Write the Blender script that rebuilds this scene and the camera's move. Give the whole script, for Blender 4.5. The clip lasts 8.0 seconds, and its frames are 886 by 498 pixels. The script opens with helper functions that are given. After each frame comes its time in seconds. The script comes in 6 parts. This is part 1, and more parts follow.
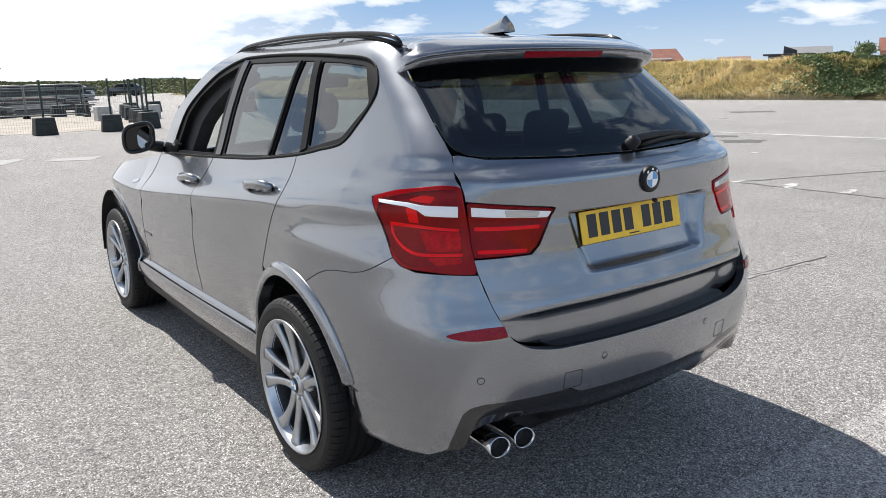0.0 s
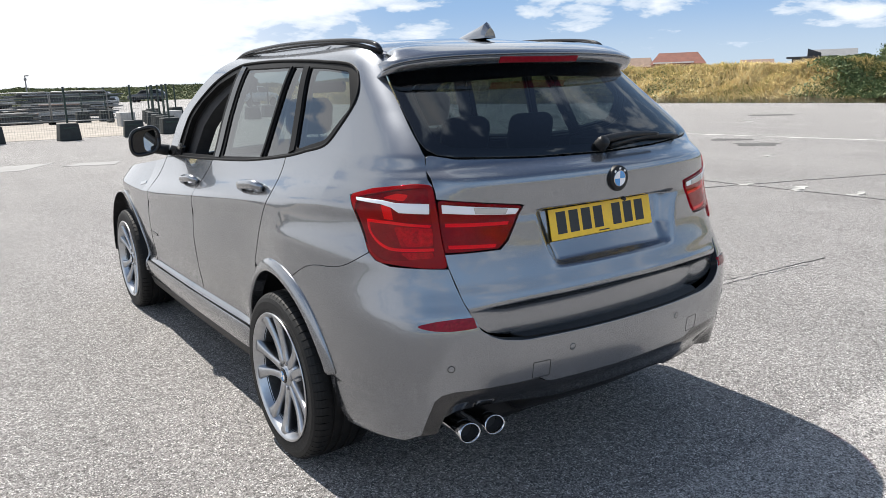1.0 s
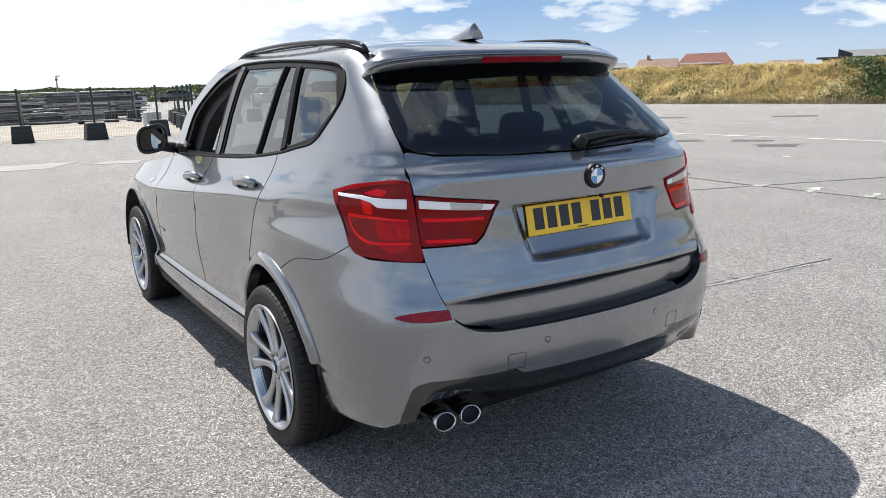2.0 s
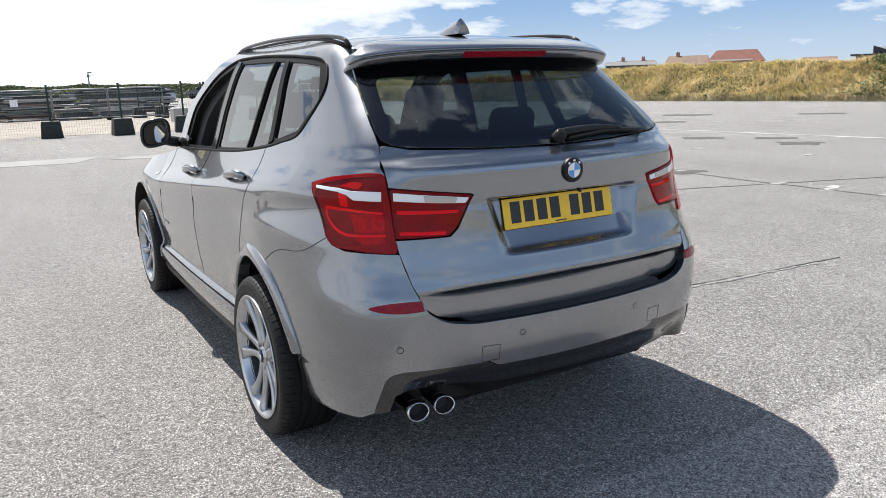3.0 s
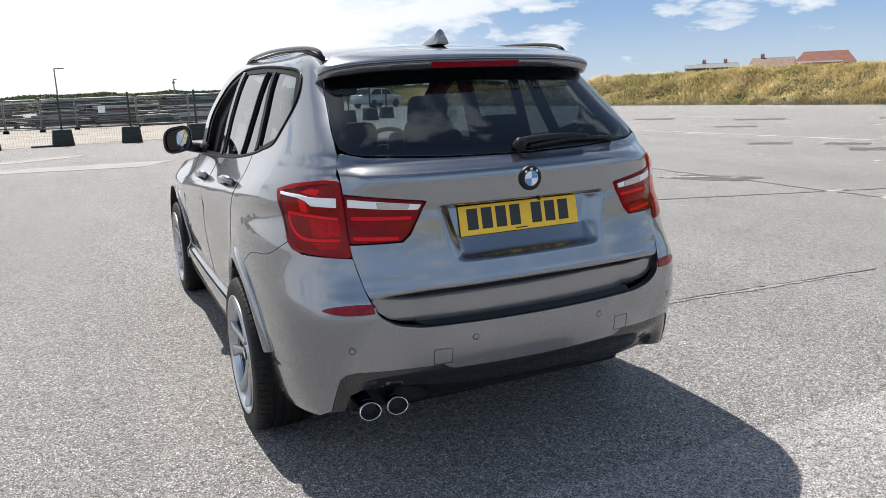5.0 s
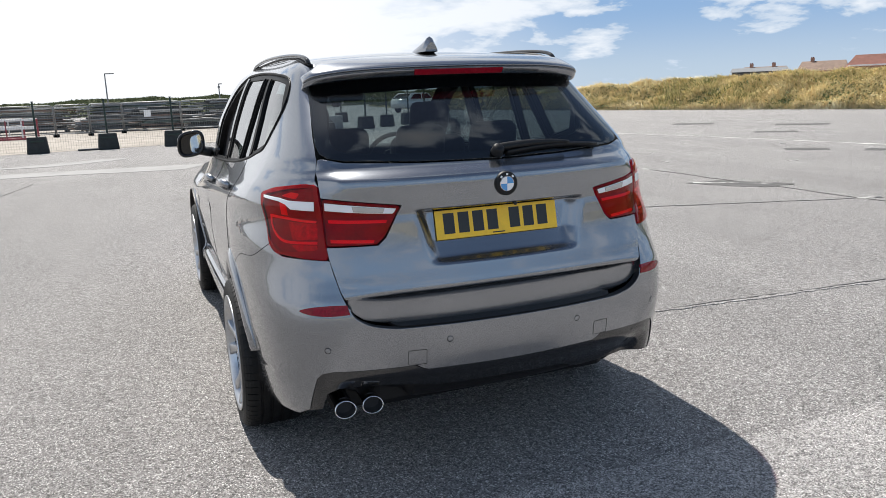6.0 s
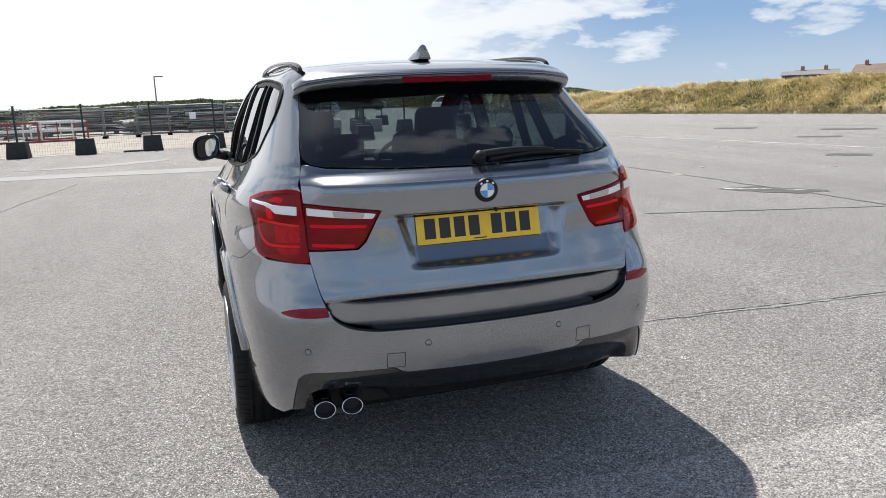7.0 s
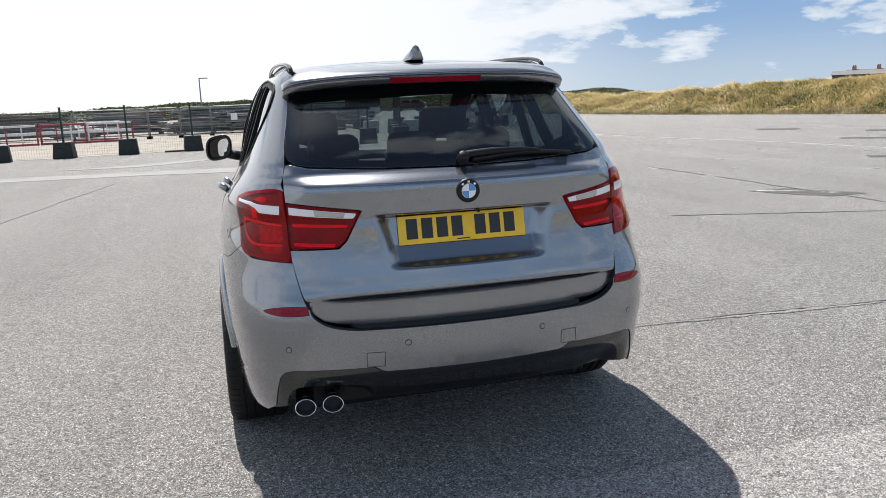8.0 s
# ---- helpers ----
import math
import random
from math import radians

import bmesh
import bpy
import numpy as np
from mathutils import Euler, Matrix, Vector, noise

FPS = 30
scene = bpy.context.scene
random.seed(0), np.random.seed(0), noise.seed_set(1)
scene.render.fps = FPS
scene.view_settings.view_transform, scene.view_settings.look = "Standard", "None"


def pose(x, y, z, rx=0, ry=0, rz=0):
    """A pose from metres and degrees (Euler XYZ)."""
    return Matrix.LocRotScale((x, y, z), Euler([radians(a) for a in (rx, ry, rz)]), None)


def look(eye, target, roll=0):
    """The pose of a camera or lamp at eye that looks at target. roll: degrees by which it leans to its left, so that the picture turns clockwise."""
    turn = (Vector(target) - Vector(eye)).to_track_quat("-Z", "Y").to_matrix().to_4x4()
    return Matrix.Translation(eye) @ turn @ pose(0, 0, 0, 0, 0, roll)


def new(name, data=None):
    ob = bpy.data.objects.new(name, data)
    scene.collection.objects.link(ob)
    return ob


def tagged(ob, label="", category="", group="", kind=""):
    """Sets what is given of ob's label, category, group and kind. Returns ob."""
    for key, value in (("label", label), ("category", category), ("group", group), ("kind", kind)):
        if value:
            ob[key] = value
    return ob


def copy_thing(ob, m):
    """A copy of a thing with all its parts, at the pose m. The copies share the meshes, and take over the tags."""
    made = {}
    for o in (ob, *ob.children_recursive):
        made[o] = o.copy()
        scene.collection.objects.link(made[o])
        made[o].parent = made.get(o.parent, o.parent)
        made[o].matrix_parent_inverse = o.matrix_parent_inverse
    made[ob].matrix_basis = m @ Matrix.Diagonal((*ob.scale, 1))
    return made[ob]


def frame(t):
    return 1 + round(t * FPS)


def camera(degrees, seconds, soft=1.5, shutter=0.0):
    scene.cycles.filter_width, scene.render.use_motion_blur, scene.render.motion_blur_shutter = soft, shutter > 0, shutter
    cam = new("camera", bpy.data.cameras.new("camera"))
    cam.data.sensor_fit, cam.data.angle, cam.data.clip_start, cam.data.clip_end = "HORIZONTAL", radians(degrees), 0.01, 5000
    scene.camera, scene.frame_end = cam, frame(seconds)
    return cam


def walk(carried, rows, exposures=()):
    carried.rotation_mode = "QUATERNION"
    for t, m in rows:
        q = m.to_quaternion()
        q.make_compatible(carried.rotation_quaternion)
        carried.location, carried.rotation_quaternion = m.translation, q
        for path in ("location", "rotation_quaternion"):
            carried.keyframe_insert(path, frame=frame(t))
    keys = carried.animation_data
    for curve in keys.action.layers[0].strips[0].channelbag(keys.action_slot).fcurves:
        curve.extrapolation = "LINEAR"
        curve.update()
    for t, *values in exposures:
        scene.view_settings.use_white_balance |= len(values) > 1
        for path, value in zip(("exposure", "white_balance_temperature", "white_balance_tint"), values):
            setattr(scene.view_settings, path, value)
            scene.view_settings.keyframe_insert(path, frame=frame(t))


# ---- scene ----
cam = camera(60.2, 8.0, soft=0.7)
PATH = [
    (0, (-2.096, -2.63, 1.523), (-0.954, -1.05, 1.076), -1.6),
    (0.5, (-2.077, -2.731, 1.521), (-0.955, -1.135, 1.081), -1.8),
    (1, (-2.046, -2.832, 1.518), (-0.947, -1.218, 1.084), -1.9),
    (2.5, (-1.9, -3.053, 1.503), (-0.883, -1.387, 1.07), -1.8),
    (3, (-1.825, -3.113, 1.495), (-0.839, -1.429, 1.059), -1.8),
    (3.5, (-1.739, -3.173, 1.489), (-0.79, -1.467, 1.055), -1.9),
    (4, (-1.653, -3.235, 1.494), (-0.743, -1.507, 1.063), -2.0),
    (4.5, (-1.569, -3.304, 1.501), (-0.705, -1.551, 1.075), -2.1),
    (6, (-1.277, -3.53, 1.503), (-0.559, -1.707, 1.098), -2.2),
    (6.5, (-1.173, -3.597, 1.511), (-0.506, -1.754, 1.112), -2.2),
    (7, (-1.07, -3.652, 1.513), (-0.455, -1.79, 1.119), -2.1),
    (7.5, (-0.965, -3.69, 1.508), (-0.4, -1.811, 1.117), -2.2),
    (8, (-0.852, -3.721, 1.503), (-0.339, -1.827, 1.115), -2.2),
]
walk(cam, [(t, look(eye, target, roll)) for t, eye, target, roll in PATH], exposures=[(0.0, 0.75), (4.0, 0.68), (8.0, 0.54)])

# ---- sky and sun ----
SUN = Vector((-0.10, 0.66, 1.0)).normalized()
sun_up = math.asin(SUN.z)
sun_turn = math.atan2(SUN.x, SUN.y)


def node(tree, kind, x=0, **values):
    n = tree.nodes.new(kind)
    for key, value in values.items():
        n.inputs[key].default_value = value
    return n


def build_sky():
    world = bpy.data.worlds.new("sky")
    scene.world = world
    world.use_nodes = True
    t = world.node_tree
    t.nodes.clear()
    link = t.links.new
    out, bg = t.nodes.new("ShaderNodeOutputWorld"), t.nodes.new("ShaderNodeBackground")
    bg.inputs["Strength"].default_value = 0.060
    sky = t.nodes.new("ShaderNodeTexSky")
    sky.sky_type, sky.sun_disc = "NISHITA", False
    sky.sun_elevation, sky.sun_rotation = sun_up, sun_turn
    sky.air_density, sky.dust_density, sky.ozone_density = 1.0, 0.6, 1.6
    co = t.nodes.new("ShaderNodeTexCoord")
    sep = t.nodes.new("ShaderNodeSeparateXYZ")
    link(co.outputs["Generated"], sep.inputs[0])

    def calc(op, a, b=None, clamp=False):
        n = t.nodes.new("ShaderNodeMath")
        n.operation, n.use_clamp = op, clamp
        for i, v in enumerate((a, b)):
            if v is None:
                continue
            if isinstance(v, (int, float)):
                n.inputs[i].default_value = v
            else:
                link(v, n.inputs[i])
        return n.outputs[0]

    def ramp(v, a, b):
        n = t.nodes.new("ShaderNodeMapRange")
        n.interpolation_type = "SMOOTHSTEP"
        link(v, n.inputs["Value"])
        n.inputs["From Min"].default_value, n.inputs["From Max"].default_value = a, b
        return n.outputs[0]

    def blend(f, a, b):
        n = t.nodes.new("ShaderNodeMix")
        n.data_type = "RGBA"
        for key, v in (("Factor", f), ("A", a), ("B", b)):
            if isinstance(v, (int, float)):
                n.inputs[key].default_value = v
            elif isinstance(v, tuple):
                n.inputs[key].default_value = (*v, 1)
            else:
                link(v, n.inputs[key])
        return n.outputs["Result"]

    # moist sea air low down, the clear sky above
    height = calc("MAXIMUM", sep.outputs["Z"], 0.0)
    low = blend(ramp(height, 0.0, 0.10), (5.8, 7.1, 8.5), (3.2, 5.1, 8.0))
    clear = blend(ramp(height, 0.22, 0.70), low, sky.outputs[0])
    # brighter high air away from the sun, to the south
    away = calc("MULTIPLY", ramp(calc("MULTIPLY", sep.outputs["Y"], -1.0), 0.05, 0.60), ramp(height, 0.12, 0.45))
    lit = t.nodes.new("ShaderNodeMix")
    lit.data_type, lit.blend_type = "RGBA", "MULTIPLY"
    link(away, lit.inputs["Factor"])
    link(clear, lit.inputs["A"])
    lit.inputs["B"].default_value = (2.1, 1.98, 1.8, 1)
    clear = lit.outputs["Result"]
    # a cloud deck seen from below: the direction laid on a plane overhead
    lift = calc("ADD", height, 0.24)
    comb = t.nodes.new("ShaderNodeCombineXYZ")
    link(calc("DIVIDE", sep.outputs["X"], lift), comb.inputs[0])
    link(calc("DIVIDE", sep.outputs["Y"], lift), comb.inputs[1])
    comb.inputs[2].default_value = 3.7
    big = node(t, "ShaderNodeTexNoise", Scale=2.9, Detail=12.0, Roughness=0.55, Distortion=0.15)
    link(comb.outputs[0], big.inputs["Vector"])
    # a bank of bright haze below the sun, west of north
    west = calc("ADD", calc("MULTIPLY", sep.outputs["X"], -0.70), calc("MULTIPLY", sep.outputs["Y"], 0.71))
    bank = calc("MULTIPLY", ramp(west, 0.20, 0.66), calc("SUBTRACT", 1.0, calc("MULTIPLY", ramp(height, 0.22, 0.85), 0.85)))
    cover = calc("SUBTRACT", calc("ADD", big.outputs[0], calc("MULTIPLY", bank, calc("SUBTRACT", 0.32, calc("MULTIPLY", ramp(height, 0.12, 0.22), 0.28)))), calc("MULTIPLY", ramp(height, 0.45, 0.80), 0.07))
    # more cloud half-way up the northern sky
    north = calc("MULTIPLY", ramp(sep.outputs["Y"], 0.30, 0.58), calc("MULTIPLY", ramp(height, 0.16, 0.32), calc("SUBTRACT", 1.0, ramp(height, 0.62, 0.82))))
    cover = calc("ADD", cover, calc("MULTIPLY", north, 0.09))
    # little cloud close over the horizon outside the bank
    cover = calc("SUBTRACT", cover, calc("MULTIPLY", calc("MULTIPLY", calc("SUBTRACT", 1.0, ramp(height, 0.02, 0.075)), calc("SUBTRACT", 1.0, bank)), 0.10))
    cloud = ramp(cover, 0.500, 0.548)
    thick = ramp(cover, 0.50, 0.66)
    white = blend(ramp(sep.outputs["Y"], 0.25, -0.45), (10.5, 10.9, 11.4), (12.0, 12.2, 12.5))
    tint = blend(thick, (6.0, 7.3, 9.0), white)
    tint = blend(bank, tint, (11.6, 11.9, 12.4))
    veil = blend(calc("MULTIPLY", bank, 0.88), clear, blend(ramp(height, 0.12, 0.24), (11.6, 11.8, 12.1), (4.6, 6.3, 9.0)))
    mix = t.nodes.new("ShaderNodeMix")
    mix.data_type = "RGBA"
    link(calc("MULTIPLY", cloud, 0.90), mix.inputs["Factor"])
    link(veil, mix.inputs["A"])
    link(tint, mix.inputs["B"])
    # sunlit high cloud in the west
    side_ = calc("MULTIPLY", ramp(calc("MULTIPLY", sep.outputs["X"], -1.0), 0.58, 0.86), calc("MULTIPLY", ramp(height, 0.12, 0.26), calc("SUBTRACT", 1.0, ramp(height, 0.60, 0.85))))
    film_ = calc("MULTIPLY", side_, calc("MULTIPLY", ramp(big.outputs[0], 0.42, 0.58), 0.50))
    hazy = blend(film_, mix.outputs["Result"], (12.0, 12.8, 14.0))
    # the white glow of thin cloud round the sun
    toward = t.nodes.new("ShaderNodeVectorMath")
    toward.operation = "DOT_PRODUCT"
    link(co.outputs["Generated"], toward.inputs[0])
    toward.inputs[1].default_value = tuple(SUN)
    glow = calc("MULTIPLY", ramp(toward.outputs["Value"], 0.93, 0.995), calc("ADD", 0.62, calc("MULTIPLY", ramp(big.outputs[0], 0.38, 0.60), 0.36)))
    link(blend(glow, hazy, (15.0, 15.8, 17.0)), bg.inputs["Color"])
    link(bg.outputs[0], out.inputs[0])


build_sky()
sun = new("sun", bpy.data.lights.new("sun", "SUN"))
sun.data.energy, sun.data.angle, sun.data.color = 5.0, radians(0.6), (1.0, 0.955, 0.88)
sun.matrix_world = look(SUN * 60, (0, 0, 0))
# ---- materials ----
def material(name, colour, rough=0.5, metal=0.0, vary=0.0, scale=8.0, bump=0.0, bump_scale=60.0, coat=0.0, second=None, spread=None, spec=0.5, detail=6.0):
    """A principled material; its colour drifts between colour and second with two sizes of noise, in metres."""
    m = bpy.data.materials.new(name)
    m.use_nodes = True
    t = m.node_tree
    b = t.nodes["Principled BSDF"]
    b.inputs["Roughness"].default_value, b.inputs["Metallic"].default_value = rough, metal
    b.inputs["Coat Weight"].default_value, b.inputs["Coat Roughness"].default_value = coat, 0.02
    b.inputs["Specular IOR Level"].default_value = spec
    b.inputs["Base Color"].default_value = (*colour, 1)
    co = t.nodes.new("ShaderNodeTexCoord")
    if vary or second:
        second = second or tuple(max(0.0, c * (1 - vary)) for c in colour)
        first = tuple(min(1.0, c * (1 + vary * 0.6)) for c in colour)
        a = node(t, "ShaderNodeTexNoise", Scale=scale, Detail=detail, Roughness=0.65)
        c = node(t, "ShaderNodeTexNoise", Scale=scale * 7.3, Detail=4.0, Roughness=0.6)
        add = t.nodes.new("ShaderNodeMath")
        add.operation = "MULTIPLY_ADD"
        add.inputs[1].default_value = 0.45
        rng = node(t, "ShaderNodeMapRange")
        lo, hi = spread or (0.55, 0.90)
        rng.inputs["From Min"].default_value, rng.inputs["From Max"].default_value = lo, hi
        mix = t.nodes.new("ShaderNodeMix")
        mix.data_type = "RGBA"
        mix.inputs["A"].default_value, mix.inputs["B"].default_value = (*first, 1), (*second, 1)
        for n in (a, c):
            t.links.new(co.outputs["Object"], n.inputs["Vector"])
        t.links.new(c.outputs[0], add.inputs[0])
        t.links.new(a.outputs[0], add.inputs[2])
        t.links.new(add.outputs[0], rng.inputs["Value"])
        t.links.new(rng.outputs[0], mix.inputs["Factor"])
        t.links.new(mix.outputs["Result"], b.inputs["Base Color"])
    if bump:
        n = node(t, "ShaderNodeTexNoise", Scale=bump_scale, Detail=5.0, Roughness=0.6)
        h = node(t, "ShaderNodeBump", Strength=bump, Distance=0.01)
        t.links.new(co.outputs["Object"], n.inputs["Vector"])
        t.links.new(n.outputs[0], h.inputs["Height"])
        t.links.new(h.outputs[0], b.inputs["Normal"])
    return m


def glass_material(name, tint, rough=0.0, ior=1.8):
    """Thin car glass: tinted see-through with a mirror-like skin."""
    m = bpy.data.materials.new(name)
    m.use_nodes = True
    t = m.node_tree
    t.nodes.clear()
    out = t.nodes.new("ShaderNodeOutputMaterial")
    mix = t.nodes.new("ShaderNodeMixShader")
    clear = t.nodes.new("ShaderNodeBsdfTransparent")
    clear.inputs[0].default_value = (*tint, 1)
    gloss = t.nodes.new("ShaderNodeBsdfGlossy")
    gloss.inputs["Roughness"].default_value = rough
    gloss.inputs["Color"].default_value = (1, 1, 1, 1)
    # Schlick's rule, alike from both sides of the pane
    base = ((ior - 1) / (ior + 1)) ** 2
    facing_ = node(t, "ShaderNodeLayerWeight", Blend=0.5)
    fifth = t.nodes.new("ShaderNodeMath")
    fifth.operation = "POWER"
    fifth.inputs[1].default_value = 5.0
    skin = t.nodes.new("ShaderNodeMath")
    skin.operation = "MULTIPLY_ADD"
    skin.inputs[1].default_value, skin.inputs[2].default_value = 1 - base, base
    t.links.new(facing_.outputs["Facing"], fifth.inputs[0])
    t.links.new(fifth.outputs[0], skin.inputs[0])
    t.links.new(skin.outputs[0], mix.inputs[0])
    t.links.new(clear.outputs[0], mix.inputs[1])
    t.links.new(gloss.outputs[0], mix.inputs[2])
    t.links.new(mix.outputs[0], out.inputs[0])
    return m


def paint_material(name, colour):
    """Grey metallic car paint: fine flake under a clear coat, with a thin film of dust."""
    m = bpy.data.materials.new(name)
    m.use_nodes = True
    t = m.node_tree
    b = t.nodes["Principled BSDF"]
    co = t.nodes.new("ShaderNodeTexCoord")
    flake = node(t, "ShaderNodeTexVoronoi", Scale=900.0)
    rng = node(t, "ShaderNodeMapRange")
    rng.inputs["To Min"].default_value, rng.inputs["To Max"].default_value = 0.95, 1.05
    dust = node(t, "ShaderNodeTexNoise", Scale=3.0, Detail=8.0, Roughness=0.7)
    drange = node(t, "ShaderNodeMapRange")
    drange.inputs["From Min"].default_value, drange.inputs["From Max"].default_value = 0.40, 0.75
    drange.inputs["To Min"].default_value, drange.inputs["To Max"].default_value = 0.23, 0.27
    mul = t.nodes.new("ShaderNodeMix")
    mul.data_type, mul.blend_type = "RGBA", "MULTIPLY"
    mul.inputs["Factor"].default_value = 1.0
    mul.inputs["A"].default_value = (*colour, 1)
    for n in (flake, dust):
        t.links.new(co.outputs["Object"], n.inputs["Vector"])
    sepc = t.nodes.new("ShaderNodeSeparateColor")
    t.links.new(flake.outputs["Color"], sepc.inputs[0])
    t.links.new(sepc.outputs[0], rng.inputs["Value"])
    t.links.new(rng.outputs[0], mul.inputs["B"])
    t.links.new(mul.outputs["Result"], b.inputs["Base Color"])
    t.links.new(dust.outputs[0], drange.inputs["Value"])
    t.links.new(drange.outputs[0], b.inputs["Roughness"])
    b.inputs["Metallic"].default_value = 0.94
    b.inputs["Coat Weight"].default_value, b.inputs["Coat Roughness"].default_value = 1.0, 0.035
    b.inputs["Coat IOR"].default_value = 1.6
    return m


PAINT = paint_material("grey_paint", (0.220, 0.231, 0.252))
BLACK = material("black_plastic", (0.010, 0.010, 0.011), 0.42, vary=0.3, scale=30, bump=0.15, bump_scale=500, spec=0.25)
GLOSS_BLACK = material("gloss_black", (0.008, 0.008, 0.009), 0.10, spec=0.35, coat=0.2)
RUBBER = material("tyre_rubber", (0.010, 0.0098, 0.0100), 0.62, vary=0.35, scale=14, bump=0.2, bump_scale=180, spec=0.3)
SEAL_AND_SHADE = material("black_seal_and_gap_shade", (0.007, 0.007, 0.0075), 0.5, vary=0.3, scale=30, spec=0.12)
CHROME = material("chrome", (0.62, 0.62, 0.63), 0.08, 1.0)
ALLOY = material("alloy", (0.50, 0.51, 0.53), 0.30, 1.0, vary=0.12, scale=20)
ALLOY_DARK = material("alloy_barrel", (0.10, 0.10, 0.105), 0.45, 0.7, vary=0.3, scale=25)
BARREL_GREY = material("barrel_grey", (0.07, 0.07, 0.072), 0.5, 0.6, vary=0.3, scale=25)
STEEL = material("brake_disc", (0.35, 0.34, 0.33), 0.42, 1.0, vary=0.3, scale=40)
RED_LENS = glass_material("red_lens", (0.88, 0.018, 0.085), 0.0, 1.3)
DARK_TRIM = material("graphite_trim", (0.014, 0.0138, 0.015), 0.16, 0.1, coat=0.6)
RED_BACK = material("lamp_reflector", (0.24, 0.009, 0.030), 0.25, 0.2, vary=0.30, scale=22, bump=0.30, bump_scale=70)
RED_DARK = material("red_reflector", (0.24, 0.004, 0.014), 0.10, vary=0.4, scale=120, spec=0.3)
RED_BRIGHT = material("red_light_bar", (1.0, 0.30, 0.32), 0.12)
RED_MID = material("faceted_red_reflector", (0.60, 0.05, 0.09), 0.2, 0.3, vary=0.5, scale=60, bump=0.5, bump_scale=90)
RED_EDGE = material("dark_red_edge", (0.26, 0.008, 0.018), 0.08)
ORANGE = material("orange_reflector", (0.95, 0.30, 0.12), 0.2)
WHITE_LENS = material("white_lens", (0.78, 0.78, 0.80), 0.16, coat=1.0)
CLEAR_LENS = material("ribbed_clear_lens", (0.46, 0.45, 0.43), 0.18, 0.4, coat=1.0)
YELLOW = material("yellow_plate", (0.88, 0.53, 0.006), 0.35, vary=0.06, scale=20, coat=0.3)
INK = material("black_characters", (0.012, 0.012, 0.012), 0.35)
BLUE = material("blue_enamel", (0.05, 0.27, 0.60), 0.2, coat=1.0)
WHITE = material("white_enamel", (0.80, 0.80, 0.80), 0.2, coat=1.0)
CABIN = material("dark_cabin", (0.020, 0.020, 0.022), 0.7, vary=0.3, scale=40, bump=0.3, bump_scale=300)
CABIN_PALE = material("pale_door_card", (0.42, 0.40, 0.37), 0.55, vary=0.1, scale=20)
TINT = glass_material("privacy_glass", (0.27, 0.33, 0.35), 0.0, 1.72)
TINT_SIDE = glass_material("side_glass", (0.24, 0.29, 0.29), 0.0, 2.0)
CLEAR = glass_material("clear_glass", (0.75, 0.80, 0.78), 0.0, 1.5)
MIRROR = material("mirror_silver", (0.85, 0.86, 0.87), 0.01, 1.0)
# ---- mesh kit ----
from mathutils.geometry import delaunay_2d_cdt


def mesh_of(name, verts, faces, normals=None, smooth=True):
    me = bpy.data.meshes.new(name)
    me.from_pydata([tuple(map(float, v)) for v in verts], [], [tuple(map(int, f)) for f in faces])
    me.polygons.foreach_set("use_smooth", [smooth] * len(me.polygons))
    me.update()
    if normals is not None:
        me.normals_split_custom_set_from_vertices([tuple(map(float, n)) for n in normals])
    return me


def put(name, me, mat, parent=None, label="", at=None):
    ob = new(name, me)
    if mat is not None and not me.materials:
        me.materials.append(mat)
    if parent is not None:
        ob.parent = parent
    if at is not None:
        ob.matrix_basis = at
    return tagged(ob, label)


def part(name, bm, mat, parent, label="", at=None, smooth=False):
    me = bpy.data.meshes.new(name)
    bm.to_mesh(me)
    bm.free()
    me.polygons.foreach_set("use_smooth", [smooth] * len(me.polygons))
    return put(name, me, mat, parent, label, at)


def thing(name, label, category, at=None, group="", kind=""):
    ob = new(name)
    ob.empty_display_size = 0.1
    if at is not None:
        ob.matrix_basis = at
    return tagged(ob, label, category, group, kind)


def box(bm, size, at=(0, 0, 0), bevel=0.0, turn=None, seg=2):
    """A bevelled box added to bm: its size, centre and turn."""
    made = bmesh.ops.create_cube(bm, size=1.0)["verts"]
    bmesh.ops.scale(bm, vec=size, verts=made)
    if bevel:
        edges = list({e for v in made for e in v.link_edges})
        made = list({v for f in bmesh.ops.bevel(bm, geom=edges, offset=bevel, segments=seg, affect="EDGES", profile=0.5)["faces"] for v in f.verts} | {v for v in made if v.is_valid})
    m = Matrix.Translation(at) @ (turn or Matrix())
    bmesh.ops.transform(bm, matrix=m, verts=made)
    return made


def lathe(profile, segments=48, closed=False):
    """Verts and faces of a profile of (radius, x) turned about the x axis."""
    v, f, n = [], [], len(profile)
    for i in range(segments):
        a = 2 * math.pi * i / segments
        v += [(x, r * math.cos(a), r * math.sin(a)) for r, x in profile]
    for i in range(segments):
        j = (i + 1) % segments
        for k in range(n if closed else n - 1):
            l = (k + 1) % n
            f.append((i * n + k, i * n + l, j * n + l, j * n + k))
    return v, f


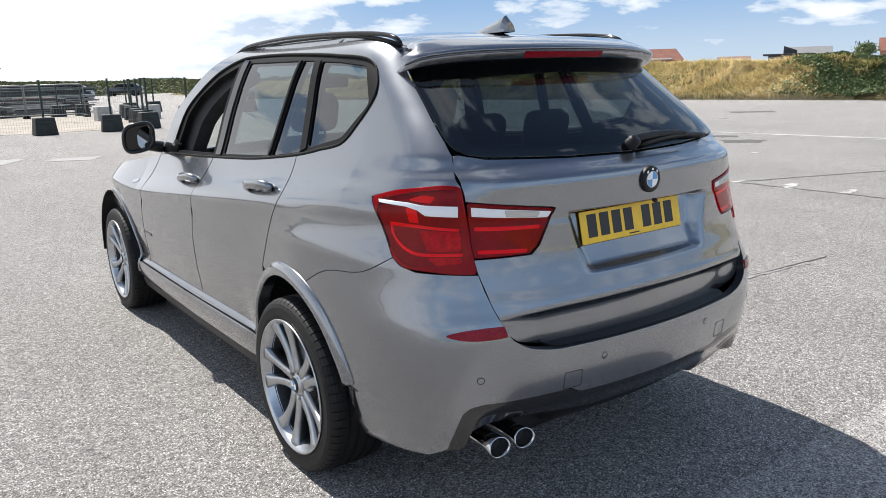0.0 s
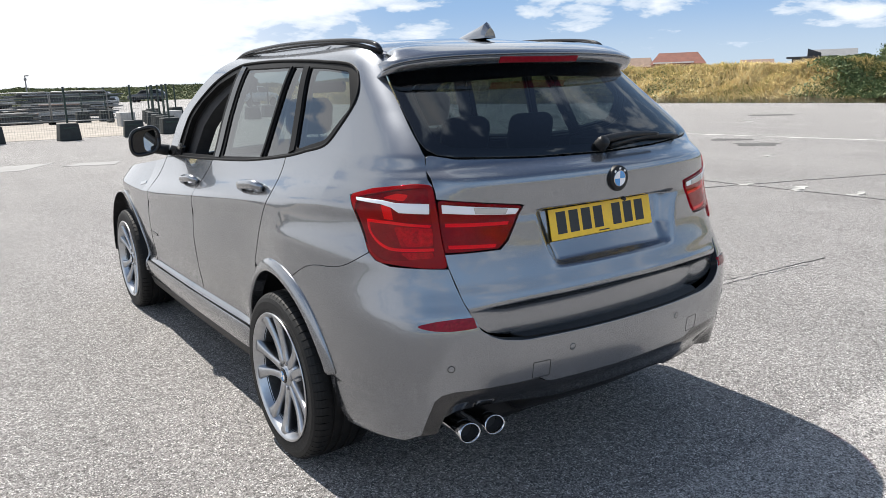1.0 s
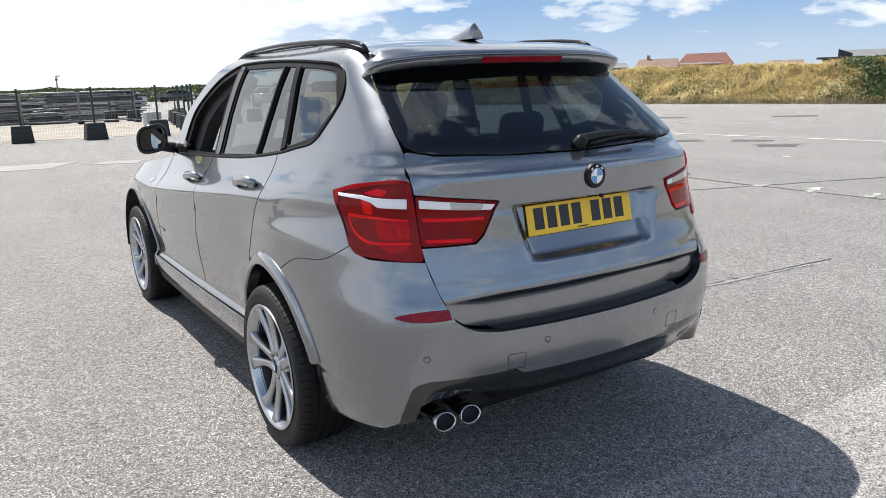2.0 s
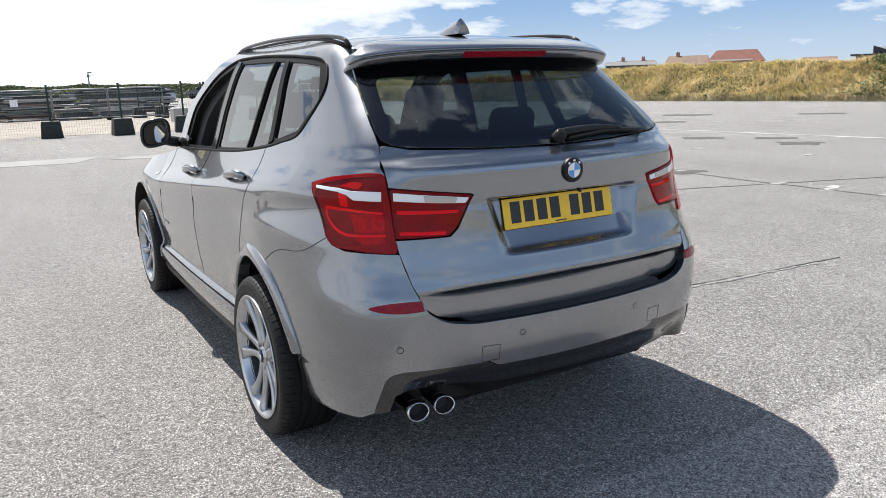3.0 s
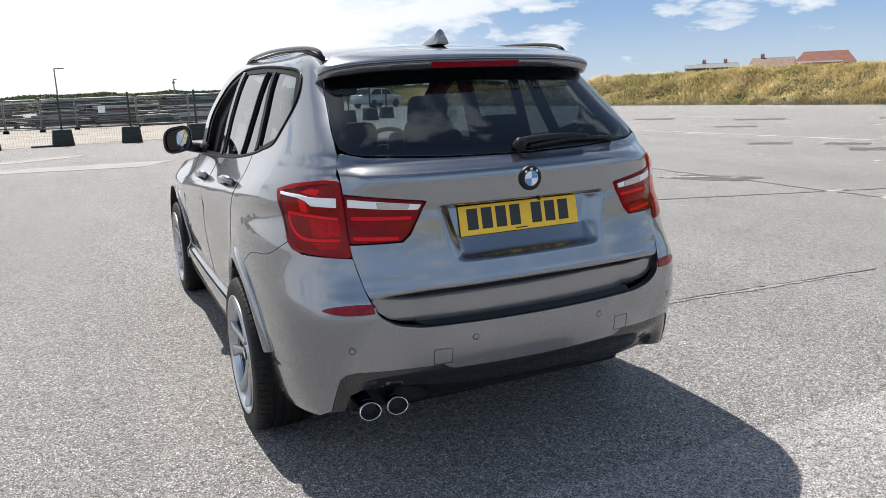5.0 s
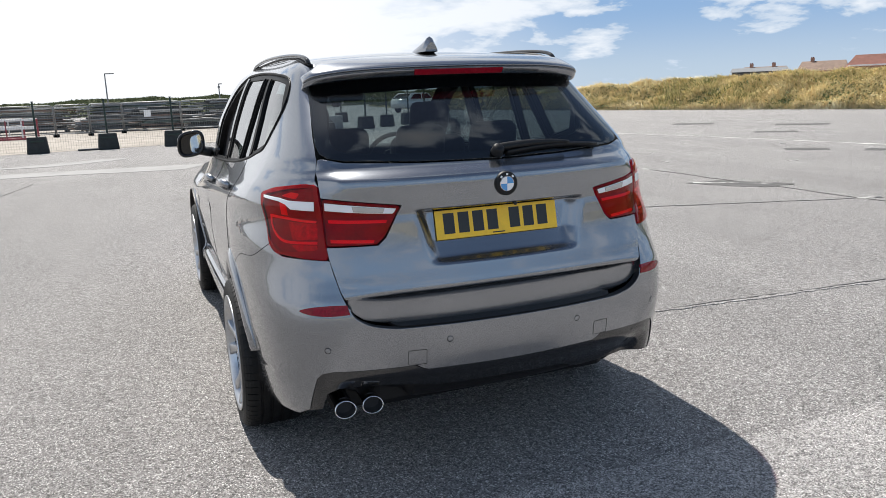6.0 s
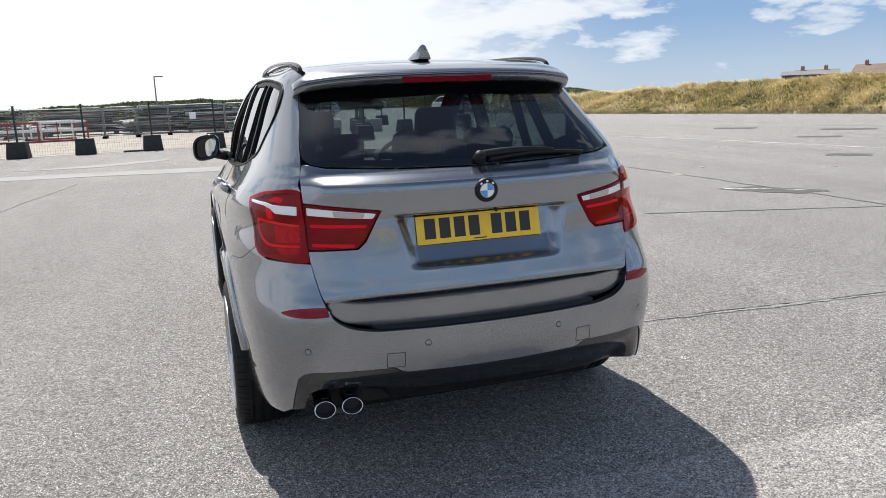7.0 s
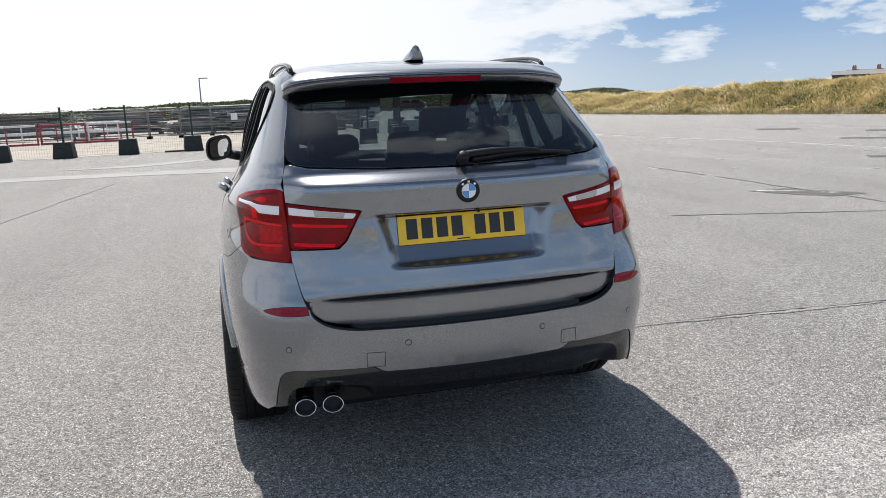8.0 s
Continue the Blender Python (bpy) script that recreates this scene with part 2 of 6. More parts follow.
def sweep(path, section, scale=None, up=(0, 0, 1), cap=True):
    """Verts and faces of a closed section carried along a path of points."""
    path = [Vector(p) for p in path]
    v, f, n = [], [], len(section)
    for i, p in enumerate(path):
        d = (path[min(i + 1, len(path) - 1)] - path[max(i - 1, 0)]).normalized()
        side = d.cross(Vector(up)).normalized()
        top = side.cross(d)
        s = scale[i] if scale else 1.0
        sx, sy = s if isinstance(s, tuple) else (s, s)
        v += [p + side * a * sx + top * b * sy for a, b in section]
    for i in range(len(path) - 1):
        for k in range(n):
            l = (k + 1) % n
            f.append((i * n + k, i * n + l, (i + 1) * n + l, (i + 1) * n + k))
    if cap:
        f += [tuple(range(n))[::-1], tuple((len(path) - 1) * n + k for k in range(n))]
    return v, f


def ring(n, rx, ry=None):
    return [(rx * math.cos(2 * math.pi * i / n), (ry or rx) * math.sin(2 * math.pi * i / n)) for i in range(n)]


def spline(pts, n=8):
    """A smooth line through the points."""
    P = [Vector(p) for p in pts]
    P = [P[0] * 2 - P[1], *P, P[-1] * 2 - P[-2]]
    out = []
    for a, b, c, d in zip(P, P[1:], P[2:], P[3:]):
        for i in range(n):
            t = i / n
            out.append(0.5 * (2 * b + (c - a) * t + (2 * a - 5 * b + 4 * c - d) * t * t + (3 * b - 3 * c + d - a) * t ** 3))
    return [tuple(p) for p in out] + [tuple(P[-2])]


def fillet(poly, r):
    """The polygon with its corners rounded."""
    out = []
    for i, p in enumerate(poly):
        p, a, b = Vector(p), Vector(poly[i - 1]), Vector(poly[(i + 1) % len(poly)])
        da, db = min(r, (a - p).length * 0.45), min(r, (b - p).length * 0.45)
        s, e = p + (a - p).normalized() * da, p + (b - p).normalized() * db
        out += [tuple(s * (1 - t) ** 2 + p * 2 * t * (1 - t) + e * t * t) for t in (0, 0.25, 0.5, 0.75, 1)]
    return out


def pchip(*pts):
    """A curve through the points that never overshoots."""
    X, Y = np.array(pts, float).T
    h = np.diff(X)
    d = np.diff(Y) / h
    m = np.zeros(len(X))
    m[0], m[-1] = d[0], d[-1]
    for i in range(1, len(X) - 1):
        if d[i - 1] * d[i] > 0:
            w1, w2 = 2 * h[i] + h[i - 1], h[i] + 2 * h[i - 1]
            m[i] = (w1 + w2) / (w1 / d[i - 1] + w2 / d[i])

    def f(x):
        x = np.clip(np.asarray(x, float), X[0], X[-1])
        i = np.clip(np.searchsorted(X, x) - 1, 0, len(h) - 1)
        t = (x - X[i]) / h[i]
        return Y[i] * (1 + 2 * t) * (1 - t) ** 2 + m[i] * h[i] * t * (1 - t) ** 2 + Y[i + 1] * t * t * (3 - 2 * t) + m[i + 1] * h[i] * t * t * (t - 1)
    return f


def bump01(v, a, b):
    t = np.clip((v - a) / (b - a), 0, 1)
    return t * t * (3 - 2 * t)
# ---- the car's skin: one smooth form, of which every panel is a piece ----
half_width = pchip((0.14, 0.82), (0.24, 0.875), (0.33, 0.895), (0.45, 0.893), (0.60, 0.906), (0.78, 0.914), (0.88, 0.914), (0.940, 0.9205), (0.965, 0.9225), (0.985, 0.9205), (1.005, 0.912), (1.03, 0.895), (1.08, 0.857), (1.15, 0.822), (1.40, 0.745), (1.58, 0.672), (1.62, 0.645), (1.67, 0.58))
rear_line = pchip((0.14, -0.88), (0.30, -0.97), (0.50, -1.000), (0.60, -1.012), (0.68, -1.015), (0.74, -1.008), (0.80, -0.985), (0.85, -0.966), (0.90, -0.953), (0.95, -0.943), (1.0, -0.936), (1.08, -0.928), (1.15, -0.927), (1.195, -0.916), (1.23, -0.868), (1.27, -0.832), (1.55, -0.475), (1.67, -0.34))
gate_line = pchip((0.64, -0.950), (0.66, -0.952), (0.69, -0.954), (0.72, -0.9565), (0.748, -0.960), (0.766, -0.965), (0.780, -0.974), (0.788, -0.983), (0.798, -0.9845), (0.82, -0.978), (0.86, -0.967), (0.90, -0.956), (0.93, -0.949), (0.96, -0.944), (1.0, -0.940), (1.04, -0.937), (1.072, -0.933), (1.086, -0.9365), (1.12, -0.9365), (1.17, -0.937), (1.192, -0.931), (1.206, -0.913), (1.23, -0.868), (1.25, -0.846), (1.27, -0.832), (1.55, -0.475), (1.67, -0.34))
corner_power = pchip((0.14, 6.5), (0.6, 8.0), (0.9, 6.2), (1.1, 5.6), (1.2, 6.2), (1.28, 8.0), (1.66, 8.0))
sill_crease = pchip((0.14, 0.0), (0.33, 0.008), (0.40, 0.010), (0.45, -0.013), (0.60, -0.008), (0.78, 0.0))
front_line = pchip((0.14, 3.45), (0.3, 3.60), (0.6, 3.66), (0.8, 3.64), (0.95, 3.52), (1.05, 3.3), (1.2, 3.2))


def width_at(y, z):
    s = 0.085 * (np.clip(y, -0.35, 2.2) - 1.0) * bump01(z, 0.70, 0.94) * (1 - bump01(z, 1.14, 1.42))
    w = half_width(z + s) + sill_crease(z) * bump01(y, 0.42, 0.62)
    w = w - 0.004 * (1 - bump01(z, 0.445, 0.472)) * bump01(z, 0.25, 0.42) * (1 - bump01(-y, 0.55, 0.78)) * bump01(-y, 0.20, 0.30)
    w = w + 0.036 * np.exp(-(np.maximum(0, y + 0.15) / 0.34) ** 2) * bump01(z, 0.2, 0.45) * (1 - bump01(z, 0.92, 1.08))
    return w * (1 - 0.012 * ((y - 1.3) / 1.6) ** 2 * (y < 1.3) - 0.050 * ((y - 1.3) / 2.2) ** 2 * (y > 1.3) - 0.42 * np.maximum(0, y - 2.80) ** 2)


def body(p, rear=rear_line):
    """Below zero inside the car, zero on its skin."""
    x, y, z = np.abs(p[..., 0]), p[..., 1], p[..., 2]
    rc = rear(x, z) if rear is gate_skin else rear(z)
    n = corner_power(z)
    hr = np.maximum(0, (0.3 + 0.2 * x * x - y) / (0.3 - rc))
    hf = np.maximum(0, (y + 0.30 * x * x - 2.3) / (front_line(z) - 2.3))
    return (x / width_at(y, z)) ** n + hr ** n + hf ** 5 - 1


def gate_skin(x, z):
    """The tailgate's own line, with the sunk field round the number plate."""
    edge = 0.345 + 0.25 * (z - 1.0)
    sunk = bump01(edge - x, -0.010, 0.062) * (0.64 * bump01(z, 0.868, 0.894) + 0.36 * np.clip((z - 0.890) / 0.064, 0, 1)) * (1 - bump01(z, 1.058, 1.080))
    line = gate_line(z + 0.035 * x * x * (1 - bump01(z, 0.80, 0.86)))
    flush = 0.5 * bump01(x, 0.45, 0.66) * (1 - bump01(z, 0.80, 0.84)) + bump01(x, 0.60, 0.672) * bump01(z, 0.86, 0.95)
    return line + (rear_line(z) - line) * flush + (0.060 + 0.12 * (z - 0.90) - 0.20 * x * x) * sunk


def view_side(u, z):
    return np.stack([np.full_like(u, 1.25), u, z], -1), np.stack([-np.ones_like(u), 0 * u, 0 * u], -1), 1.25


def view_rear(u, z):
    return np.stack([u, np.full_like(u, -1.3), z], -1), np.stack([0 * u, np.ones_like(u), 0 * u], -1), 1.5


def view_front(u, z):
    return np.stack([u, np.full_like(u, 4.2), z], -1), np.stack([0 * u, -np.ones_like(u), 0 * u], -1), 1.7


def view_wrap(u, z):
    """u runs round the tail: the angle from straight back, in radians."""
    d = np.stack([-np.sin(u), np.cos(u), 0 * u], -1)
    c = np.stack([0 * u, 0 * u - 0.1, z], -1)
    return c - d * 2.2, d, 2.2


def land(view, uv, rear=rear_line):
    """Where rays of the view meet the skin, and the outward normals there."""
    uv = np.asarray(uv, float)
    o, d, reach = view(uv[:, 0], uv[:, 1])
    lo, hi = np.zeros(len(uv)), np.full(len(uv), reach)
    for _ in range(34):
        mid = (lo + hi) / 2
        out = body(o + d * mid[:, None], rear) > 0
        lo, hi = np.where(out, mid, lo), np.where(out, hi, mid)
    p = o + d * lo[:, None]
    e = 0.004
    g = np.stack([body(p + e * a, rear) - body(p - e * a, rear) for a in np.eye(3)], -1)
    return p, g / np.maximum(1e-9, np.linalg.norm(g, axis=1))[:, None]


def round_tail(points, given="x"):
    """(x or y, z) on the tail's left corner as (angle, z) for view_wrap."""
    out = []
    for a, z in points:
        if given == "x":
            p, _ = land(view_rear, [(a, z)])
        else:
            p, _ = land(view_side, [(a, z)])
        x = p[0][0] if given == "y" else a
        out.append((math.atan2(x, -(p[0][1] + 0.1)), z))
    return out


def in_poly(poly, pts):
    P, inside = np.array(poly), np.zeros(len(pts), bool)
    x, y = pts[:, 0], pts[:, 1]
    for (x1, y1), (x2, y2) in zip(P, np.roll(P, -1, 0)):
        cross = (y1 > y) != (y2 > y)
        inside ^= cross & (x < (x2 - x1) * (y - y1) / (y2 - y1 + 1e-12) + x1)
    return inside


def dense(poly, step):
    out = []
    for a, b in zip(poly, list(poly[1:]) + [poly[0]]):
        n = max(1, math.ceil(math.dist(a, b) / step))
        out += [(a[0] + (b[0] - a[0]) * i / n, a[1] + (b[1] - a[1]) * i / n) for i in range(n) if n > 1 or math.dist(a, b) > 1e-4]
    return out


def area2(poly):
    return sum(a[0] * b[1] - b[0] * a[1] for a, b in zip(poly, list(poly[1:]) + [poly[0]]))


def shrink(poly, gap):
    """The polygon drawn in by gap on all sides."""
    n, s, out = len(poly), 1 if area2(poly) > 0 else -1, []
    for i in range(n):
        a, p, b = Vector(poly[i - 1]), Vector(poly[i]), Vector(poly[(i + 1) % n])
        e1, e2 = (p - a).normalized(), (b - p).normalized()
        m = Vector((-e1.y - e2.y, e1.x + e2.x))
        m = m / max(0.35, m.length_squared / 2) if m.length > 1e-6 else m
        out.append(tuple(p + m * s * gap))
    return out


def panel(name, poly, view, mat, parent, step=0.03, gap=0.0034, off=0.0, deep=0.018, side=-1, rear=rear_line, holes=(), label="", bulge=None, edge=0.0014):
    """A pressed panel: the piece of the skin inside poly, with turned-in edges. side: -1 left, 1 right; 0 spans both."""
    unit = 1.0 if view is not view_wrap else 0.95
    poly = shrink(dense(poly, step * 0.7 / unit), gap / unit)
    holes = [shrink(dense(h, step / unit), -gap / unit) for h in holes]
    P = np.array(poly)
    us, zs = np.arange(P[:, 0].min(), P[:, 0].max(), step / unit), np.arange(P[:, 1].min() - 0.12, P[:, 1].max() + 0.12, min(step, max(0.007, step * 0.40)))
    if len(us) and len(zs):
        G = np.array(np.meshgrid(us + step * 0.37, zs + step * 0.17)).reshape(2, -1).T
        if view is view_side:
            # rows run along the waist crease
            G[:, 1] -= 0.085 * (np.clip(G[:, 0], -0.35, 2.2) - 1.0) * bump01(G[:, 1], 0.70, 0.94) * (1 - bump01(G[:, 1], 1.14, 1.42))
        keep = in_poly(poly, G)
        for h in holes:
            keep &= ~in_poly(h, G)
        G = G[keep]
        B = np.array(poly + [q for h in holes for q in h])
        if len(G):
            d = np.min(np.hypot(G[:, None, 0] - B[None, :, 0], G[:, None, 1] - B[None, :, 1]), axis=1)
            G = G[d > step * 0.30 / unit]
    else:
        G = np.zeros((0, 2))
    loops, pts = [], []
    for loop in [poly, *holes]:
        loops.append(list(range(len(pts), len(pts) + len(loop))))
        pts += loop
    edges = [(l[i], l[(i + 1) % len(l)]) for l in loops for i in range(len(l))]
    vs, _, fs, orig, _, _ = delaunay_2d_cdt([Vector(p) for p in pts] + [Vector(p) for p in G], edges, [], 0, 1e-6)
    uv = np.array([tuple(v) for v in vs])
    fs = np.array([tuple(f) for f in fs])
    mid = uv[fs].mean(1)
    keep = in_poly(poly, mid)
    for h in holes:
        keep &= ~in_poly(h, mid)
    fs = fs[keep]
    p, n = land(view, uv, rear)
    lift = np.full(len(uv), off) if bulge is None else off + bulge(uv, p)
    p = p + n * lift[:, None]
    if bulge is not None:
        a, b, c = p[fs[:, 0]], p[fs[:, 1]], p[fs[:, 2]]
        fn = np.cross(b - a, c - a)
        fn *= np.where(np.einsum("ij,ij->i", fn, n[fs[:, 0]]) < 0, -1.0, 1.0)[:, None]
        acc = np.zeros_like(p)
        for k in range(3):
            np.add.at(acc, fs[:, k], fn)
        n = acc / np.maximum(1e-12, np.linalg.norm(acc, axis=1))[:, None]
    verts, norms, faces = [tuple(q) for q in p], [tuple(q) for q in n], []
    # turn the faces outwards
    a, b, c = p[fs[:, 0]], p[fs[:, 1]], p[fs[:, 2]]
    flip = np.einsum("ij,ij->i", np.cross(b - a, c - a), n[fs[:, 0]]) < 0
    faces += [tuple(f[::-1]) if w else tuple(f) for f, w in zip(fs, flip)]
    # rims, from the free edges
    count = {}
    for f in faces:
        for i in range(3):
            e = (f[i], f[(i + 1) % 3])
            count[tuple(sorted(e))] = count.get(tuple(sorted(e)), 0) + 1
    rim = {}

    def edge_verts(k, way):
        if k not in rim:
            rim[k] = len(verts)
            for t, dn in ((0.0, 0.0), (edge * 0.6, edge * 0.35), (edge, edge), (edge, deep)):
                verts.append(tuple(p[k] + way * t - n[k] * dn))
                blend = n[k] * (1.0 if dn == 0 else 0.6 if dn < edge * 0.5 else 0.15) + way * (0.0 if dn == 0 else 0.6 if dn < edge * 0.5 else 1.0)
                norms.append(tuple(blend / np.linalg.norm(blend)))
        return rim[k]
    ways = {}
    free = []
    for f in faces:
        for i in range(3):
            e = (f[i], f[(i + 1) % 3])
            if count[tuple(sorted(e))] == 1:
                free.append(e)
                w = np.cross(p[e[1]] - p[e[0]], n[e[0]])
                for k in e:
                    ways[k] = ways.get(k, 0) + w / max(1e-9, np.linalg.norm(w))
    for e in free:
        i, j = (edge_verts(k, ways[k] / max(1e-9, np.linalg.norm(ways[k]))) for k in e)
        for r in range(3):
            faces.append((j + r, i + r, i + r + 1, j + r + 1))
    verts, norms = np.array(verts), np.array(norms)
    if side == -1 and view is not view_wrap:
        verts[:, 0] *= -1
        norms[:, 0] *= -1
        faces = [f[::-1] for f in faces]
    elif side == -1:
        verts[:, 0] *= -1
        norms[:, 0] *= -1
        faces = [f[::-1] for f in faces]
    ob = put(name, mesh_of(name, verts, faces, norms), mat, parent, label)
    if mat is PAINT:
        # the flange walls are coloured black in place of the shade inside the gaps
        ob.data.materials.append(BLACK)
        slots = np.zeros(len(faces), np.int32)
        slots[len(fs) + 2::3] = 1
        ob.data.polygons.foreach_set("material_index", slots)
    return ob


def both(poly):
    """A right half, given from the middle outwards along its outline, closed with its mirror image."""
    return list(poly) + [(-u, z) for u, z in reversed(poly) if abs(u) > 1e-6]
# ---- the car ----
import functools

car = thing("car", "clean grey metallic SUV parked on tarmac, one front window down", "car", pose(0.01, 0, 0))
AXLES = (0.0, 2.81)
ARCH_Z, ARCH_IN, ARCH_OUT = 0.375, 0.405, 0.458


def arc(y, r, a0, a1, n=18, z=ARCH_Z):
    return [(y + r * math.cos(radians(a0 + (a1 - a0) * i / n)), z + r * math.sin(radians(a0 + (a1 - a0) * i / n))) for i in range(n + 1)]


belt = spline([(1.73, 1.133), (1.40, 1.143), (1.03, 1.160), (0.53, 1.188), (0.124, 1.230), (-0.06, 1.262)], 4)
seam_a = spline([(1.95, 1.112), (2.03, 0.945), (2.12, 0.745), (2.165, 0.55), (2.17, 0.418)], 4)
seam_b = spline([(1.035, 1.158), (1.095, 1.022), (1.165, 0.80), (1.20, 0.60), (1.205, 0.418)], 4)
seam_c = spline([(0.122, 1.228), (0.088, 1.12), (0.10, 1.06), (0.19, 0.935), (0.29, 0.775)], 4)
skirt_top = [(2.17, 0.418), (1.205, 0.418), (0.50, 0.425)]
lamp_left = [(-0.500, 1.141), (-0.537, 1.09), (-0.572, 1.03), (-0.620, 0.958)]
dlo_rear = spline([(-0.06, 1.262), (-0.19, 1.288), (-0.255, 1.345), (-0.312, 1.445), (-0.275, 1.53), (-0.19, 1.583), (0.0, 1.600), (0.19, 1.611), (0.53, 1.622), (0.85, 1.622), (1.0, 1.610), (1.21, 1.556), (1.40, 1.468), (1.56, 1.365), (1.70, 1.20), (1.73, 1.133)], 4)
roof_side = spline([(1.95, 1.112), (1.80, 1.30), (1.64, 1.422), (1.42, 1.552), (1.20, 1.637), (1.0, 1.666), (0.5, 1.678), (0.1, 1.672), (-0.15, 1.652), (-0.30, 1.618)], 4)

# edge of the tail pillar beside the rear glass, by distance from the middle line
pillar = [(0.591, 1.585), (0.612, 1.51), (0.639, 1.40), (0.658, 1.31), (0.664, 1.27), (0.6755, 1.225), (0.680, 1.176)]
pillar_side = []
for x_, z_ in pillar:
    p_, _ = land(view_rear, [(x_, z_)])
    pillar_side.append((float(p_[0][1]), z_))

def wheel_arch(y, last, flare, side):
    """A flared band round the wheel opening that turns in at its lip."""
    n, rows = 64, [(ARCH_OUT, 0.0005), (ARCH_OUT - 0.0015, 0.0040), (ARCH_OUT - 0.016, 0.004 + flare * 0.45), (ARCH_OUT - 0.030, 0.002 + flare * 0.80), (ARCH_IN + 0.012, flare), (ARCH_IN + 0.005, flare - 0.001), (ARCH_IN + 0.001, flare - 0.005), (ARCH_IN, flare - 0.014), (ARCH_IN + 0.002, flare - 0.06)]
    f, m = [], len(rows)
    turns = [radians(-6 + (last + 6) * i / n) for i in range(n + 1)]
    p, _ = land(view_side, [(y + r * math.cos(a), ARCH_Z + r * math.sin(a)) for a in turns for r, _ in rows])
    p[:, 0] += np.tile([lift for _, lift in rows], n + 1)
    v = p * np.array((side, 1, 1))
    for i in range(n):
        for k in range(m - 1):
            q = (i * m + k, i * m + k + 1, (i + 1) * m + k + 1, (i + 1) * m + k)
            f.append(q if side > 0 else q[::-1])
    f += [tuple(range(m)), tuple(n * m + k for k in range(m))[::-1]]
    put("wheel_arch_trim", mesh_of("wheel_arch_trim", v, f), PAINT, car)


bumper_seam = spline([(-0.620, 0.958), (-0.548, 0.915), (-0.47, 0.89), (-0.30, 0.868), (-0.155, 0.80)], 4)
for side in (-1, 1):
    quarter = (seam_c[::-1] + dlo_rear[:-1] + [(1.73, 1.133)] + roof_side[:-1] + [(-0.34, 1.60)] + pillar_side
               + lamp_left + bumper_seam[1:]
               + arc(0.02, ARCH_OUT - 0.010, 112, 58, 14))
    panel("quarter_panel", quarter, view_side, PAINT, car, step=0.028, side=side, gap=0.0020)
    panel("front_door", [*seam_a, *skirt_top[1:2], *seam_b[::-1], *[q for q in belt[::-1] if 1.04 < q[0] < 1.75]], view_side, PAINT, car, side=side)
    panel("rear_door", [*seam_b, *[(0.46, 0.425)], *arc(0.02, ARCH_OUT - 0.010, 10, 52, 10), *seam_c[::-1], *[q for q in belt[::-1] if 0.13 < q[0] < 1.03]], view_side, PAINT, car, side=side)
    panel("front_wing", [*seam_a[::-1], (2.05, 1.095), (2.35, 1.058), (2.75, 1.012), (3.1, 0.955), (3.30, 0.90), (3.28, 0.72), (3.23, 0.60), *arc(2.82, ARCH_OUT - 0.010, 25, 172, 20), (2.30, 0.418)], view_side, PAINT, car, side=side)
    panel("side_skirt", fillet([(2.36, 0.414), (0.47, 0.421), (0.42, 0.30), (0.47, 0.215), (2.32, 0.205), (2.40, 0.30)], 0.03), view_side, PAINT, car, side=side, off=0.006, bulge=lambda uv, p: -0.030 * (1 - bump01(uv[:, 1], 0.205, 0.40)))
    panel("door_trim_strip", [(2.15, 0.452), (0.475, 0.460), (0.475, 0.432), (2.15, 0.424)], view_side, PAINT, car, side=side, off=0.001, step=0.05, bulge=lambda uv, p: 0.012 * (1 - bump01(uv[:, 1], 0.430, 0.458)), label="body-coloured sill moulding")
    for y, last, flare in ((0.02, 167, 0.022), (2.82, 184, 0.010)):
        wheel_arch(y, last, flare, side)

# rear bumper, all round the tail
seam_gate = [(0.672, 0.909), (0.664, 0.86), (0.652, 0.80), (0.634, 0.745)]
step_edge = fillet([(0.634, 0.745), (0.615, 0.705), (0.560, 0.672), (0.470, 0.656), (0.25, 0.655), (0.0, 0.655)], 0.03)[2:-2]
upper = round_tail([*bumper_seam[::-1], (-0.65, 0.935), (-0.70, 0.918)], "y") + round_tail([(x, z) for x, z in seam_gate]) + round_tail(step_edge)
lower = round_tail([(0.0, 0.480), (0.355, 0.482), (0.375, 0.488), (0.40, 0.503), (0.70, 0.498), (0.735, 0.487), (0.752, 0.466), (0.775, 0.33)]) + round_tail([(-0.72, 0.296), (-0.56, 0.286), (-0.43, 0.283), (-0.405, 0.345), (-0.383, 0.43), (-0.378, 0.462)], "y")
arch_cut = round_tail([(y, z) for y, z in arc(0.02, ARCH_OUT - 0.012, 166, 113, 12)], "y")
bumper_half = [(0.0, 0.480)] + lower[1:] + arch_cut[:-1] + upper[:-1] + [(0.0, 0.655)]
panel("rear_bumper", both(bumper_half), view_wrap, PAINT, car, step=0.025, side=0, deep=0.03, gap=0.002)


def bumper_piece(name, half, mat, off=0.0, label="", **more):
    return panel(name, both(half), view_wrap, mat, car, side=0, off=off, label=label, **more)


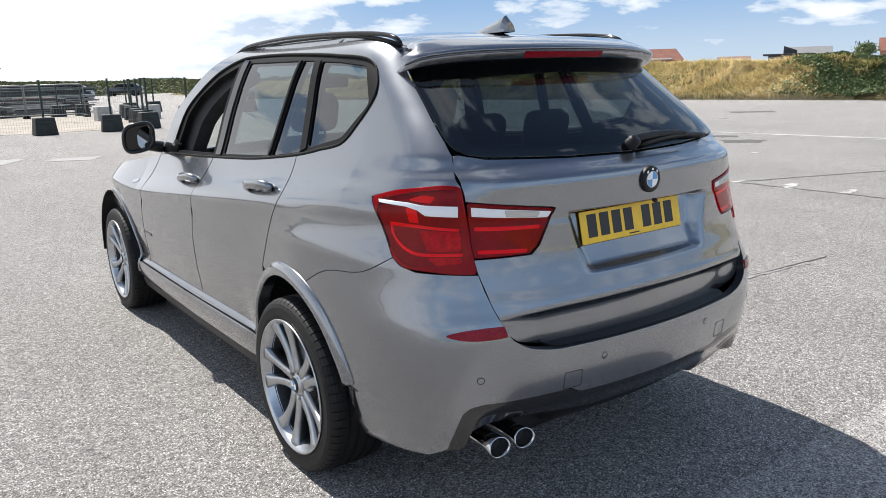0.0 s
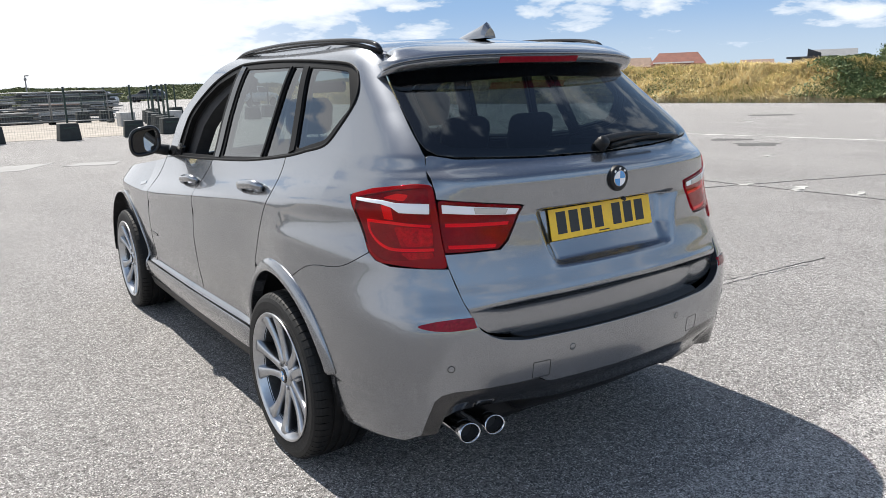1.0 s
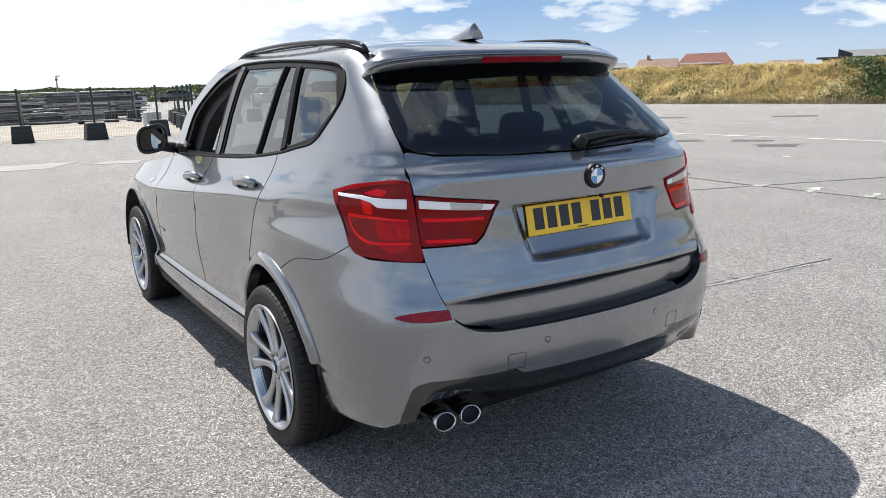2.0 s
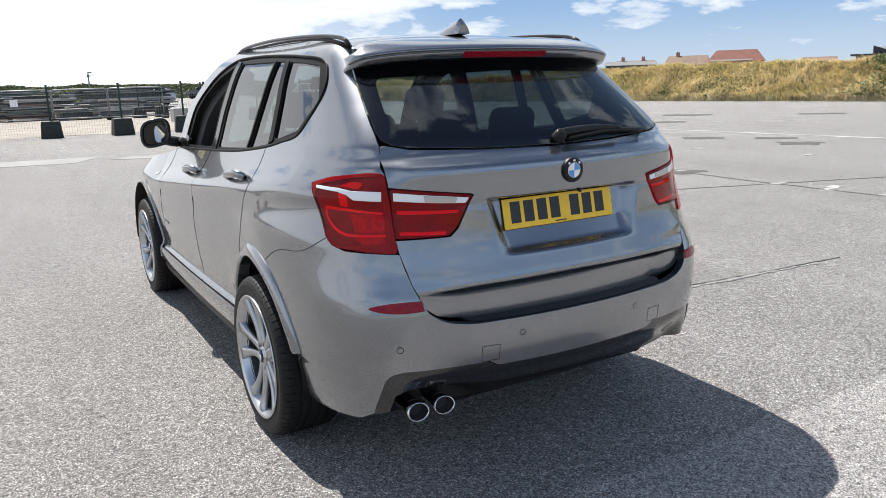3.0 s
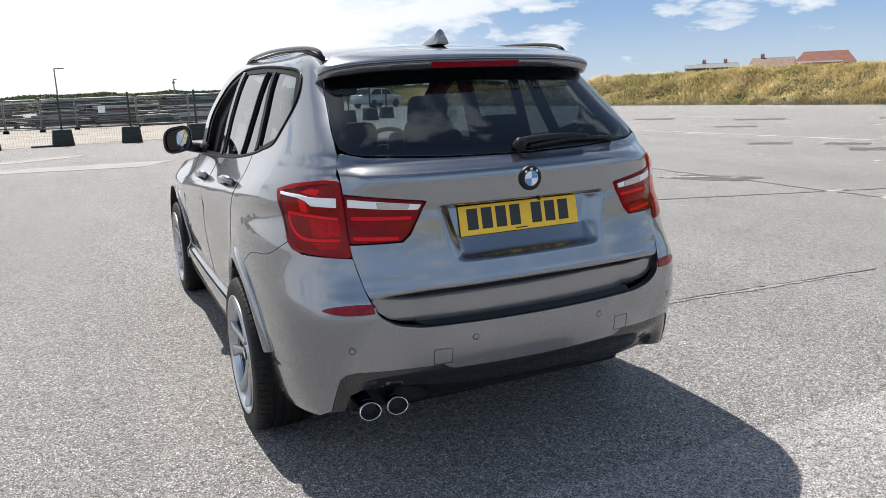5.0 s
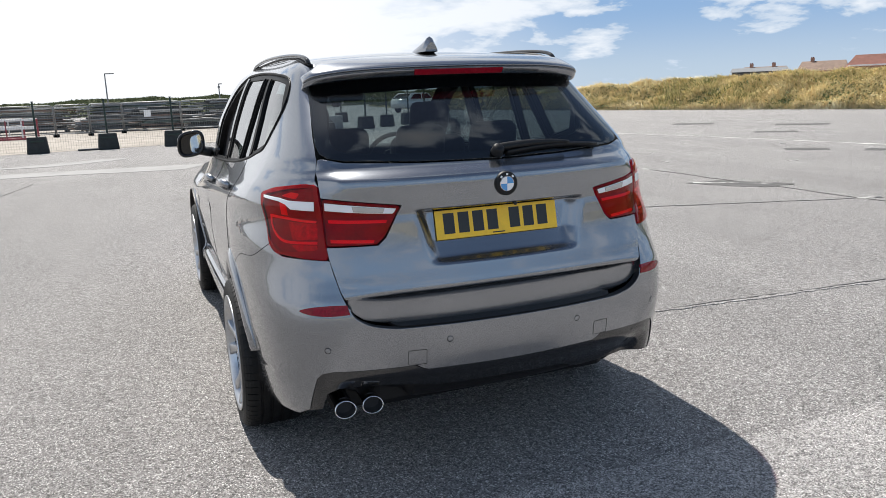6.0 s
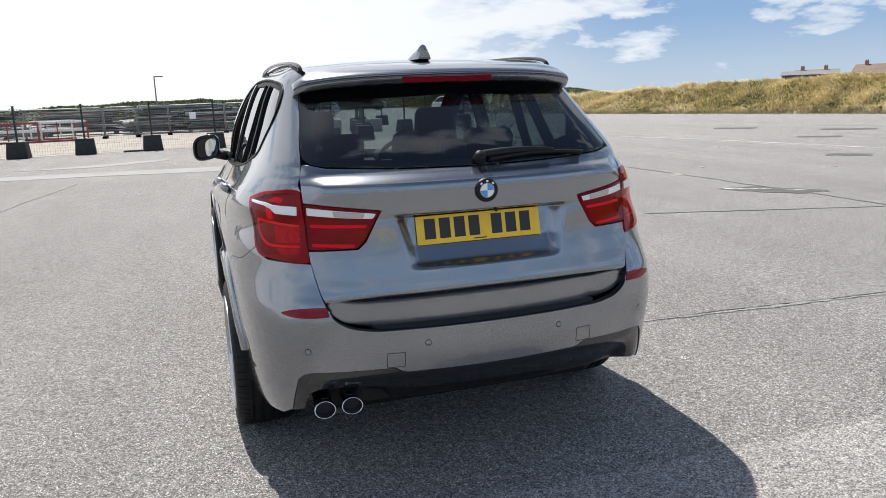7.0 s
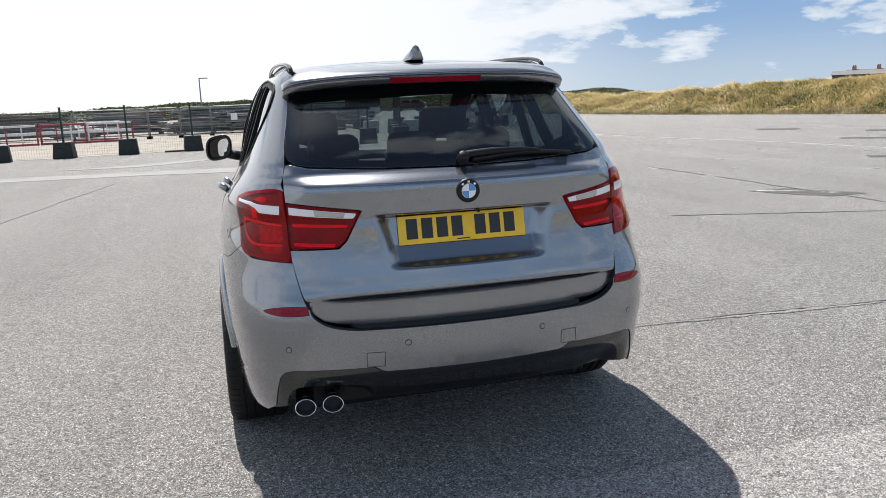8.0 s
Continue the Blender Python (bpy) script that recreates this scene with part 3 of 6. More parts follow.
step_half = [(0.0, 0.655)] + round_tail(step_edge)[::-1][1:] + round_tail([(0.630, 0.752), (0.600, 0.775), (0.30, 0.775)]) + [(0.0, 0.775)]
bumper_piece("bumper_step", step_half, BLACK, -0.085, "black plastic loading sill", bulge=lambda uv, p: 0.083 * (1 - bump01(p[:, 2], 0.656, 0.667)), step=0.014)
under_half = [(0.0, 0.215)] + round_tail([(0.30, 0.215), (0.58, 0.235), (0.70, 0.28), (0.735, 0.34), (0.74, 0.47), (0.725, 0.49), (0.70, 0.50), (0.40, 0.505), (0.375, 0.49), (0.355, 0.484)]) + [(0.0, 0.482)]
bumper_piece("rear_diffuser", under_half, BLACK, -0.075, "black lower bumper insert", bulge=lambda uv, p: 0.044 * bump01(p[:, 2], 0.42, 0.49) - 0.10 * (1 - bump01(p[:, 2], 0.20, 0.38)) - 0.05 * bump01(-p[:, 0], 0.40, 0.44) * (1 - bump01(p[:, 2], 0.38, 0.42)), step=0.02)
blade_top = round_tail([(0.768, 0.455), (0.750, 0.484), (0.71, 0.497), (0.405, 0.5015), (0.378, 0.487), (0.357, 0.4805)]) + [(0.0, 0.4785)]
blade_left = [(0.0, 0.385)] + round_tail([(0.30, 0.388), (0.40, 0.404), (0.50, 0.420), (0.686, 0.421), (0.722, 0.403), (0.737, 0.336), (0.784, 0.318)]) + blade_top
blade_right = [(0.0, 0.385)] + round_tail([(0.26, 0.375), (0.325, 0.350), (0.60, 0.352), (0.765, 0.338)]) + blade_top
blade = panel("bumper_lower_blade", blade_right + [(-u, z) for u, z in blade_left[::-1] if u > 1e-6], view_wrap, DARK_TRIM, car, side=0, gap=0.001, step=0.02, label="dark grey lower bumper blade",
              bulge=lambda uv, p: -0.004 - 0.050 * (1 - bump01(p[:, 2], 0.36, 0.480)) * (1 - bump01(np.abs(p[:, 0]), 0.60, 0.74)))

# tailgate
gate_half = [(0.0, 0.660), (0.40, 0.660), (0.50, 0.666), (0.575, 0.687), (0.614, 0.718), (0.632, 0.750), (0.651, 0.80), (0.6635, 0.86), (0.674, 0.915), (0.6775, 0.955)]
gate_low = gate_half + [(0.500, 0.958), (0.470, 0.985), (0.408, 1.098), (0.420, 1.102), (0.6800, 1.134), (0.6815, 1.18), (0.6780, 1.225), (0.6655, 1.268), (0.653, 1.272), (0.58, 1.256), (0.30, 1.243), (0.0, 1.238)]
gate = panel("tailgate", both(gate_low), view_rear, PAINT, car, step=0.011, side=0, rear=gate_skin, gap=0.0015)
glass_half = [(0.0, 1.243), (0.30, 1.248), (0.58, 1.262), (0.628, 1.271), (0.6525, 1.289), (0.6560, 1.32), (0.637, 1.41), (0.613, 1.505), (0.594, 1.572), (0.0, 1.585)]
rear_glass = panel("rear_window", both(glass_half), view_rear, TINT, car, step=0.04, side=0, off=0.002, deep=0.004, gap=0.001, label="dark tinted rear window")
# the border reaches lower at the top, its black also giving the spoiler's shade
border = fillet(both([(0.0, 1.275), (0.30, 1.280), (0.57, 1.293), (0.605, 1.315), (0.585, 1.40), (0.552, 1.503), (0.0, 1.520)]), 0.03)
panel("glass_border", both(glass_half), view_rear, GLOSS_BLACK, rear_glass, step=0.03, side=0, off=-0.003, deep=0.002, holes=[border], label="black ceramic border, deeper at the top for the spoiler's shade")

# tail lamps
for side in (-1, 1):
    outer = round_tail([(-0.503, 1.1415), (-0.540, 1.09), (-0.575, 1.03), (-0.623, 0.9575), (-0.662, 0.9295)], "y") + round_tail([(0.735, 0.9135), (0.675, 0.9105), (0.6785, 1.00), (0.6815, 1.10), (0.682, 1.180), (0.72, 1.184)]) + round_tail([(-0.59, 1.166)], "y")
    o = panel("tail_lamp", fillet(outer, 0.018), view_wrap, RED_LENS, car, step=0.018, side=side, off=0.006, deep=0.004, gap=0.001, label="red outer tail lamp")
    panel("lamp_reflector", fillet(outer, 0.018), view_wrap, RED_BACK, o, step=0.018, side=side, off=-0.007, deep=0.01, gap=0.0005)
    band = [(1.090, 1.134), (0.974, 1.129), (0.926, 1.122), (0.809, 1.120), (0.809, 1.089), (0.912, 1.093), (0.939, 1.109), (0.981, 1.119), (1.085, 1.126)]
    panel("white_band", band, view_wrap, WHITE_LENS, o, step=0.02, side=side, off=0.0072, deep=0.002, gap=0.0, label="white light band")
    way = spline([(0.803, 1.050), (0.88, 1.055), (0.945, 1.061), (1.042, 1.066)], 3) + spline([(1.042, 1.066), (1.034, 1.032), (1.005, 1.0), (0.962, 0.976), (0.911, 0.968), (0.784, 0.969)], 3)[1:]
    mid_u, mid_z = 0.90, 1.015
    panel("light_loop", way + [(u + (mid_u - u) * 0.055, z + (mid_z - z) * 0.16) for u, z in way[::-1]], view_wrap, RED_BRIGHT, o, step=0.015, side=side, off=-0.002, deep=0.004, gap=0.0, label="bright red light loop")
    panel("indicator_bowl", [(0.985, 1.115), (0.950, 1.113), (0.940, 1.068), (0.972, 1.070)], view_wrap, ORANGE, o, step=0.015, side=side, off=-0.004, deep=0.006, gap=0.0, label="orange-red inner reflector")
    panel("indicator_bowl", fillet([(0.979, 1.140), (0.928, 1.154), (0.885, 1.150), (0.900, 1.131)], 0.008), view_wrap, ORANGE, o, step=0.015, side=side, off=-0.004, deep=0.006, gap=0.0, label="orange-red inner reflector")
    panel("inner_reflector", fillet([(0.935, 1.044), (0.80, 1.040), (0.796, 0.986), (0.905, 0.982)], 0.008), view_wrap, RED_MID, o, step=0.015, side=side, off=-0.0055, deep=0.004, gap=0.0)
    panel("lower_reflector", fillet([(0.905, 0.962), (0.795, 0.964), (0.795, 0.930), (0.860, 0.932)], 0.01), view_wrap, RED_MID, o, step=0.015, side=side, off=-0.004, deep=0.006, gap=0.0)
    panel("lamp_rim", fillet(outer, 0.018), view_wrap, RED_EDGE, o, step=0.02, side=side, off=0.0030, deep=0.002, gap=0.001, holes=[fillet([(0.79, 0.945), (0.795, 1.02), (0.815, 1.172), (0.93, 1.166), (1.085, 1.138), (1.095, 1.095), (1.072, 1.035), (1.02, 0.972), (0.98, 0.944), (0.95, 0.935)], 0.01)], label="dark red lamp rim")
    inner = fillet([(0.6755, 0.960), (0.505, 0.963), (0.475, 0.990), (0.414, 1.094), (0.425, 1.098), (0.677, 1.130)], 0.010)
    i = panel("tailgate_lamp", inner, view_rear, RED_LENS, car, step=0.016, side=side, rear=gate_skin, off=0.005, deep=0.004, gap=0.001, label="red inner tail lamp")
    panel("lamp_reflector", inner, view_rear, RED_BACK, i, step=0.016, side=side, rear=gate_skin, off=-0.006, deep=0.01, gap=0.0005)
    panel("white_band", [(0.667, 1.090), (0.441, 1.073), (0.430, 1.089), (0.667, 1.116)], view_rear, WHITE_LENS, i, step=0.02, side=side, rear=gate_skin, off=0.0062, deep=0.002, gap=0.0, label="white light band")
    panel("reversing_lens", [(0.576, 1.085), (0.476, 1.078), (0.470, 1.092), (0.580, 1.104)], view_rear, CLEAR_LENS, i, step=0.012, side=side, rear=gate_skin, off=0.0075, deep=0.002, gap=0.0, label="ribbed clear reversing lens")
    for z0, a in ((1.054, 0.462), (0.983, 0.512)):
        panel("light_bar", [(0.662, z0), (a, z0 - 0.006), (a + 0.005, z0 - 0.015), (0.662, z0 - 0.010)], view_rear, RED_BRIGHT, i, step=0.02, side=side, rear=gate_skin, off=-0.004, deep=0.006, gap=0.0, label="bright red light bar")
    refl = round_tail([(0.634, 0.757), (0.6275, 0.719), *spline([(0.66, 0.7155), (0.71, 0.7135), (0.755, 0.7165), (0.785, 0.724), (0.796, 0.732), (0.785, 0.7405), (0.745, 0.7505), (0.69, 0.756)], 3)])
    panel("bumper_reflector", refl, view_wrap, RED_DARK, car, step=0.015, side=side, off=0.004, deep=0.01, label="red bumper reflector")

# roof: a shallow dome behind the windscreen, and the screen itself
def sheet(name, nx, ny, fn, mat, parent, label="", thick=0.0):
    g = [[fn(i / nx, j / ny) for i in range(nx + 1)] for j in range(ny + 1)]
    v = [q for row in g for q in row]
    f = [(j * (nx + 1) + i, j * (nx + 1) + i + 1, (j + 1) * (nx + 1) + i + 1, (j + 1) * (nx + 1) + i) for j in range(ny) for i in range(nx)]
    ob = put(name, mesh_of(name, v, f), mat, parent, label)
    if thick:
        s = ob.modifiers.new("thick", "SOLIDIFY")
        s.thickness, s.offset = thick, -1
    return ob


edge_line = pchip(*[(y, z) for y, z in sorted(roof_side)])
@functools.lru_cache(None)
def side_x(y, z):
    return float(land(view_side, [(y, z)])[0][0][0])


def roof_fn(u, v):
    y = -0.33 + v * 1.52
    z = float(edge_line(y))
    w = side_x(y, z) + 0.002
    s = 2 * u - 1
    return (s * w, y, z - 0.004 + 0.028 * (1 - s * s) - 0.004 * s ** 8)


def screen_fn(u, v):
    y = 1.19 + v * 0.78
    z = float(edge_line(y))
    w = side_x(y, z)
    s = 2 * u - 1
    return (s * w, y + 0.20 * (1 - s * s) * v, z + 0.030 * (1 - s * s) * (1 - v))


def bonnet_fn(u, v):
    y = 1.96 + v * 1.5
    z = float(pchip((1.9, 1.10), (2.35, 1.055), (2.75, 1.01), (3.1, 0.952), (3.3, 0.90), (3.5, 0.82))(y))
    w = side_x(y, z)
    s = 2 * u - 1
    return (s * w, y, z - 0.003 + 0.055 * (1 - s * s) * (1 - 0.6 * v * v))


sheet("roof", 24, 30, roof_fn, PAINT, car, thick=0.012)
sheet("windscreen", 20, 14, screen_fn, CLEAR, car, "clear windscreen")
sheet("bonnet", 24, 24, bonnet_fn, PAINT, car, thick=0.012)
panel("front_bumper", both([(0.0, 0.25), (0.5, 0.25), (0.80, 0.28), (0.86, 0.45), (0.87, 0.60), (0.80, 0.64), (0.42, 0.66), (0.0, 0.66)]), view_front, PAINT, car, step=0.04, side=0)
for side in (-1, 1):
    panel("front_grille", fillet([(0.02, 0.67), (0.26, 0.67), (0.30, 0.74), (0.27, 0.84), (0.03, 0.85)], 0.03), view_front, GLOSS_BLACK, car, side=side, step=0.04, off=0.004)
    panel("headlamp", fillet([(0.33, 0.70), (0.70, 0.70), (0.80, 0.76), (0.78, 0.83), (0.36, 0.83)], 0.03), view_front, CHROME, car, side=side, step=0.04, off=0.002)
    panel("nose_panel", [(0.80, 0.645), (0.90, 0.60), (0.88, 0.86), (0.81, 0.86)], view_front, PAINT, car, side=side, step=0.04, off=-0.002)
panel("nose", both([(0.0, 0.655), (0.84, 0.655), (0.84, 0.90), (0.5, 0.90), (0.0, 0.90)]), view_front, PAINT, car, step=0.05, side=0, off=-0.012)

# side glass, black frames and pillars
dlo = belt[:-1] + dlo_rear[:-1]
windows = {
    "front_side_window": fillet([(1.665, 1.155), (1.06, 1.178), (0.985, 1.585), (1.20, 1.530), (1.40, 1.440), (1.53, 1.345)], 0.015),
    "rear_side_window": fillet([(0.915, 1.183), (0.400, 1.212), (0.345, 1.592), (0.860, 1.596)], 0.012),
    "rear_vent_window": fillet([(0.365, 1.214), (0.105, 1.245), (0.200, 1.588), (0.308, 1.592)], 0.010),
    "quarter_window": fillet([(0.060, 1.262), (-0.175, 1.310), (-0.288, 1.430), (-0.195, 1.560), (0.0, 1.578), (0.145, 1.584)], 0.022),
}
for side in (-1, 1):
    panel("window_frame", dlo, view_side, SEAL_AND_SHADE, car, step=0.03, side=side, off=-0.004, gap=0.001, deep=0.03, holes=list(windows.values()), label="gloss black window surround")
    for name, poly in windows.items():
        if name == "front_side_window":
            if side == -1:
                continue
        panel(name, poly, view_side, TINT_SIDE, car, step=0.05, side=side, off=-0.009, gap=-0.003, deep=0.004)
    bar = [(0.391, 1.214), (0.376, 1.215), (0.318, 1.592), (0.333, 1.592)]
    panel("window_divider", bar, view_side, SEAL_AND_SHADE, car, step=0.03, side=side, off=0.004, gap=0.0)
    panel("rear_door_seal", [(0.108, 1.243), (0.064, 1.258), (0.148, 1.588), (0.200, 1.592)], view_side, SEAL_AND_SHADE, car, step=0.03, side=side, off=0.002, gap=0.001)
    # dark uprights of the door frames
    panel("rear_door_upright", [(1.012, 1.172), (0.945, 1.176), (0.875, 1.606), (0.935, 1.610)], view_side, GLOSS_BLACK, car, step=0.03, side=side, off=0.003, gap=0.001)


def strip(name, pts, section, mat, parent, label="", up=(0, 0, 1), scale=None):
    v, f = sweep(pts, section, scale, up)
    return put(name, mesh_of(name, v, f), mat, parent, label)


for side in (-1, 1):
    # black strips added in the shut lines, standing in for the shade there
    for line in (seam_a, seam_b, seam_c, bumper_seam):
        path = []
        for q in spline([line[0], *line[2:-2:3], line[-1]], 3):
            p_, n_ = land(view_side, [q])
            p_ = p_[0] - n_[0] * 0.0018
            path.append((side * p_[0], p_[1], p_[2]))
        strip("shut_line_shade", path, ring(6, 0.0022 if line is bumper_seam else 0.0032), SEAL_AND_SHADE, car, "black strip in place of the shade in a shut line")
    # waist and window trims
    path = [land(view_side, [q])[0][0] for q in spline((belt[:-1] + dlo_rear)[::2], 3)]
    strip("window_seal", [(side * (p[0] + 0.001), p[1], p[2]) for p in path], ring(8, 0.0035, 0.0062), SEAL_AND_SHADE, car)
    # roof rails
    base = [(1.27, 1.640), (1.14, 1.676), (0.98, 1.698), (0.6, 1.709), (0.25, 1.706), (-0.04, 1.696), (-0.20, 1.683), (-0.270, 1.668), (-0.295, 1.650)]
    rail = [(side * (0.600 - 0.03 * abs(y - 0.5) ** 2), y, z - 0.016) for y, z in [tuple(q) for q in spline(base, 4)]]
    strip("roof_rail", rail, ring(10, 0.0105, 0.0085), GLOSS_BLACK, car, "black roof rail")
    foot = [(side * (side_x(float(y), float(edge_line(y))) - 0.006), y, float(edge_line(y)) + 0.003) for y in np.linspace(-0.28, 1.10, 24)]
    strip("rail_base", foot, ring(8, 0.009, 0.008), BLACK, car)

# roof spoiler with the high brake lamp
def spoiler():
    rows = []
    for i in range(49):
        k = i / 24 - 1
        x = 0.632 * math.copysign(1 - (1 - abs(k)) ** 1.8, k)
        s = abs(x) / 0.632
        # the ends round down to the tail pillars
        r = 1 - math.sqrt(1 - min(1, max(0, (s - 0.93) / 0.07)) ** 2)
        y_in = -0.262 - 0.060 * s ** 2
        fx, mx = x * 0.925, x * 0.97
        y_out = -0.545 + 0.080 * s ** 2 + 0.030 * s ** 8 + 0.035 * r
        ztop = 1.664 - 0.014 * s ** 2 - 0.026 * s ** 8 - 0.036 * r
        zend = 1.612 - 0.012 * s ** 2 - 0.020 * s ** 6 - 0.016 * r
        lipz = 0.042 - 0.010 * r
        rows.append([(fx, y_in + 0.004, ztop - 0.045), (fx, y_in, ztop - 0.004), (fx * 0.6 + mx * 0.4, y_in - 0.06, ztop - 0.005), (mx, -0.45 + 0.05 * s * s, min(ztop - 0.004, ztop - 0.020 + 0.012 * r)), (x, y_out + 0.035, zend + 0.014), (x, y_out + 0.010, zend + 0.004), (x, y_out, zend - 0.006), (x, y_out + 0.003, zend - 0.011), (x, y_out + 0.014, zend - 0.013), (x, y_out + 0.014, zend - 0.016), (x, y_out + 0.006, zend - 0.018), (x, y_out + 0.020, zend - lipz + 0.003), (x, y_out + 0.026, zend - lipz), (x, y_out + 0.06, zend - lipz - 0.006), (x, -0.36, zend - 0.052), (x, -0.32, zend - 0.052)])
    n, last = len(rows[0]), len(rows) - 1
    v = [q for r in rows for q in r]
    f = [(i * n + k, i * n + k + 1, (i + 1) * n + k + 1, (i + 1) * n + k) for i in range(last) for k in range(n - 1)]
    f += [tuple(range(n))[::-1], tuple(last * n + k for k in range(n))]
    ob = put("roof_spoiler", mesh_of("roof_spoiler", v, f), PAINT, car)
    e = ob.modifiers.new("soft", "BEVEL")
    e.width, e.segments, e.limit_method = 0.003, 2, "ANGLE"
    bm = bmesh.new()
    pts = [(-0.20 + 0.40 * i / 12) for i in range(13)]
    top, low = [], []
    for x in pts:
        y = -0.545 + 0.080 * (x / 0.632) ** 2 - 0.003
        top.append(bm.verts.new((x, y + 0.006, 1.593)))
        low.append(bm.verts.new((x * 0.985, y + 0.019, 1.571)))
    fs = [bm.faces.new((low[i], low[i + 1], top[i + 1], top[i])) for i in range(12)]
    r = bmesh.ops.extrude_face_region(bm, geom=fs)
    bmesh.ops.translate(bm, verts=[g for g in r["geom"] if isinstance(g, bmesh.types.BMVert)], vec=(0, 0.012, 0))
    bmesh.ops.recalc_face_normals(bm, faces=bm.faces)
    part("brake_lamp", bm, RED_DARK, ob, "red high brake lamp", smooth=False)


spoiler()


# wheels
def tyre_mesh():
    """The tyre turned about x, its outer face at x = 0; the shoulders are cut into blocks."""
    prof = [(0.262, 0.014), (0.270, 0.004), (0.285, 0.0), (0.315, -0.001), (0.330, 0.004), (0.341, 0.014), (0.347, 0.026), (0.3495, 0.040), (0.3505, 0.066), (0.3435, 0.068), (0.3435, 0.078), (0.351, 0.080), (0.3515, 0.105), (0.3445, 0.107), (0.3445, 0.119), (0.3518, 0.121), (0.3518, 0.150), (0.3445, 0.152), (0.3445, 0.164), (0.3515, 0.166), (0.351, 0.192), (0.3435, 0.194), (0.3435, 0.204), (0.3505, 0.206), (0.3495, 0.232), (0.347, 0.246), (0.340, 0.258), (0.315, 0.270), (0.270, 0.266)]
    n, v, f, rows = len(prof), [], [], 0
    for b in range(64):
        for frac, cut in ((0.0, 0), (0.86, 0), (0.88, 1), (0.98, 1)):
            a = 2 * math.pi * (b + frac) / 64
            for r, x in prof:
                shoulder = (0.012 < x < 0.066 and r > 0.335) or (0.206 <= x < 0.26 and r > 0.335)
                d = 0.0045 * cut if shoulder else 0.0
                v.append((x, (r - d) * math.cos(a), (r - d) * math.sin(a)))
            rows += 1
    for i in range(rows):
        j = (i + 1) % rows
        f += [(i * n + k, i * n + k + 1, j * n + k + 1, j * n + k) for k in range(n - 1)]
    me = mesh_of("tyre", v, f, smooth=False)
    return me


def spoke_pair_mesh():
    """Two arms that part on their way from the hub to the rim, dished, with soft edges."""
    V, F = [], []
    for s in (-1, 1):
        path, scale = [], []
        for i in range(13):
            t = i / 12
            r = 0.050 + 0.212 * t
            o = s * (0.0215 + 0.010 * t + 0.034 * t ** 2)
            x = 0.040 - 0.028 * t ** 0.8 + 0.010 * math.sin(math.pi * t)
            path.append((x, -o, math.sqrt(r * r - o * o)))
            scale.append((0.82 - 0.14 * math.sin(math.pi * t) + 0.60 * t ** 6, 1.0))
        sec = [(-0.0245, -0.010), (-0.0225, 0.003), (-0.018, 0.0075), (0.0, 0.0085), (0.018, 0.0075), (0.0225, 0.003), (0.0245, -0.010), (0.022, -0.045), (-0.022, -0.045)]
        v, f = sweep(path, sec, scale, up=(-1, 0, 0))
        F += [tuple(k + len(V) for k in q) for q in f]
        V += v
    return mesh_of("spoke", V, F)


TYRE, SPOKE = tyre_mesh(), spoke_pair_mesh()
RIM = mesh_of("rim", *lathe([(0.246, 0.040), (0.254, 0.020), (0.262, 0.010), (0.2685, 0.004), (0.2700, 0.0), (0.2680, -0.004), (0.2640, -0.004), (0.2560, 0.006), (0.246, 0.026), (0.240, 0.040)], 72))
BARREL = mesh_of("wheel_barrel", *lathe([(0.242, 0.034), (0.236, 0.06), (0.234, 0.15), (0.248, 0.235), (0.262, 0.255)], 60))
HUB = mesh_of("hub", *lathe([(0.0, 0.024), (0.034, 0.024), (0.036, 0.030), (0.040, 0.034), (0.070, 0.038), (0.080, 0.046), (0.082, 0.075)], 48))
DISC = mesh_of("brake_disc", *lathe([(0.07, 0.110), (0.172, 0.110), (0.174, 0.113), (0.174, 0.137), (0.172, 0.140), (0.07, 0.140)], 48))
HAT = mesh_of("disc_hat", *lathe([(0.0, 0.085), (0.078, 0.085), (0.085, 0.092), (0.086, 0.14)], 36))
CAP = mesh_of("cap", *lathe([(0.0, 0.019), (0.026, 0.019), (0.032, 0.022), (0.033, 0.026)], 36))
BOLT = mesh_of("bolt", *lathe([(0.0, 0.028), (0.007, 0.028), (0.008, 0.030), (0.009, 0.045)], 8))


def quadrant_mesh(r0, x, first):
    v, f = [], []
    for q in (0, 2):
        base = len(v)
        v.append((x, 0, 0))
        for i in range(9):
            a = math.pi / 2 * (q + first) + math.pi / 2 * i / 8
            v.append((x, r0 * math.cos(a), r0 * math.sin(a)))
        f += [(base, base + i, base + i + 1) for i in range(1, 9)]
    return mesh_of("quarters", v, f, smooth=False)


Q_BLUE, Q_WHITE = quadrant_mesh(0.021, 0.0178, 0), quadrant_mesh(0.021, 0.0178, 1)


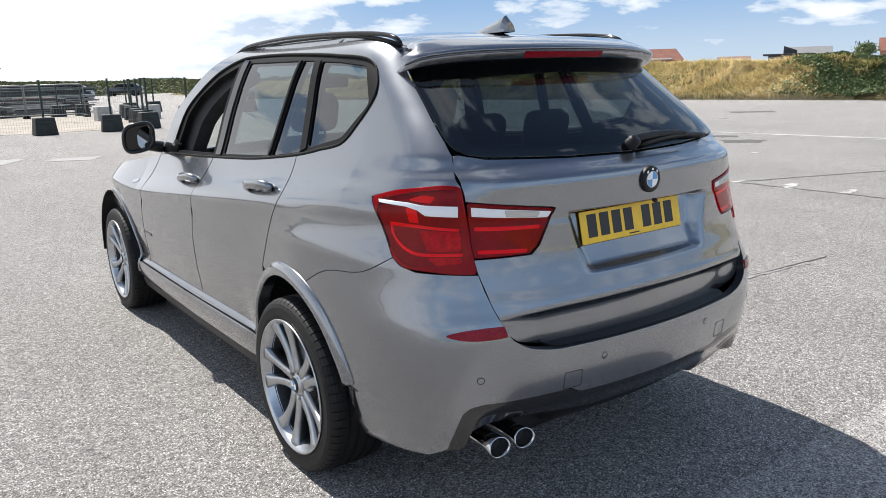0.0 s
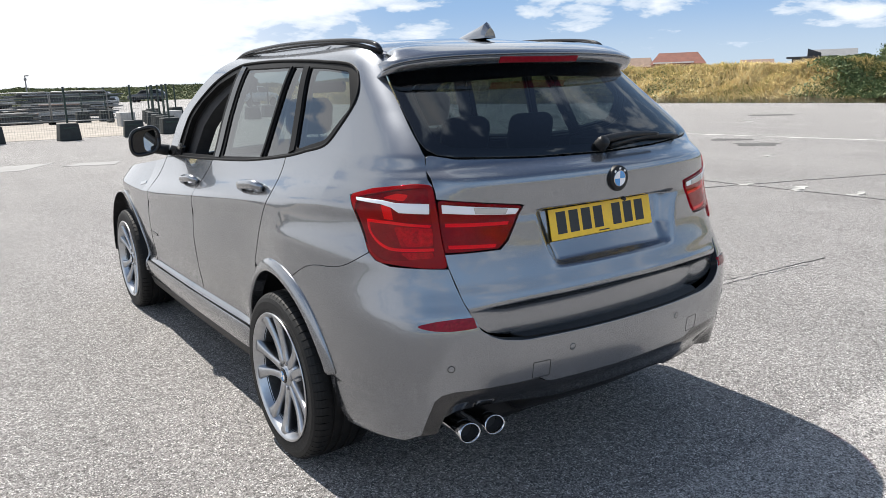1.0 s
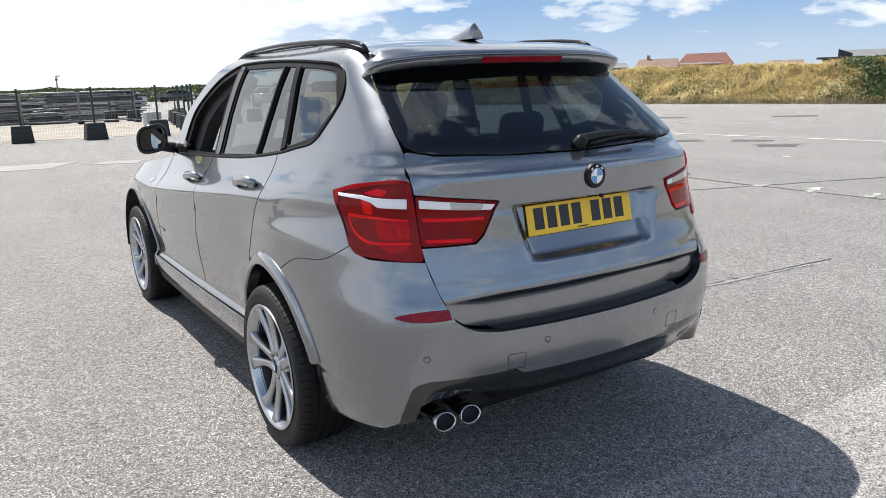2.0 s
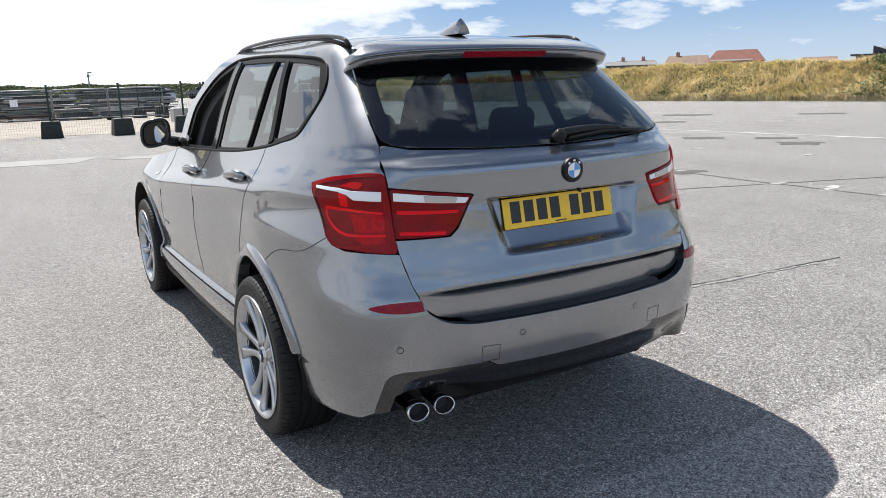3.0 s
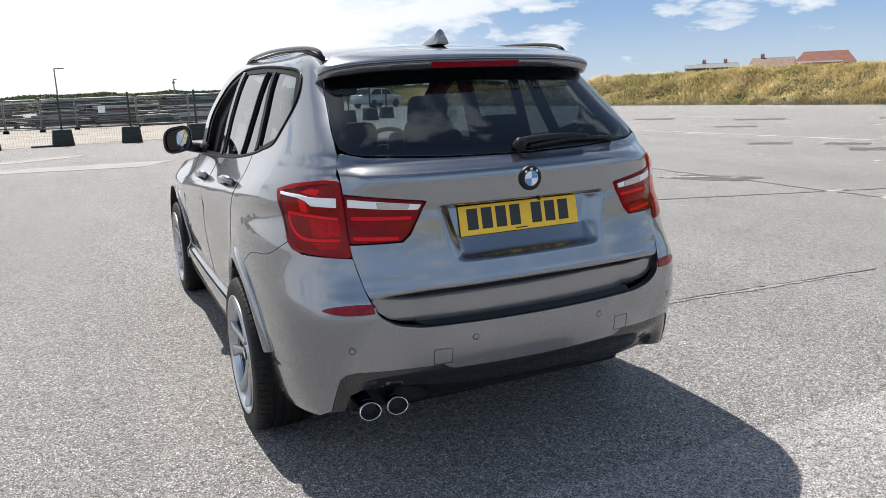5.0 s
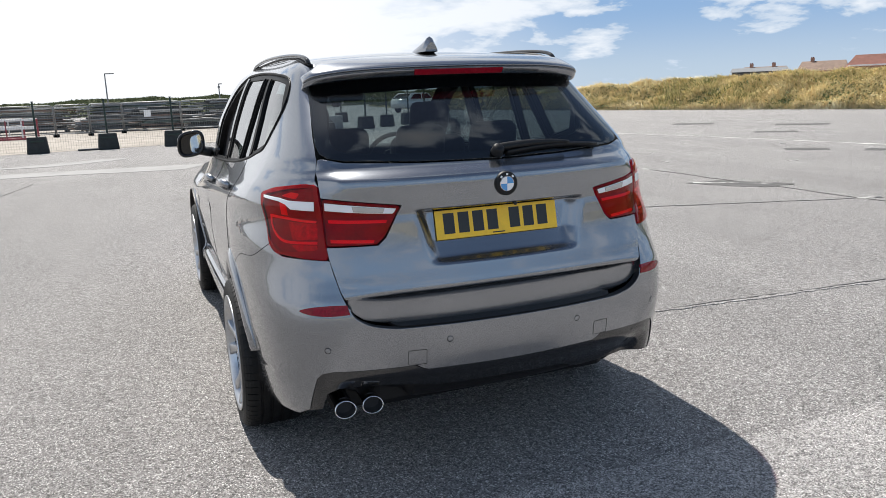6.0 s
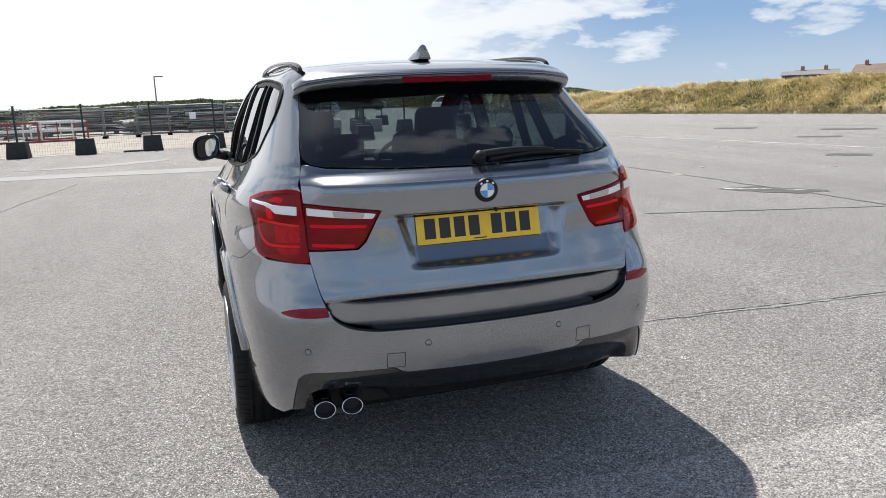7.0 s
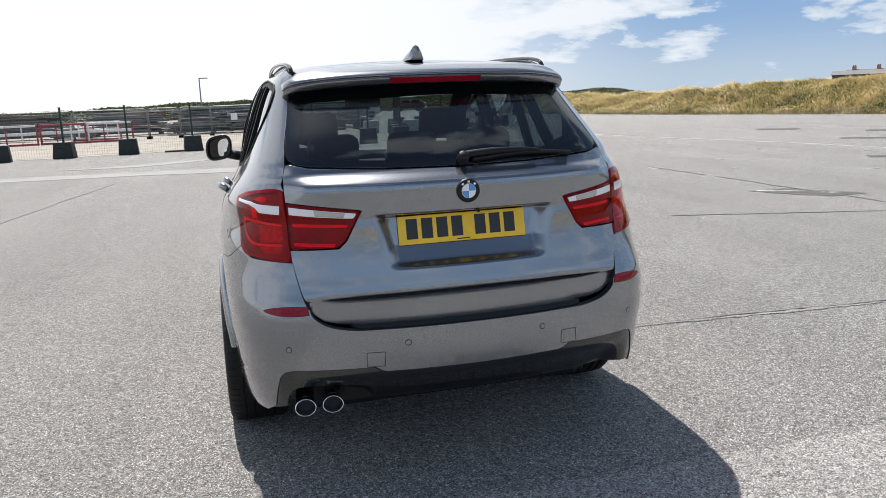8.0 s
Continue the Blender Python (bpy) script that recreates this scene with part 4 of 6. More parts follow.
def wheel(side, y, turn, x_out):
    m = pose(x_out * side, y, 0.346, turn * (1 if side < 0 else -1), 0, 0 if side < 0 else 180)
    w = put("tyre", TYRE, RUBBER, None)
    w.name = "wheel"
    w.parent, w.matrix_basis = car, m
    tagged(w, "black low-profile tyre on a silver double-spoke alloy wheel")
    put("rim", RIM, ALLOY, w, "silver alloy rim")
    put("wheel_barrel", BARREL, BARREL_GREY, w)
    put("hub", HUB, ALLOY, w)
    put("brake_disc", DISC, STEEL, w)
    put("disc_hat", HAT, ALLOY_DARK, w)
    put("centre_cap", CAP, GLOSS_BLACK, w, "round black centre cap")
    put("cap_field", Q_BLUE, BLUE, w)
    put("cap_field", Q_WHITE, WHITE, w)
    for i in range(5):
        put("spoke", SPOKE, ALLOY, w, at=pose(0, 0, 0, 72 * i))
        a = radians(72 * i + 36)
        put("wheel_bolt", BOLT, STEEL, w, at=Matrix.Translation((0, 0.056 * math.sin(a), 0.056 * math.cos(a))))
    bm = bmesh.new()
    box(bm, (0.07, 0.09, 0.20), (0.115, 0.155, 0.0), 0.015)
    part("brake_caliper", bm, ALLOY_DARK, w)
    return w


for s_, y_, turn_, x_ in ((-1, 0.0, 55, -0.966), (1, 0.0, 40, -0.966), (-1, 2.81, 20, -0.920), (1, 2.81, 5, -0.920)):
    wheel(s_, y_, turn_, abs(x_))

# wheel housings, floor pan and sills: the dark inside of the shell
def dark_shell():
    for side in (-1, 1):
        for y in AXLES:
            rows, v, f = [(0.02, 0.0), (0.42, 0.0), (0.435, 0.02), (0.435, 0.33)], [], []
            for i in range(25):
                a = radians(-6 + 192 * i / 24)
                v += [(side * (0.58 + x), y + 0.015 + r * math.cos(a), ARCH_Z + 0.01 + r * math.sin(a)) for r, x in rows]
            f = [(i * 4 + k, i * 4 + k + 1, i * 4 + k + 5, i * 4 + k + 4) for i in range(24) for k in range(3)]
            put("wheel_housing", mesh_of("wheel_housing", v, f), BLACK, car, "black wheel-arch liner")
        lower = [(2.36, 0.24), (0.47, 0.24), (0.44, 0.42)] + arc(0.02, ARCH_OUT, 8, 170, 24) + [(-0.44, 0.45), (-0.44, 1.08), (-0.38, 1.20), (0.1, 1.21), (1.0, 1.14), (1.72, 1.11), (2.3, 1.03), (3.1, 0.90), (3.24, 0.6), (3.26, 0.42)] + arc(2.82, ARCH_OUT, 8, 172, 24)
        panel("inner_side", lower, view_side, BLACK, car, step=0.06, side=side, off=-0.009, deep=0.003)
    panel("inner_tail", both([(0.0, 0.30), (0.6, 0.32), (0.70, 0.60), (0.70, 1.24), (0.0, 1.22)]), view_rear, BLACK, car, step=0.06, side=0, off=-0.14, deep=0.003)
    bm = bmesh.new()
    box(bm, (1.30, 3.9, 0.10), (0, 1.35, 0.27), 0.02)
    box(bm, (1.06, 0.9, 0.22), (0, -0.35, 0.40), 0.03)
    part("floor_pan", bm, BLACK, car)


dark_shell()
# ---- the car's fittings ----
def on_tail(x, z, rear=rear_line):
    p, n = land(view_rear, [(abs(x), z)], rear)
    p, n = p[0], n[0]
    s = -1 if x < 0 else 1
    return Vector((s * p[0], p[1], p[2])), Vector((s * n[0], n[1], n[2]))


def on_side(y, z, side=-1):
    p, n = land(view_side, [(y, z)])
    p, n = p[0], n[0]
    return Vector((side * p[0], p[1], p[2])), Vector((side * n[0], n[1], n[2]))


def facing(p, n, up=(0, 0, 1)):
    """A pose at p whose x axis runs along n and whose z axis points up."""
    n = Vector(n).normalized()
    y = Vector(up).cross(n).normalized()
    z = n.cross(y)
    m = Matrix((n, y, z)).transposed().to_4x4()
    m.translation = p
    return m


def number_plate():
    m = facing(Vector((-0.008, -0.874, 1.0045)), Vector((0, -0.98, 0.20)))
    bm = bmesh.new()
    box(bm, (0.004, 0.520, 0.111), (0, 0, 0), 0.0015)
    plate = part("number_plate", bm, YELLOW, car, "yellow rear number plate with black characters", m)
    for i in range(7):
        y = -0.205 + 0.061 * i + (0.034 if i > 3 else 0.0)
        bm = bmesh.new()
        box(bm, (0.0012, 0.045, 0.079), (0.0022, y, 0.004), 0.0004)
        part("character_bar", bm, INK, plate)
    bm = bmesh.new()
    box(bm, (0.0012, 0.052, 0.0045), (0.0022, 0.0, -0.047))
    part("maker_line", bm, INK, plate)


def round_badge():
    p, n = on_tail(0.0, 1.152, gate_skin)
    m = facing(p + n * 0.0, n)
    v, f = lathe([(0.0, 0.012), (0.040, 0.012), (0.0445, 0.010), (0.046, 0.004), (0.046, -0.01)], 48)
    b = put("badge", mesh_of("badge", v, f), BLACK, car, "round black, blue and white badge", m)
    v, f = lathe([(0.0265, 0.0118), (0.0272, 0.0132), (0.0285, 0.0132), (0.0292, 0.0118)], 48)
    put("badge_ring", mesh_of("badge_ring", v, f), CHROME, b)
    put("badge_field", quadrant_mesh(0.0265, 0.0131, 0), BLUE, b)
    put("badge_field", quadrant_mesh(0.0265, 0.0131, 1), WHITE, b)
    for a in (-42, 0, 42):
        bm = bmesh.new()
        box(bm, (0.001, 0.009, 0.007), (0.0126, 0.0355 * math.sin(radians(a)), 0.0355 * math.cos(radians(a))), 0, pose(0, 0, 0, -a))
        part("badge_mark", bm, WHITE, b)
    # grip and camera under the badge
    p, n = on_tail(0.0, 1.078, gate_skin)
    bm = bmesh.new()
    box(bm, (0.12, 0.026, 0.005), p + Vector((0, 0.046, 0.0)), 0.002)
    part("tailgate_grip", bm, BLACK, car)
    v, f = lathe([(0.0, 0.006), (0.005, 0.006), (0.007, 0.003), (0.007, -0.01)], 16)
    put("rear_camera", mesh_of("rear_camera", v, f), GLOSS_BLACK, car, at=facing(p + Vector((0.040, -0.002, -0.006)), Vector((0, -1, -0.3))))


def rear_wiper():
    pts = [(0.0, 1.268), (0.06, 1.272), (0.16, 1.276), (0.27, 1.274), (0.34, 1.268)]
    path = []
    for x, z in pts:
        p, n = on_tail(x, z)
        path.append(p + n * 0.019)
    path = spline(path, 4)
    k = len(path)
    sc = [(0.46 + 0.46 * math.sin(math.pi * min(1, 0.25 + 0.9 * i / k)), 0.62 + 0.25 * math.sin(math.pi * i / k)) for i in range(k)]
    arm = strip("rear_wiper", path, [(-0.016, -0.012), (-0.017, 0.004), (-0.008, 0.014), (0.008, 0.014), (0.017, 0.004), (0.016, -0.012)], BLACK, car, "black rear wiper", up=(0, -0.75, 0.66), scale=sc)
    p, n = on_tail(0.012, 1.262)
    v, f = lathe([(0.0, 0.036), (0.016, 0.036), (0.022, 0.030), (0.026, -0.004)], 24)
    put("wiper_pivot", mesh_of("wiper_pivot", v, f), BLACK, arm, at=facing(p, n))
    line = []
    for i in range(13):
        x = 0.05 + 0.435 * i / 12
        p, n = on_tail(x, 1.253 + 0.012 * math.sin(math.pi * i / 12) + 0.004 * i / 12)
        line.append(p + n * 0.012)
    strip("wiper_blade", line, [(-0.007, -0.010), (-0.004, 0.008), (0.004, 0.008), (0.007, -0.010)], BLACK, arm, up=(0, -0.75, 0.66))


def door_handle(y, z, side):
    p, n = on_side(y, z, side)
    path, sc = [], []
    for i in range(15):
        t = -1 + 2 * i / 14
        q, nn = on_side(y + 0.115 * t, z - 0.0115 * t, side)
        lift = 0.034 * (1 - abs(t) ** 6) + 0.004
        path.append(q + nn * lift)
        sc.append((1.0, 1.0 - 0.25 * t * t))
    h = strip("door_handle", path, [(-0.012, -0.016), (-0.015, 0.0), (-0.011, 0.016), (0.0, 0.021), (0.011, 0.016), (0.015, 0.0), (0.012, -0.016), (0.0, -0.020)], PAINT, car, "grey bow-shaped door handle", scale=sc)
    # a flat dark disc on the door gives the shade of the hollow
    bm = bmesh.new()
    bmesh.ops.create_uvsphere(bm, u_segments=20, v_segments=10, radius=1.0)
    bmesh.ops.scale(bm, vec=(0.006, 0.055, 0.034), verts=bm.verts)
    part("handle_shade", bm, DARK_TRIM, h, "dark disc in place of the shaded hollow behind the handle", facing(p - n * 0.005, n), smooth=True)
    if side == -1 and y > 1:
        v, f = lathe([(0.0, 0.005), (0.008, 0.005), (0.010, 0.0)], 16)
        q, nn = on_side(y - 0.09, z + 0.005, side)
        put("key_lock", mesh_of("key_lock", v, f), CHROME, h, at=facing(q + nn * 0.03, nn))


def door_mirror(side):
    """The housing with its glass facing back, on a short arm."""
    m = pose(side * 0.928, 1.93, 1.220, 0, 0, side * 10)
    v, f = [], []
    rows = [(-0.062, 0.90), (-0.058, 0.97), (-0.045, 1.0), (-0.01, 0.99), (0.025, 0.90), (0.055, 0.70), (0.075, 0.42), (0.083, 0.12)]
    for y, s in rows:
        for i in range(28):
            a = 2 * math.pi * i / 28
            c, d = math.cos(a), math.sin(a)
            x = 0.085 * s * math.copysign(abs(c) ** 0.62, c)
            z = 0.082 * s * math.copysign(abs(d) ** 0.70, d) - 0.014 * (x / 0.085) * side
            v.append((x, y, z))
    for r in range(len(rows) - 1):
        for i in range(28):
            j = (i + 1) % 28
            f.append((r * 28 + i, r * 28 + j, (r + 1) * 28 + j, (r + 1) * 28 + i))
    f.append(tuple((len(rows) - 1) * 28 + i for i in range(28)))
    h = put("door_mirror", mesh_of("door_mirror", v, f), GLOSS_BLACK, car, "grey and black door mirror", m)
    rim = [(0.079 * math.copysign(abs(math.cos(a)) ** 0.62, math.cos(a)), -0.060, 0.075 * math.copysign(abs(math.sin(a)) ** 0.70, math.sin(a)) - 0.014 * side * math.copysign(abs(math.cos(a)) ** 0.62, math.cos(a))) for a in [2 * math.pi * i / 28 for i in range(29)]]
    strip("mirror_rim", rim, ring(8, 0.011, 0.012), GLOSS_BLACK, h, up=(0, 1, 0))
    v = [(q[0] * 0.94, -0.050, q[2] * 0.94) for q in rim[:-1]]
    glass = put("mirror_glass", mesh_of("mirror_glass", v, [tuple(range(28))[::-1]], smooth=False), MIRROR, h, "mirror glass", pose(side * -0.028, 0, 0.004, 3, 0, side * -9) @ Matrix.Diagonal((0.58, 1, 0.82, 1)))
    v2 = [(q[0] * 0.97, -0.046, q[2] * 0.97) for q in rim[:-1]]
    put("mirror_bezel", mesh_of("mirror_bezel", v2, [tuple(range(28))[::-1]], smooth=False), GLOSS_BLACK, h)
    path = [(-side * 0.04, 0.0, -0.045), (-side * 0.09, -0.01, -0.056), (-side * 0.13, -0.02, -0.064)]
    strip("mirror_arm", path, ring(10, 0.055, 0.032), BLACK, h, up=(0, 0, 1))
    # black corner piece of the window
    panel("mirror_corner", [(1.80, 1.128), (1.64, 1.140), (1.62, 1.20), (1.70, 1.215)], view_side, GLOSS_BLACK, car, side=side, step=0.04, off=0.005)


def shark_fin():
    v, f, n = [], [], 12
    for i in range(n + 1):
        t = i / n
        h = 0.072 * (1 - t) ** 0.8 * (0.55 + 0.45 * (1 - t)) if t > 0.10 else 0.072 * (0.55 + 4.5 * t)
        w = 0.046 * (0.35 + 0.65 * math.sin(math.pi * min(1, 0.15 + t * 0.85))) 
        y = -0.215 + 0.28 * t
        for k in range(9):
            a = math.pi * k / 8
            c = math.cos(a)
            v.append((w * c, y - 0.004 * math.sin(a), 0.0 + h * math.sin(a) ** 1.6))
    m = 9
    f = [(i * m + k, i * m + k + 1, (i + 1) * m + k + 1, (i + 1) * m + k) for i in range(n) for k in range(m - 1)]
    f += [tuple(range(m)), tuple(n * m + k for k in range(m))[::-1]]
    roof_z = roof_fn(0.5, (-0.1 + 0.33) / 1.52)[2]
    put("roof_aerial", mesh_of("roof_aerial", v, f, smooth=False), PAINT, car, "grey shark-fin aerial", pose(0, 0, roof_z - 0.006, -1))


def exhaust(x):
    m = pose(x, -0.925, 0.360, 0, 0, 90 - 4) @ Matrix.Diagonal((1, 0.92, 0.86, 1))
    prof = [(0.028, 0.24), (0.033, 0.12), (0.0385, 0.03), (0.042, 0.004), (0.0405, -0.002), (0.0375, 0.0), (0.036, 0.012), (0.036, 0.20)]
    v, f = lathe(prof, 40)
    v = [(a, b * 1.06, c * 0.92) for a, b, c in v]
    v = [(a + 0.28 * max(0, c) * (a < 0.1), b, c) for a, b, c in v]
    e = put("exhaust_tip", mesh_of("exhaust_tip", v, f), CHROME, car, "oval chrome exhaust tip", m)
    v, f = lathe([(0.0, 0.05), (0.037, 0.05)], 24)
    put("exhaust_bore", mesh_of("exhaust_bore", v, f), CABIN, e, "dark disc inside the bore")


def sensor(x, z):
    p, n = on_tail(x, z)
    v, f = lathe([(0.0, 0.0012), (0.0095, 0.0012), (0.0105, 0.0008), (0.0106, 0.0)], 24)
    s = put("parking_sensor", mesh_of("parking_sensor", v, f), PAINT, car, "", facing(p, n))
    v, f = lathe([(0.0106, 0.0003), (0.0125, 0.0003)], 24)
    put("sensor_ring", mesh_of("sensor_ring", v, f), BLACK, s)


def towing_flap(x0, x1):
    a = fillet([(x0, 0.506), (x1, 0.506), (x1, 0.566), (x0, 0.566)], 0.006)
    b = shrink(dense(a, 0.01), 0.0016)
    panel("towing_flap", a, view_rear, BLACK, car, step=0.02, side=0, off=0.0006, gap=0.0, deep=0.001, holes=[b], edge=0.0002)


number_plate()
round_badge()
rear_wiper()
for side in (-1, 1):
    door_handle(0.300, 1.088, side)
    door_handle(1.225, 1.032, side)
    door_mirror(side)
shark_fin()
for x in (-0.671, -0.566):
    exhaust(x)
for x, z in ((-0.714, 0.586), (-0.274, 0.596), (0.274, 0.596), (0.714, 0.586)):
    sensor(x, z)
towing_flap(-0.432, -0.362)
towing_flap(0.362, 0.432)
for side in (-1, 1):
    p, n = on_side(2.06, 0.636, side)
    bm = bmesh.new()
    box(bm, (0.003, 0.13, 0.016), (0, 0, 0), 0.001)
    part("wing_badge", bm, DARK_TRIM, car, "small dark wing badge", facing(p + n * 0.002, n))
    panel("side_repeater", fillet([(2.30, 0.915), (2.20, 0.935), (2.22, 0.955), (2.33, 0.935)], 0.01), view_side, CHROME, car, side=side, step=0.03, off=0.003)

# ---- inside the car ----
def seat(x, y, wide, back, rests=1, tilt=14):
    bm = bmesh.new()
    box(bm, (wide, 0.50, 0.16), (x, y + 0.20, 0.62), 0.05, seg=3)
    s = part("seat_cushion", bm, CABIN, car, "dark seat cushion", smooth=True)
    bm = bmesh.new()
    made = box(bm, (wide, 0.13, back), (0, 0, back / 2), 0.055, seg=3)
    for v_ in bm.verts:
        v_.co.x *= 1 - 0.16 * max(0, v_.co.z / back - 0.55)
    part("seat_back", bm, CABIN, s, "", pose(x, y - 0.03, 0.66, tilt), smooth=True)
    for i in range(rests):
        rx = x + (i - (rests - 1) / 2) * wide / max(1, rests) * 0.92
        bm = bmesh.new()
        box(bm, (0.25, 0.10, 0.19), (0, 0, 0), 0.05, seg=3)
        top = Vector((rx, y - 0.03, 0.66)) + Vector((0, -math.sin(radians(tilt)), math.cos(radians(tilt)))) * (back + 0.115)
        part("headrest", bm, CABIN, s, "", pose(top.x, top.y, top.z, tilt), smooth=True)
        for d in (-0.05, 0.05):
            strip("headrest_post", [top + Vector((d, 0.005, -0.16)), top + Vector((d, 0, -0.05))], ring(8, 0.006), CHROME, s, up=(1, 0, 0))


seat(-0.37, 1.02, 0.50, 0.60)
seat(0.37, 1.02, 0.50, 0.60)
seat(0.0, 0.16, 1.26, 0.50, rests=3)


def cabin():
    bm = bmesh.new()
    box(bm, (1.40, 0.42, 0.30), (0, 1.93, 0.93), 0.08, seg=3)
    box(bm, (0.30, 0.20, 0.10), (0.37, 1.76, 1.10), 0.04, seg=3)
    part("dashboard", bm, CABIN, car, "dark dashboard", smooth=True)
    bm = bmesh.new()
    box(bm, (1.34, 2.6, 0.06), (0, 0.75, 0.42), 0.02)
    box(bm, (1.52, 0.66, 0.05), (0, -0.40, 0.74), 0.02)
    box(bm, (1.24, 0.50, 0.03), (0, -0.36, 1.03), 0.01)
    part("cabin_floor", bm, CABIN, car)
    bm = bmesh.new()
    box(bm, (0.22, 0.9, 0.36), (0, 1.35, 0.62), 0.05)
    part("centre_console", bm, CABIN, car)
    w = [(0.185 * math.cos(2 * math.pi * i / 36), 0, 0.185 * math.sin(2 * math.pi * i / 36)) for i in range(37)]
    sw = strip("steering_wheel", w, ring(10, 0.016), CABIN, car, "dark steering wheel", up=(0, 1, 0))
    sw.matrix_basis = pose(0.37, 1.56, 1.06, 24)
    bm = bmesh.new()
    box(bm, (0.13, 0.05, 0.12), (0, 0.01, 0), 0.03)
    box(bm, (0.33, 0.02, 0.04), (0, 0, 0.01), 0.008)
    box(bm, (0.04, 0.02, 0.17), (0, 0, -0.09), 0.008)
    part("wheel_boss", bm, CABIN, sw, smooth=True)
    bm = bmesh.new()
    box(bm, (0.23, 0.035, 0.065), (0, 0, 0), 0.02, seg=3)
    part("interior_mirror", bm, CABIN, car, "", pose(0.0, 1.33, 1.495, 6), smooth=True)
    # headlining, pillars and door cards
    sheet("headlining", 12, 16, lambda u, v: (lambda q: (q[0] * 0.93, q[1], q[2] - 0.035))(roof_fn(u, v)), material("headlining", (0.42, 0.41, 0.39), 0.85, vary=0.05, scale=60), car, "pale grey headlining")
    for side in (-1, 1):
        panel("inner_pillars", dlo, view_side, CABIN, car, step=0.04, side=side, off=-0.035, gap=0.004, deep=0.01, holes=[fillet(shrink(p, -0.004), 0.015) for p in windows.values()])
        panel("pillar_trim", [(1.73, 1.133), (1.70, 1.20), (1.56, 1.365), (1.40, 1.468), (1.21, 1.556), (1.0, 1.605), (0.985, 1.560), (1.15, 1.505), (1.31, 1.420), (1.43, 1.325), (1.52, 1.20), (1.54, 1.140)], view_side, CABIN, car, step=0.05, side=side, off=-0.045, gap=-0.01, deep=0.07, label="black windscreen pillar trim")
        panel("door_card", [(2.0, 1.11), (2.1, 0.50), (0.62, 0.50), (0.42, 0.86), (0.14, 1.20), (0.53, 1.17), (1.0, 1.142), (1.72, 1.118)], view_side, CABIN, car, step=0.06, side=side, off=-0.085, deep=0.004, label="dark door lining")
        bm = bmesh.new()
        x = side * 0.765
        box(bm, (0.05, 0.66, 0.10), (x, 1.50, 0.90), 0.02)
        box(bm, (0.035, 0.40, 0.16), (x + side * 0.02, 1.62, 1.03), 0.015)
        part("door_armrest", bm, CABIN_PALE, car, "pale door armrest")
        bm = bmesh.new()
        box(bm, (0.05, 0.46, 0.26), (side * 0.60, -0.30, 1.10), 0.03)
        part("boot_side_trim", bm, CABIN, car)


cabin()
